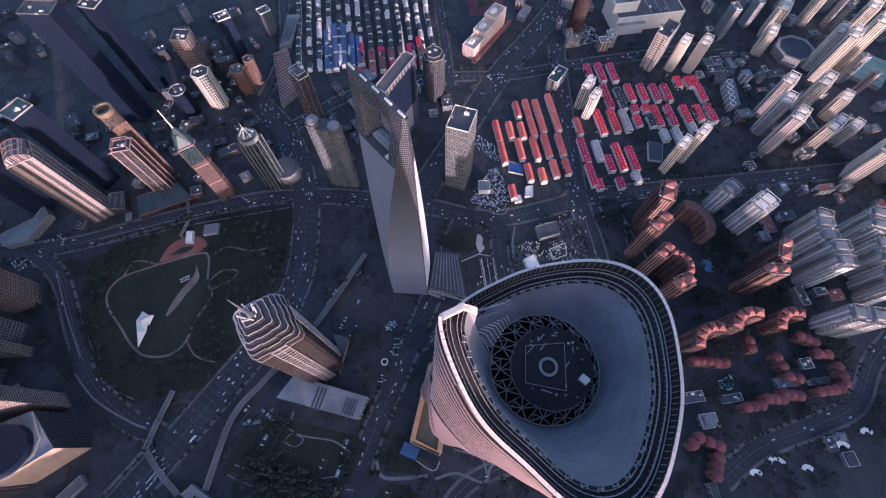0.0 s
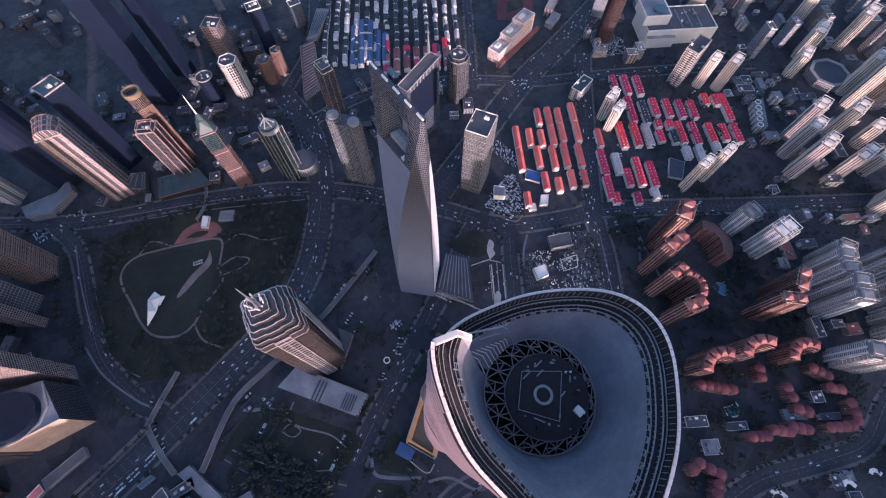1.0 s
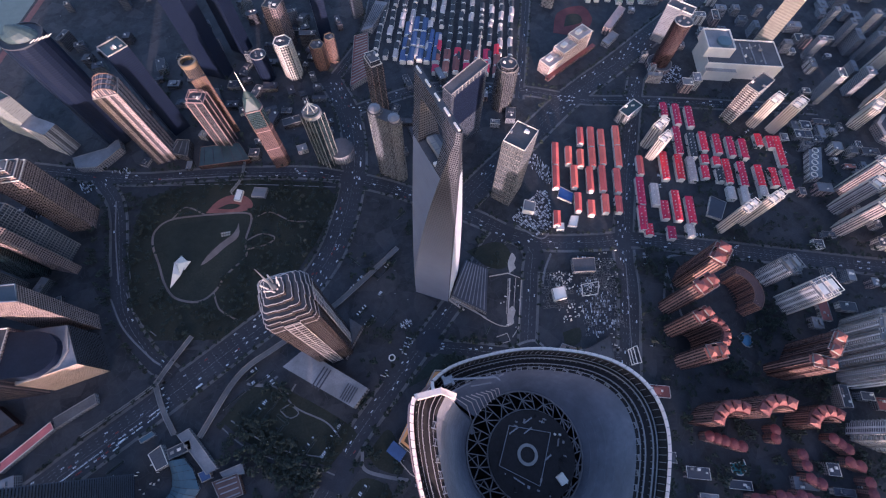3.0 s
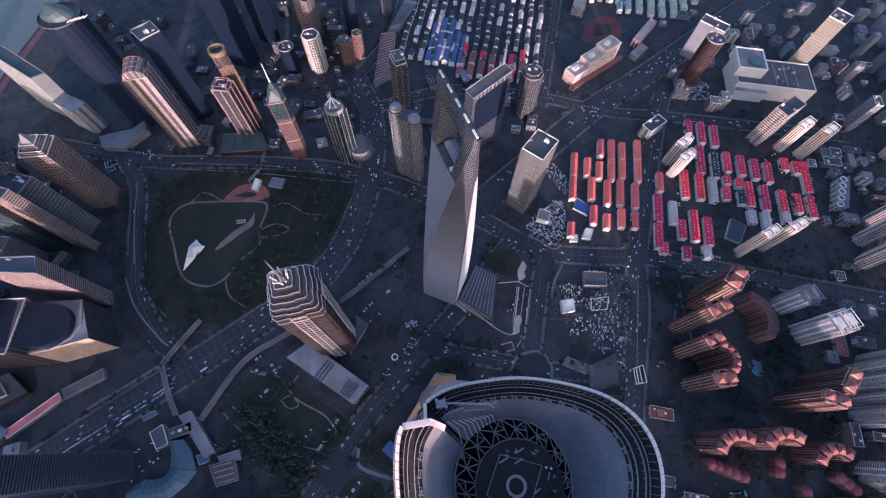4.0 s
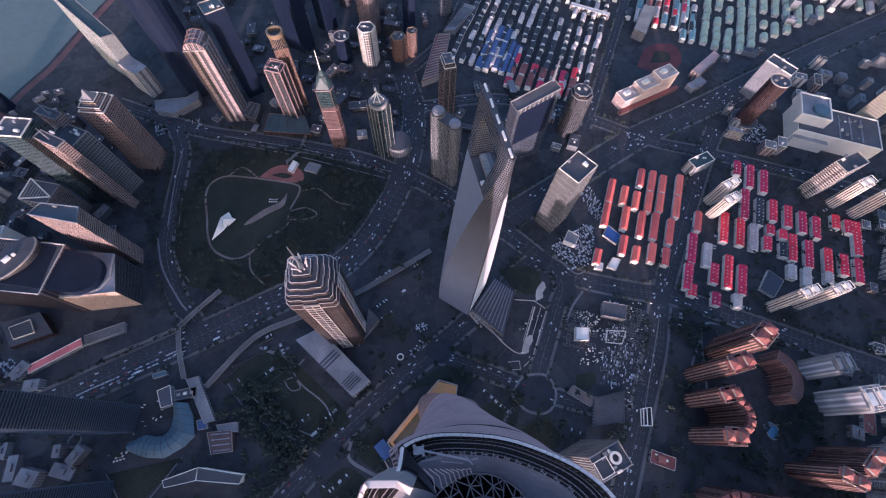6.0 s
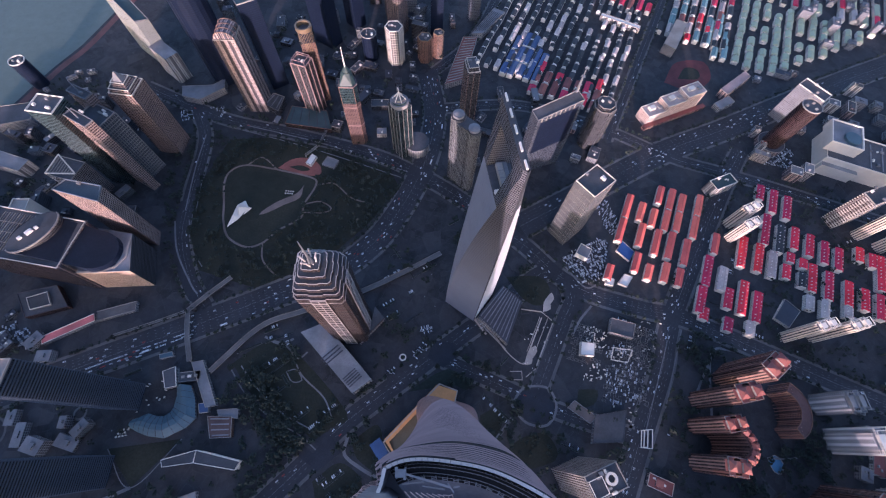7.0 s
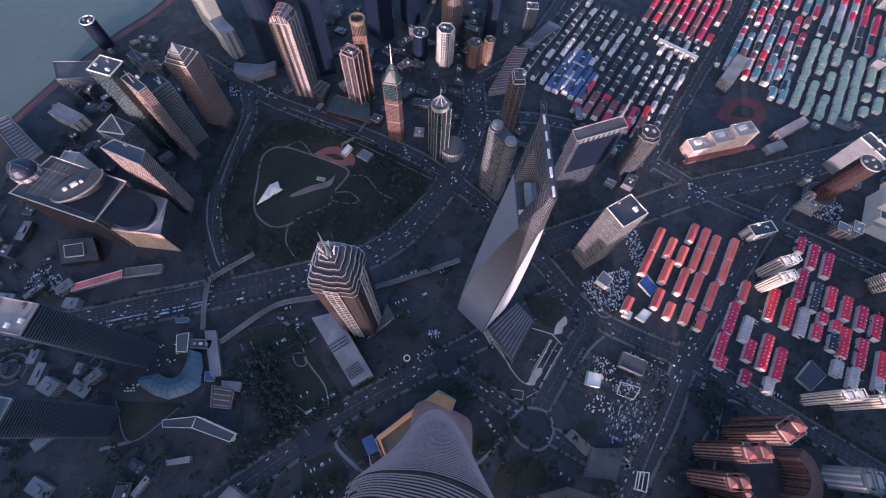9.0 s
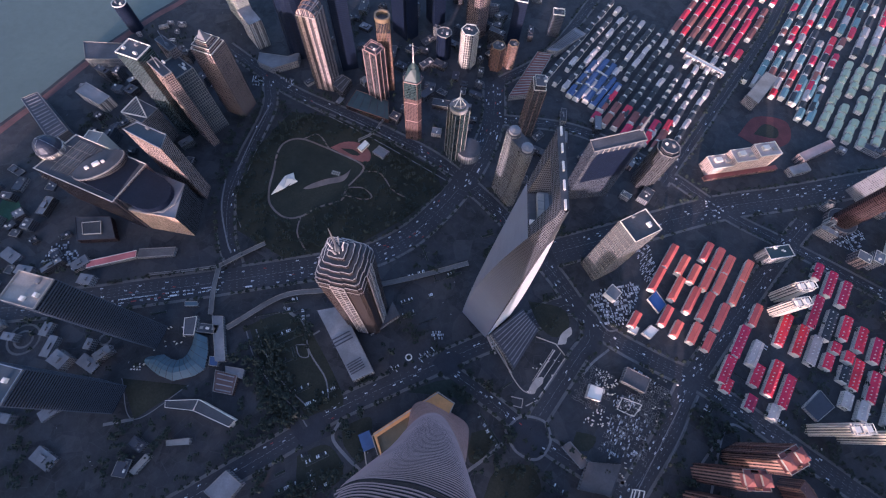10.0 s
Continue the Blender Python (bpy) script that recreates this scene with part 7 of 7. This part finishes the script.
# red-roofed garden houses
MAROONTILE = surface("maroon_roof_tile", (0.19, 0.048, 0.052), 0.75, small=0.8, amount=0.3, vary=0.2)
for x, y, w, a in ((414, -112, 34, -30), (440, -128, 26, -30), (507, -128, 26, 60), (596, -165, 34, -55), (600, -195, 30, -35), (530, -170, 30, 80), (528, -200, 30, -40), (505, -218, 34, -35), (439, -203, 34, -20), (476, -210, 34, -30), (560, -240, 36, -20), (605, -228, 30, 70), (590, -246, 28, 10), (325, -199, 30, 10), (330, -240, 40, 40), (345, -215, 30, -50)):
    t = thing("garden_house", x, y, "mid-rise garden house with round maroon roofs", "house", "red garden houses")
    OCC.append((x, y, 20))
    c2, s2 = math.cos(radians(a)), math.sin(radians(a))
    Soup().prism(rect(x, y, w, 11, a), 0, 19, 0, 1).ob("wall", [F_BRICK, MAROONTILE], t)
    nt_ = 3 if w > 31 else 2
    for k in range(nt_):
        q = (k - (nt_ - 1) / 2) * w / nt_
        cx, cy = x + q * c2 - 1.6 * s2, y + q * s2 + 1.6 * c2
        tu = Soup().prism(ngon(cx, cy, 7.6, 12, a), 0, 20).ob("turret", F_BRICK, t)
        Soup().prism(ngon(cx, cy, 8.4, 12, a), 20, 23.2, 0, None, ngon(cx, cy, 5.4, 12, a)).prism(ngon(cx, cy, 5.4, 12, a), 23.2, 24.8, 0, None, ngon(cx, cy, 1.6, 12, a)).ob("roof", MAROONTILE, tu)
    Soup().prism(rect(x, y, w * 0.9, 9, a), 19, 22.5, 0, None, rect(x, y, w * 0.8, 1.2, a)).ob("ridge_roof", MAROONTILE, t)
pl_ = thing("pool", 434, -158, "turquoise garden pool with a pale edge", "pool")
pp = [(p.x, p.y) for p in curve([(428, -150), (439, -153), (449, -151), (446, -164), (436, -168), (425, -161), (428, -150)], 4)[:-1]]
Soup().prism(pp, 0, 0.4).ob("water", surface("pool_water", (0.06, 0.27, 0.30), 0.2, amount=0.15), pl_)
swept([(*p, 0) for p in grown(pp, 0.8)], 1.4, 0.7, True).ob("edge", WHITE, pl_)
p2 = [(p.x, p.y) for p in curve([(545, 20), (556, 28), (566, 18), (560, 4), (550, 6), (545, 20)], 4)[:-1]]
pl2 = thing("pool", 556, 16, "blue courtyard pool between the flats", "pool")
Soup().prism(p2, 0, 0.4).ob("water", surface("courtyard_pool", (0.07, 0.2, 0.32), 0.15, amount=0.15), pl2)
swept([(*p, 0) for p in grown(p2, 0.8)], 1.2, 0.7, True).ob("edge", CONC, pl2)
for x, y, r in ((376, -284, 9), (414, -290, 13), (450, -314, 8), (522, -318, 10), (571, -321, 9)):
    t = thing("white_canopy", x, y, "white curved canopy on slim posts", "canopy")
    ln = [(x + r * math.cos(q), y + r * 1.4 * math.sin(q), 7) for q in (0.2, 0.7, 1.2, 1.7, 2.2)]
    swept(ln, 6, 0.6).ob("sheet", WHITE, t)
    for p in ln[::2]:
        Soup().prism(ngon(p[0], p[1], 0.3, 8), 0, 7).ob("post", STEEL, t)

# ---- trees ----


def clump(s, cx, cy, cz, r, rnd):
    """A small uneven tuft of leaves."""
    top = (cx + rnd.uniform(-0.2, 0.2) * r, cy + rnd.uniform(-0.2, 0.2) * r, cz + r * rnd.uniform(0.7, 1.0))
    bot = (cx, cy, cz - r * 0.6)
    n = 5
    ringp = []
    for k in range(n):
        a, q = 2 * math.pi * k / n + rnd.uniform(-0.3, 0.3), r * rnd.uniform(0.7, 1.25)
        ringp.append((cx + q * math.cos(a), cy + q * math.sin(a), cz + rnd.uniform(-0.35, 0.35) * r))
    for k in range(n):
        s.face([ringp[k], ringp[(k + 1) % n], top])
        s.face([ringp[(k + 1) % n], ringp[k], bot])


def tree(x, y, h, rnd, n=26):
    t = thing("tree", x, y, "dark green broadleaf tree", "tree", "city trees")
    s = Soup()
    s.prism(ngon(x, y, 0.35, 7), 0, h * 0.5, 0, None, ngon(x + 0.2, y, 0.18, 7))
    for k in range(4):
        a = rnd.uniform(0, 6.28)
        s.beam((x, y, h * 0.35), (x + h * 0.25 * math.cos(a), y + h * 0.25 * math.sin(a), h * 0.65), 0.2)
    s.ob("trunk", BARK, t)
    s = Soup()
    for k in range(n):
        a, q = rnd.uniform(0, 6.28), h * 0.36 * rnd.random() ** 0.5
        clump(s, x + q * math.cos(a), y + q * math.sin(a), h * (0.52 + 0.4 * rnd.random() * (1 - (q / (h * 0.4)) ** 2)), h * rnd.uniform(0.08, 0.15), rnd)
    s.ob("crown", LEAF, t)
    return t


rt = random.Random(12)
protos = [tree(-300 + 9 * k, 570, 9.0 + k, rt) for k in range(4)]
n_tree, wood = 4, Soup()
spots = []


def inside(x, y, poly):
    r = False
    for k in range(len(poly)):
        (x0, y0), (x1, y1) = poly[k], poly[k - 1]
        if (y0 > y) != (y1 > y) and x < (x1 - x0) * (y - y0) / (y1 - y0) + x0:
            r = not r
    return r


LOOPP = [(p.x, p.y) for p in loop]
for _ in range(1100):
    x, y = rt.uniform(-500, -90), rt.uniform(235, 575)
    if inside(x, y, PARK) and not inside(x, y, LOOPP) and not on_road(x, y, 2) and not (-350 < x < -225 and 485 < y < 540):
        spots.append((x, y))
for _ in range(50):
    x, y = rt.uniform(-340, -130), rt.uniform(-40, 140)
    if not on_road(x, y, 3) and not taken(x, y, 3):
        spots.append((x, y))
for ln, w in LINES[:13]:
    for k in range(1, len(ln) - 1):
        d = (ln[k + 1] - ln[k - 1]).normalized()
        for sd in (-1, 1):
            p = ln[k] + Vector((-d.y, d.x)) * sd * (w / 2 + 4) + d * rt.uniform(-4, 4)
            if not on_road(p.x, p.y, 2.5) and rt.random() < 0.75:
                spots.append((p.x, p.y))
for x0, x1, y0, y1, c in ((380, 640, -280, 120, 420), (120, 200, 250, 310, 30), (440, 560, 160, 240, 60), (-470, -180, -330, 50, 180), (560, 1000, -200, 260, 260), (180, 420, -260, -60, 120), (690, 1010, 250, 560, 220), (640, 1000, -160, 240, 160), (-900, -600, 250, 700, 160), (-560, -440, 240, 560, 60), (60, 230, -60, 60, 40)):
    for _ in range(c):
        x, y = rt.uniform(x0, x1), rt.uniform(y0, y1)
        if not on_road(x, y, 3) and not taken(x, y, 2):
            spots.append((x, y))
for k, (x, y) in enumerate(spots):
    sc = rt.uniform(0.75, 1.3)
    if n_tree < 290 and k % 4 == 0:
        n_tree += 1
        o = copy_thing(protos[k // 4 % 4], Matrix.Translation((x, y, 0)) @ Matrix.Rotation(rt.uniform(0, 6.28), 4, "Z"))
    else:
        wood.prism(ngon(x, y, 0.3, 4), 0, 5 * sc)
        for _ in range(7):
            a, q = rt.uniform(0, 6.28), 3.4 * sc * rt.random() ** 0.5
            clump(wood, x + q * math.cos(a), y + q * math.sin(a), rt.uniform(5, 9) * sc, rt.uniform(1.3, 2.3) * sc, rt)
# close stands of trees, where a slow random field says so
MASS = ((380, 660, -330, 200, 900), (-345, -150, -40, 140, 260), (-900, -500, -260, 100, 420), (-560, -440, 240, 600, 160), (-470, -120, -330, -20, 420), (120, 330, -260, 40, 300), (20, 150, 20, 140, 110), (20, 190, 290, 470, 170), (-900, -600, 250, 700, 380), (600, 1050, -260, 560, 700), (-480, -20, 590, 900, 300), (410, 470, 60, 240, 90), (-60, 130, -160, -60, 140), (-100, 60, 160, 340, 120), (-270, -60, -190, 30, 320), (-130, -20, 30, 150, 70), (-330, -150, -30, 130, 160))
for x0, x1, y0, y1, c in MASS:
    for _ in range(c):
        x, y = rt.uniform(x0, x1), rt.uniform(y0, y1)
        fld = math.sin(x * 0.043 + 1.3 * math.sin(y * 0.031)) + math.sin(y * 0.051 + 1.7 * math.sin(x * 0.027)) + rt.uniform(-0.5, 0.5)
        if fld < 0.1 or on_road(x, y, 3) or taken(x, y, 1):
            continue
        sc = rt.uniform(0.9, 1.6)
        wood.prism(ngon(x, y, 0.3, 4), 0, 5 * sc)
        for _k in range(6):
            a, q = rt.uniform(0, 6.28), 4.2 * sc * rt.random() ** 0.5
            clump(wood, x + q * math.cos(a), y + q * math.sin(a), rt.uniform(4, 8) * sc, rt.uniform(1.4, 2.6) * sc, rt)
tagged(wood.ob("woodland", LEAF), "dense dark green street and park trees", "trees", kind="stuff")

# ---- cars ----
CARW = [surface("car_paint_" + nme, col, 0.3, small=3.0, amount=0.1) for nme, col in (("white", (0.8, 0.8, 0.8)), ("silver", (0.5, 0.51, 0.53)), ("black", (0.03, 0.03, 0.035)), ("red", (0.4, 0.05, 0.04)))]
CARGLASS = surface("car_glass", (0.02, 0.022, 0.028), 0.1)
TYRE = surface("tyre", (0.02, 0.02, 0.02), 0.85)


def car(paint, label, bus=False):
    t = thing("bus" if bus else "car", 0, 0, label, "bus" if bus else "car", "vehicles on the roads")
    L, W, H = (11.5, 2.6, 3.1) if bus else (4.6, 1.85, 0.85)
    s = Soup()
    s.prism(rect(0, 0, L, W), 0.35, 0.35 + H * (1 if not bus else 0.9), 0, None, rect(0, 0, L - 0.3, W - 0.2))
    if bus:
        s.box(0, 0, L * 0.3, W * 0.5, 0.35 + H * 0.9, 0.6 + H * 0.9)
    s.ob("body", paint, t)
    if not bus:
        s = Soup()
        s.prism(rect(-0.25, 0, 2.6, W - 0.15), 1.2, 1.62, 0, None, rect(-0.3, 0, 1.7, W - 0.4))
        s.ob("cabin_window", CARGLASS, t)
        Soup().prism(rect(-0.3, 0, 1.7, W - 0.42), 1.62, 1.68).ob("roof", paint, t)
    else:
        Soup().box(0, 0, L + 0.04, W + 0.04, 1.5, 2.3).ob("window_band", CARGLASS, t)
    for x in (-0.31, 0.31):
        for y in (-1, 1):
            s = Soup()
            q = [(x * L + 0.33 * math.cos(a * math.pi / 4), 0.33 + 0.33 * math.sin(a * math.pi / 4)) for a in range(8)]
            f0, f1 = [(a, y * W / 2 - 0.12, b) for a, b in q], [(a, y * W / 2 + 0.12, b) for a, b in q]
            s.face(f0)
            s.face(f1[::-1])
            for k in range(8):
                s.face([f0[k], f1[k], f1[(k + 1) % 8], f0[(k + 1) % 8]])
            s.ob("wheel", TYRE, t)
    return t


CARS = [car(m_, "%s saloon car on the asphalt" % n_) for m_, n_ in zip(CARW, ("white", "silver", "black", "red"))]
CARS.append(car(CARW[0], "white city bus on the road", True))
rc = random.Random(21)
used, n_car = set(), 0
traffic = Soup()


def put_car(x, y, ang, z=0.28):
    global n_car
    q = rc.random()
    k = 0 if q < 0.55 else 1 if q < 0.75 else 2 if q < 0.88 else 3 if q < 0.97 else 4
    m = Matrix.Translation((x, y, z)) @ Matrix.Rotation(radians(ang), 4, "Z")
    n_car += 1
    if n_car > 296:
        i_ = min(k, 2) if k < 3 else 0
        traffic.prism(rect(x, y, 4.6, 1.85, ang), z + 0.35, z + 1.15, i_, None, rect(x, y, 4.3, 1.7, ang))
        traffic.prism(rect(x, y, 2.5, 1.7, ang), z + 1.15, z + 1.65, 3, i_, rect(x, y, 1.8, 1.4, ang))
        return
    if k not in used:
        used.add(k)
        CARS[k].matrix_basis = m
        return
    copy_thing(CARS[k], m)


# queue on the avenue
ln = LINES[0][0]
run = 0.0
for j in range(len(ln) - 1):
    d = ln[j + 1] - ln[j]
    s_ = Vector((-d.y, d.x)).normalized()
    if -585 < ln[j].x < -425:
        for off in (-8.0, -14.5):
            for q in (0.25, 0.75):
                if rc.random() < 0.88:
                    p = ln[j].lerp(ln[j + 1], q + rc.uniform(-0.1, 0.1)) + s_ * off
                    put_car(p.x, p.y, math.degrees(math.atan2(d.y, d.x)))
for k in (4, 5, 11, 0, 1, 2, 3, 6, 7, 8, 9, 10, 12, 13):
    rname, pts, w, lanes = ROADS[k]
    ln = LINES[k][0]
    dens = (0.45, 0.28, 0.25, 0.12, 0.32, 0.3, 0.3, 0.28, 0.35, 0.2, 0.2, 0.18, 0.3, 0.2)[k]
    for j in range(len(ln) - 1):
        d = ln[j + 1] - ln[j]
        s_ = Vector((-d.y, d.x)).normalized()
        for q in range(lanes):
            if rc.random() < dens * 0.42:
                off = ((q + 0.5) / lanes - 0.5) * (w - 4)
                p = ln[j].lerp(ln[j + 1], rc.random()) + s_ * off
                if -750 < p.x < 900 and p.y < 900:
                    put_car(p.x, p.y, math.degrees(math.atan2(d.y, d.x)) + (180 if q < lanes / 2 else 0))
tagged(traffic.ob("traffic", CARW[:3] + [CARGLASS]), "more white and dark cars on the far roads", "cars", kind="stuff")
lot = Soup()
LOTP = [(228, 345), (308, 395), (326, 386), (303, 305), (272, 292)]
SITEP = [(286, 84), (296, 132), (300, 150), (366, 160), (362, 90)]


def fill_lot(poly, ang, p_full, row=6.6):
    """Rows of parked cars all over a plot."""
    xs, ys = [p[0] for p in poly], [p[1] for p in poly]
    cx, cy = (min(xs) + max(xs)) / 2, (min(ys) + max(ys)) / 2
    R = max(max(xs) - min(xs), max(ys) - min(ys)) * 0.75
    c2, s2 = math.cos(radians(ang)), math.sin(radians(ang))
    ly, r_ = -R, 0
    while ly < R:
        lx = -R
        while lx < R:
            x, y = cx + lx * c2 - ly * s2, cy + lx * s2 + ly * c2
            if rc.random() < p_full and inside(x, y, poly) and not on_road(x, y, 0) and not taken(x, y, 0):
                i_ = rc.choice((0, 1, 1, 2, 2))
                lot.prism(rect(x, y, 1.7, 4.0, ang), 0.35, 1.1, i_, None, rect(x, y, 1.55, 3.7, ang))
                lot.prism(rect(x, y, 1.5, 2.2, ang), 1.1, 1.55, 3, i_, rect(x, y, 1.3, 1.6, ang))
            lx += 2.5
        ly += 5.7 if r_ % 2 else 4.6
        r_ += 1


fill_lot(LOTP, 28, 0.93)
fill_lot([(-36, 150), (-14, 164), (-8, 140), (-30, 128)], 60, 0.6)
fill_lot([(-82, 112), (-64, 120), (-58, 106), (-74, 98)], 60, 0.6)
fill_lot([(-30, 190), (10, 205), (14, 190), (-24, 176)], 20, 0.5)
fill_lot([(305, 466), (328, 399), (353, 420), (331, 488)], -30, 0.8)
fill_lot(SITEP, -14, 0.4)
frames = Soup()
rf2 = random.Random(44)
for _ in range(130):
    x, y = rf2.uniform(284, 368), rf2.uniform(84, 162)
    if not inside(x, y, SITEP) or taken(x, y, 0):
        continue
    q = rect(x, y, rf2.uniform(3, 8), rf2.uniform(2.5, 5), -14 + rf2.choice((0, 90)))
    for k in range(4):
        if rf2.random() < 0.8:
            frames.beam((*q[k], 1.2), (*q[(k + 1) % 4], 1.2), 0.28, 0.28)
            frames.box(q[k][0], q[k][1], 0.4, 0.4, 0, 1.2, -14)
for x0, y0, nx, ny in ((234, 156, 9, 13), (314, 166, 14, 13)):     # rows of small framed pits
    for i in range(nx):
        for j in range(ny):
            x, y = x0 + 6.2 * i + 1.3 * j + rf2.uniform(-0.6, 0.6), y0 + 5.2 * j - 1.5 * i + rf2.uniform(-0.6, 0.6)
            if on_road(x, y, 1) or taken(x, y, 0) or rf2.random() < 0.3:
                continue
            q = rect(x, y, rf2.uniform(3.6, 5.4), rf2.uniform(3.0, 4.4), -14)
            for k in range(4):
                frames.beam((*q[k], 0.7), (*q[(k + 1) % 4], 0.7), 0.3, 0.5)
                frames.box(q[k][0], q[k][1], 0.35, 0.35, 0, 0.7, -14)
tagged(frames.ob("site_frames", CONC), "white open steel frames crowded on the yard", "steel frames", kind="stuff")
fill_lot([(-590, 600), (-500, 632), (-508, 655), (-598, 625)], 20, 0.7)
fill_lot([(-740, 150), (-690, 130), (-660, 100), (-740, 90)], 30, 0.6)
fill_lot([(660, 610), (740, 600), (760, 650), (690, 680)], 40, 0.6)
fill_lot([(300, 180), (330, 190), (340, 170), (300, 160)], -14, 0.6)
# kerb islands with planting and short rows of cars in the yards between the buildings
rg = random.Random(31)
kerbs, beds = Soup(), Soup()
for x0, x1, y0, y1, ang, n_ in ((-90, 55, 170, 335, 38, 26), (-330, -180, 128, 215, 28, 10), (55, 135, 15, 145, 50, 14), (-70, 75, -150, -60, 20, 12), (215, 310, -70, 60, -20, 12), (-255, -110, -170, -40, 42, 14), (-330, -150, -10, 110, 42, 16), (20, 180, 300, 470, 35, 14), (440, 700, 180, 380, -20, 26), (-700, -480, 40, 130, 28, 12), (-900, -640, 440, 660, 10, 20), (690, 1000, 250, 540, 24, 30), (330, 430, 30, 260, 70, 10)):
    for _ in range(n_):
        x, y = rg.uniform(x0, x1), rg.uniform(y0, y1)
        L, a = rg.uniform(12, 44), ang + rg.choice((0, 0, 90))
        d = Vector((math.cos(radians(a)), math.sin(radians(a))))
        if any(on_road(x + d.x * q * L, y + d.y * q * L, 4) or taken(x + d.x * q * L, y + d.y * q * L, 3) for q in (-0.5, -0.25, 0, 0.25, 0.5)):
            continue
        w = rg.uniform(1.2, 4.5)
        kerbs.box(x, y, L, w, 0, 0.75, a)
        beds.prism(rect(x, y, L - 0.8, w - 0.7, a), 0.75, rg.uniform(1.1, 2.2), 0, None, rect(x, y, L - 1.6, max(0.2, w - 1.1), a))
        if rg.random() < 0.55:
            s0 = Vector((-d.y, d.x)) * (w / 2 + 3.2)
            q = -L / 2 + 1.5
            while q < L / 2 - 1:
                if rg.random() < 0.6:
                    p = Vector((x, y)) + d * q + s0
                    i_ = rg.choice((0, 0, 1, 2, 2))
                    lot.prism(rect(p.x, p.y, 1.9, 4.5, a), 0.35, 1.1, i_, None, rect(p.x, p.y, 1.7, 4.2, a))
                    lot.prism(rect(p.x, p.y, 1.6, 2.4, a), 1.1, 1.6, 3, i_, rect(p.x, p.y, 1.4, 1.9, a))
                q += 2.8
tagged(kerbs.ob("kerb_islands", PAVING), "pale kerbed islands between the yards", "kerb", kind="stuff")
tagged(beds.ob("hedges", LEAF), "clipped dark hedges on the kerb islands", "hedge", kind="stuff")
tagged(lot.ob("parked_cars", CARW[:3] + [CARGLASS]), "crowded rows of parked white and dark cars", "cars", kind="stuff")

# building site: cabins, frames, stacks
rk = random.Random(8)
clut = Soup()
for x0, x1, y0, y1, cnt in ((262, 302, 175, 214, 60), (256, 300, 120, 150, 30), (306, 345, 156, 180, 24), (340, 410, 160, 240, 20), (158, 200, 130, 215, 16), (-480, -380, -20, 70, 40), (300, 345, 40, 84, 16)):
    for _ in range(cnt):
        x, y = rk.uniform(x0, x1), rk.uniform(y0, y1)
        if on_road(x, y, 1) or taken(x, y, 0):
            continue
        a = rk.choice((-10, 80)) + rk.uniform(-5, 5)
        w, d = rk.uniform(1.2, 4), rk.uniform(0.7, 1.5)
        clut.box(x, y, w, d, 0, rk.uniform(1.0, 3.0), a)
        clut.box(x, y, w * 0.7, d * 0.6, 1.0, 3.2, a)
tagged(clut.ob("site_clutter", WHITE), "white site cabins, crates and stacked panels", "clutter", kind="stuff")


def open_frame(pts, h, label):
    t = thing("steel_gantry", pts[0][0], pts[0][1], label, "gantry")
    for k in range(len(pts)):
        a, b = pts[k], pts[(k + 1) % len(pts)]
        Soup().beam((*a, h), (*b, h), 1.2, 1.2).ob("beam", WHITE, t)
        Soup().prism(ngon(*a, 0.6, 8), 0, h - 0.6).ob("post", CONC, t)


open_frame([(344, 49), (362, 52), (358, 24), (340, 24)], 6, "white open steel frame beside the road")
open_frame([(349, 50), (355, 51), (351, 25), (345, 25)], 5, "narrow white open steel frame")
open_frame([(312, 179), (345, 177), (334, 155), (306, 158)], 5, "white steel frame round a pit")
# white fountain jets and deck squares
fo = thing("fountain", -316, 441, "white floating fountain heads on the pond", "fountain")
for k in range(8):
    Soup().prism(ngon(-322 + 4.6 * (k % 4), 438 + 5.4 * (k // 4), 1.3, 8), 0.5, 1.6).ob("jet_head", WHITE, fo)
# round tank and frames on the grey slab tower
rt_ = thing("roof_tank", 232, -16, "ring-shaped white tank on the grey slab tower", "tank", z=146)
swept([(232 + 6 * math.cos(k * 0.314), -16 + 6 * math.sin(k * 0.314), 148.2) for k in range(20)], 3.0, 3.0, True).ob("ring", CREAMWALL, rt_)
for q in rect(232, -16, 7, 7, 26):
    Soup().prism(ngon(*q, 0.4, 6), 146, 148.4).ob("leg", STEEL, rt_)
open_f = thing("roof_frame", 216, -27, "white steel frame on the slab tower roof", "frame", z=146)
rp = rect(216, -27, 18, 20, 26)
for k in range(4):
    Soup().beam((*rp[k], 150), (*rp[(k + 1) % 4], 150), 0.8, 0.8).ob("beam", WHITE, open_f)
    Soup().prism(ngon(*rp[k], 0.4, 6), 146, 149.6).ob("post", WHITE, open_f)
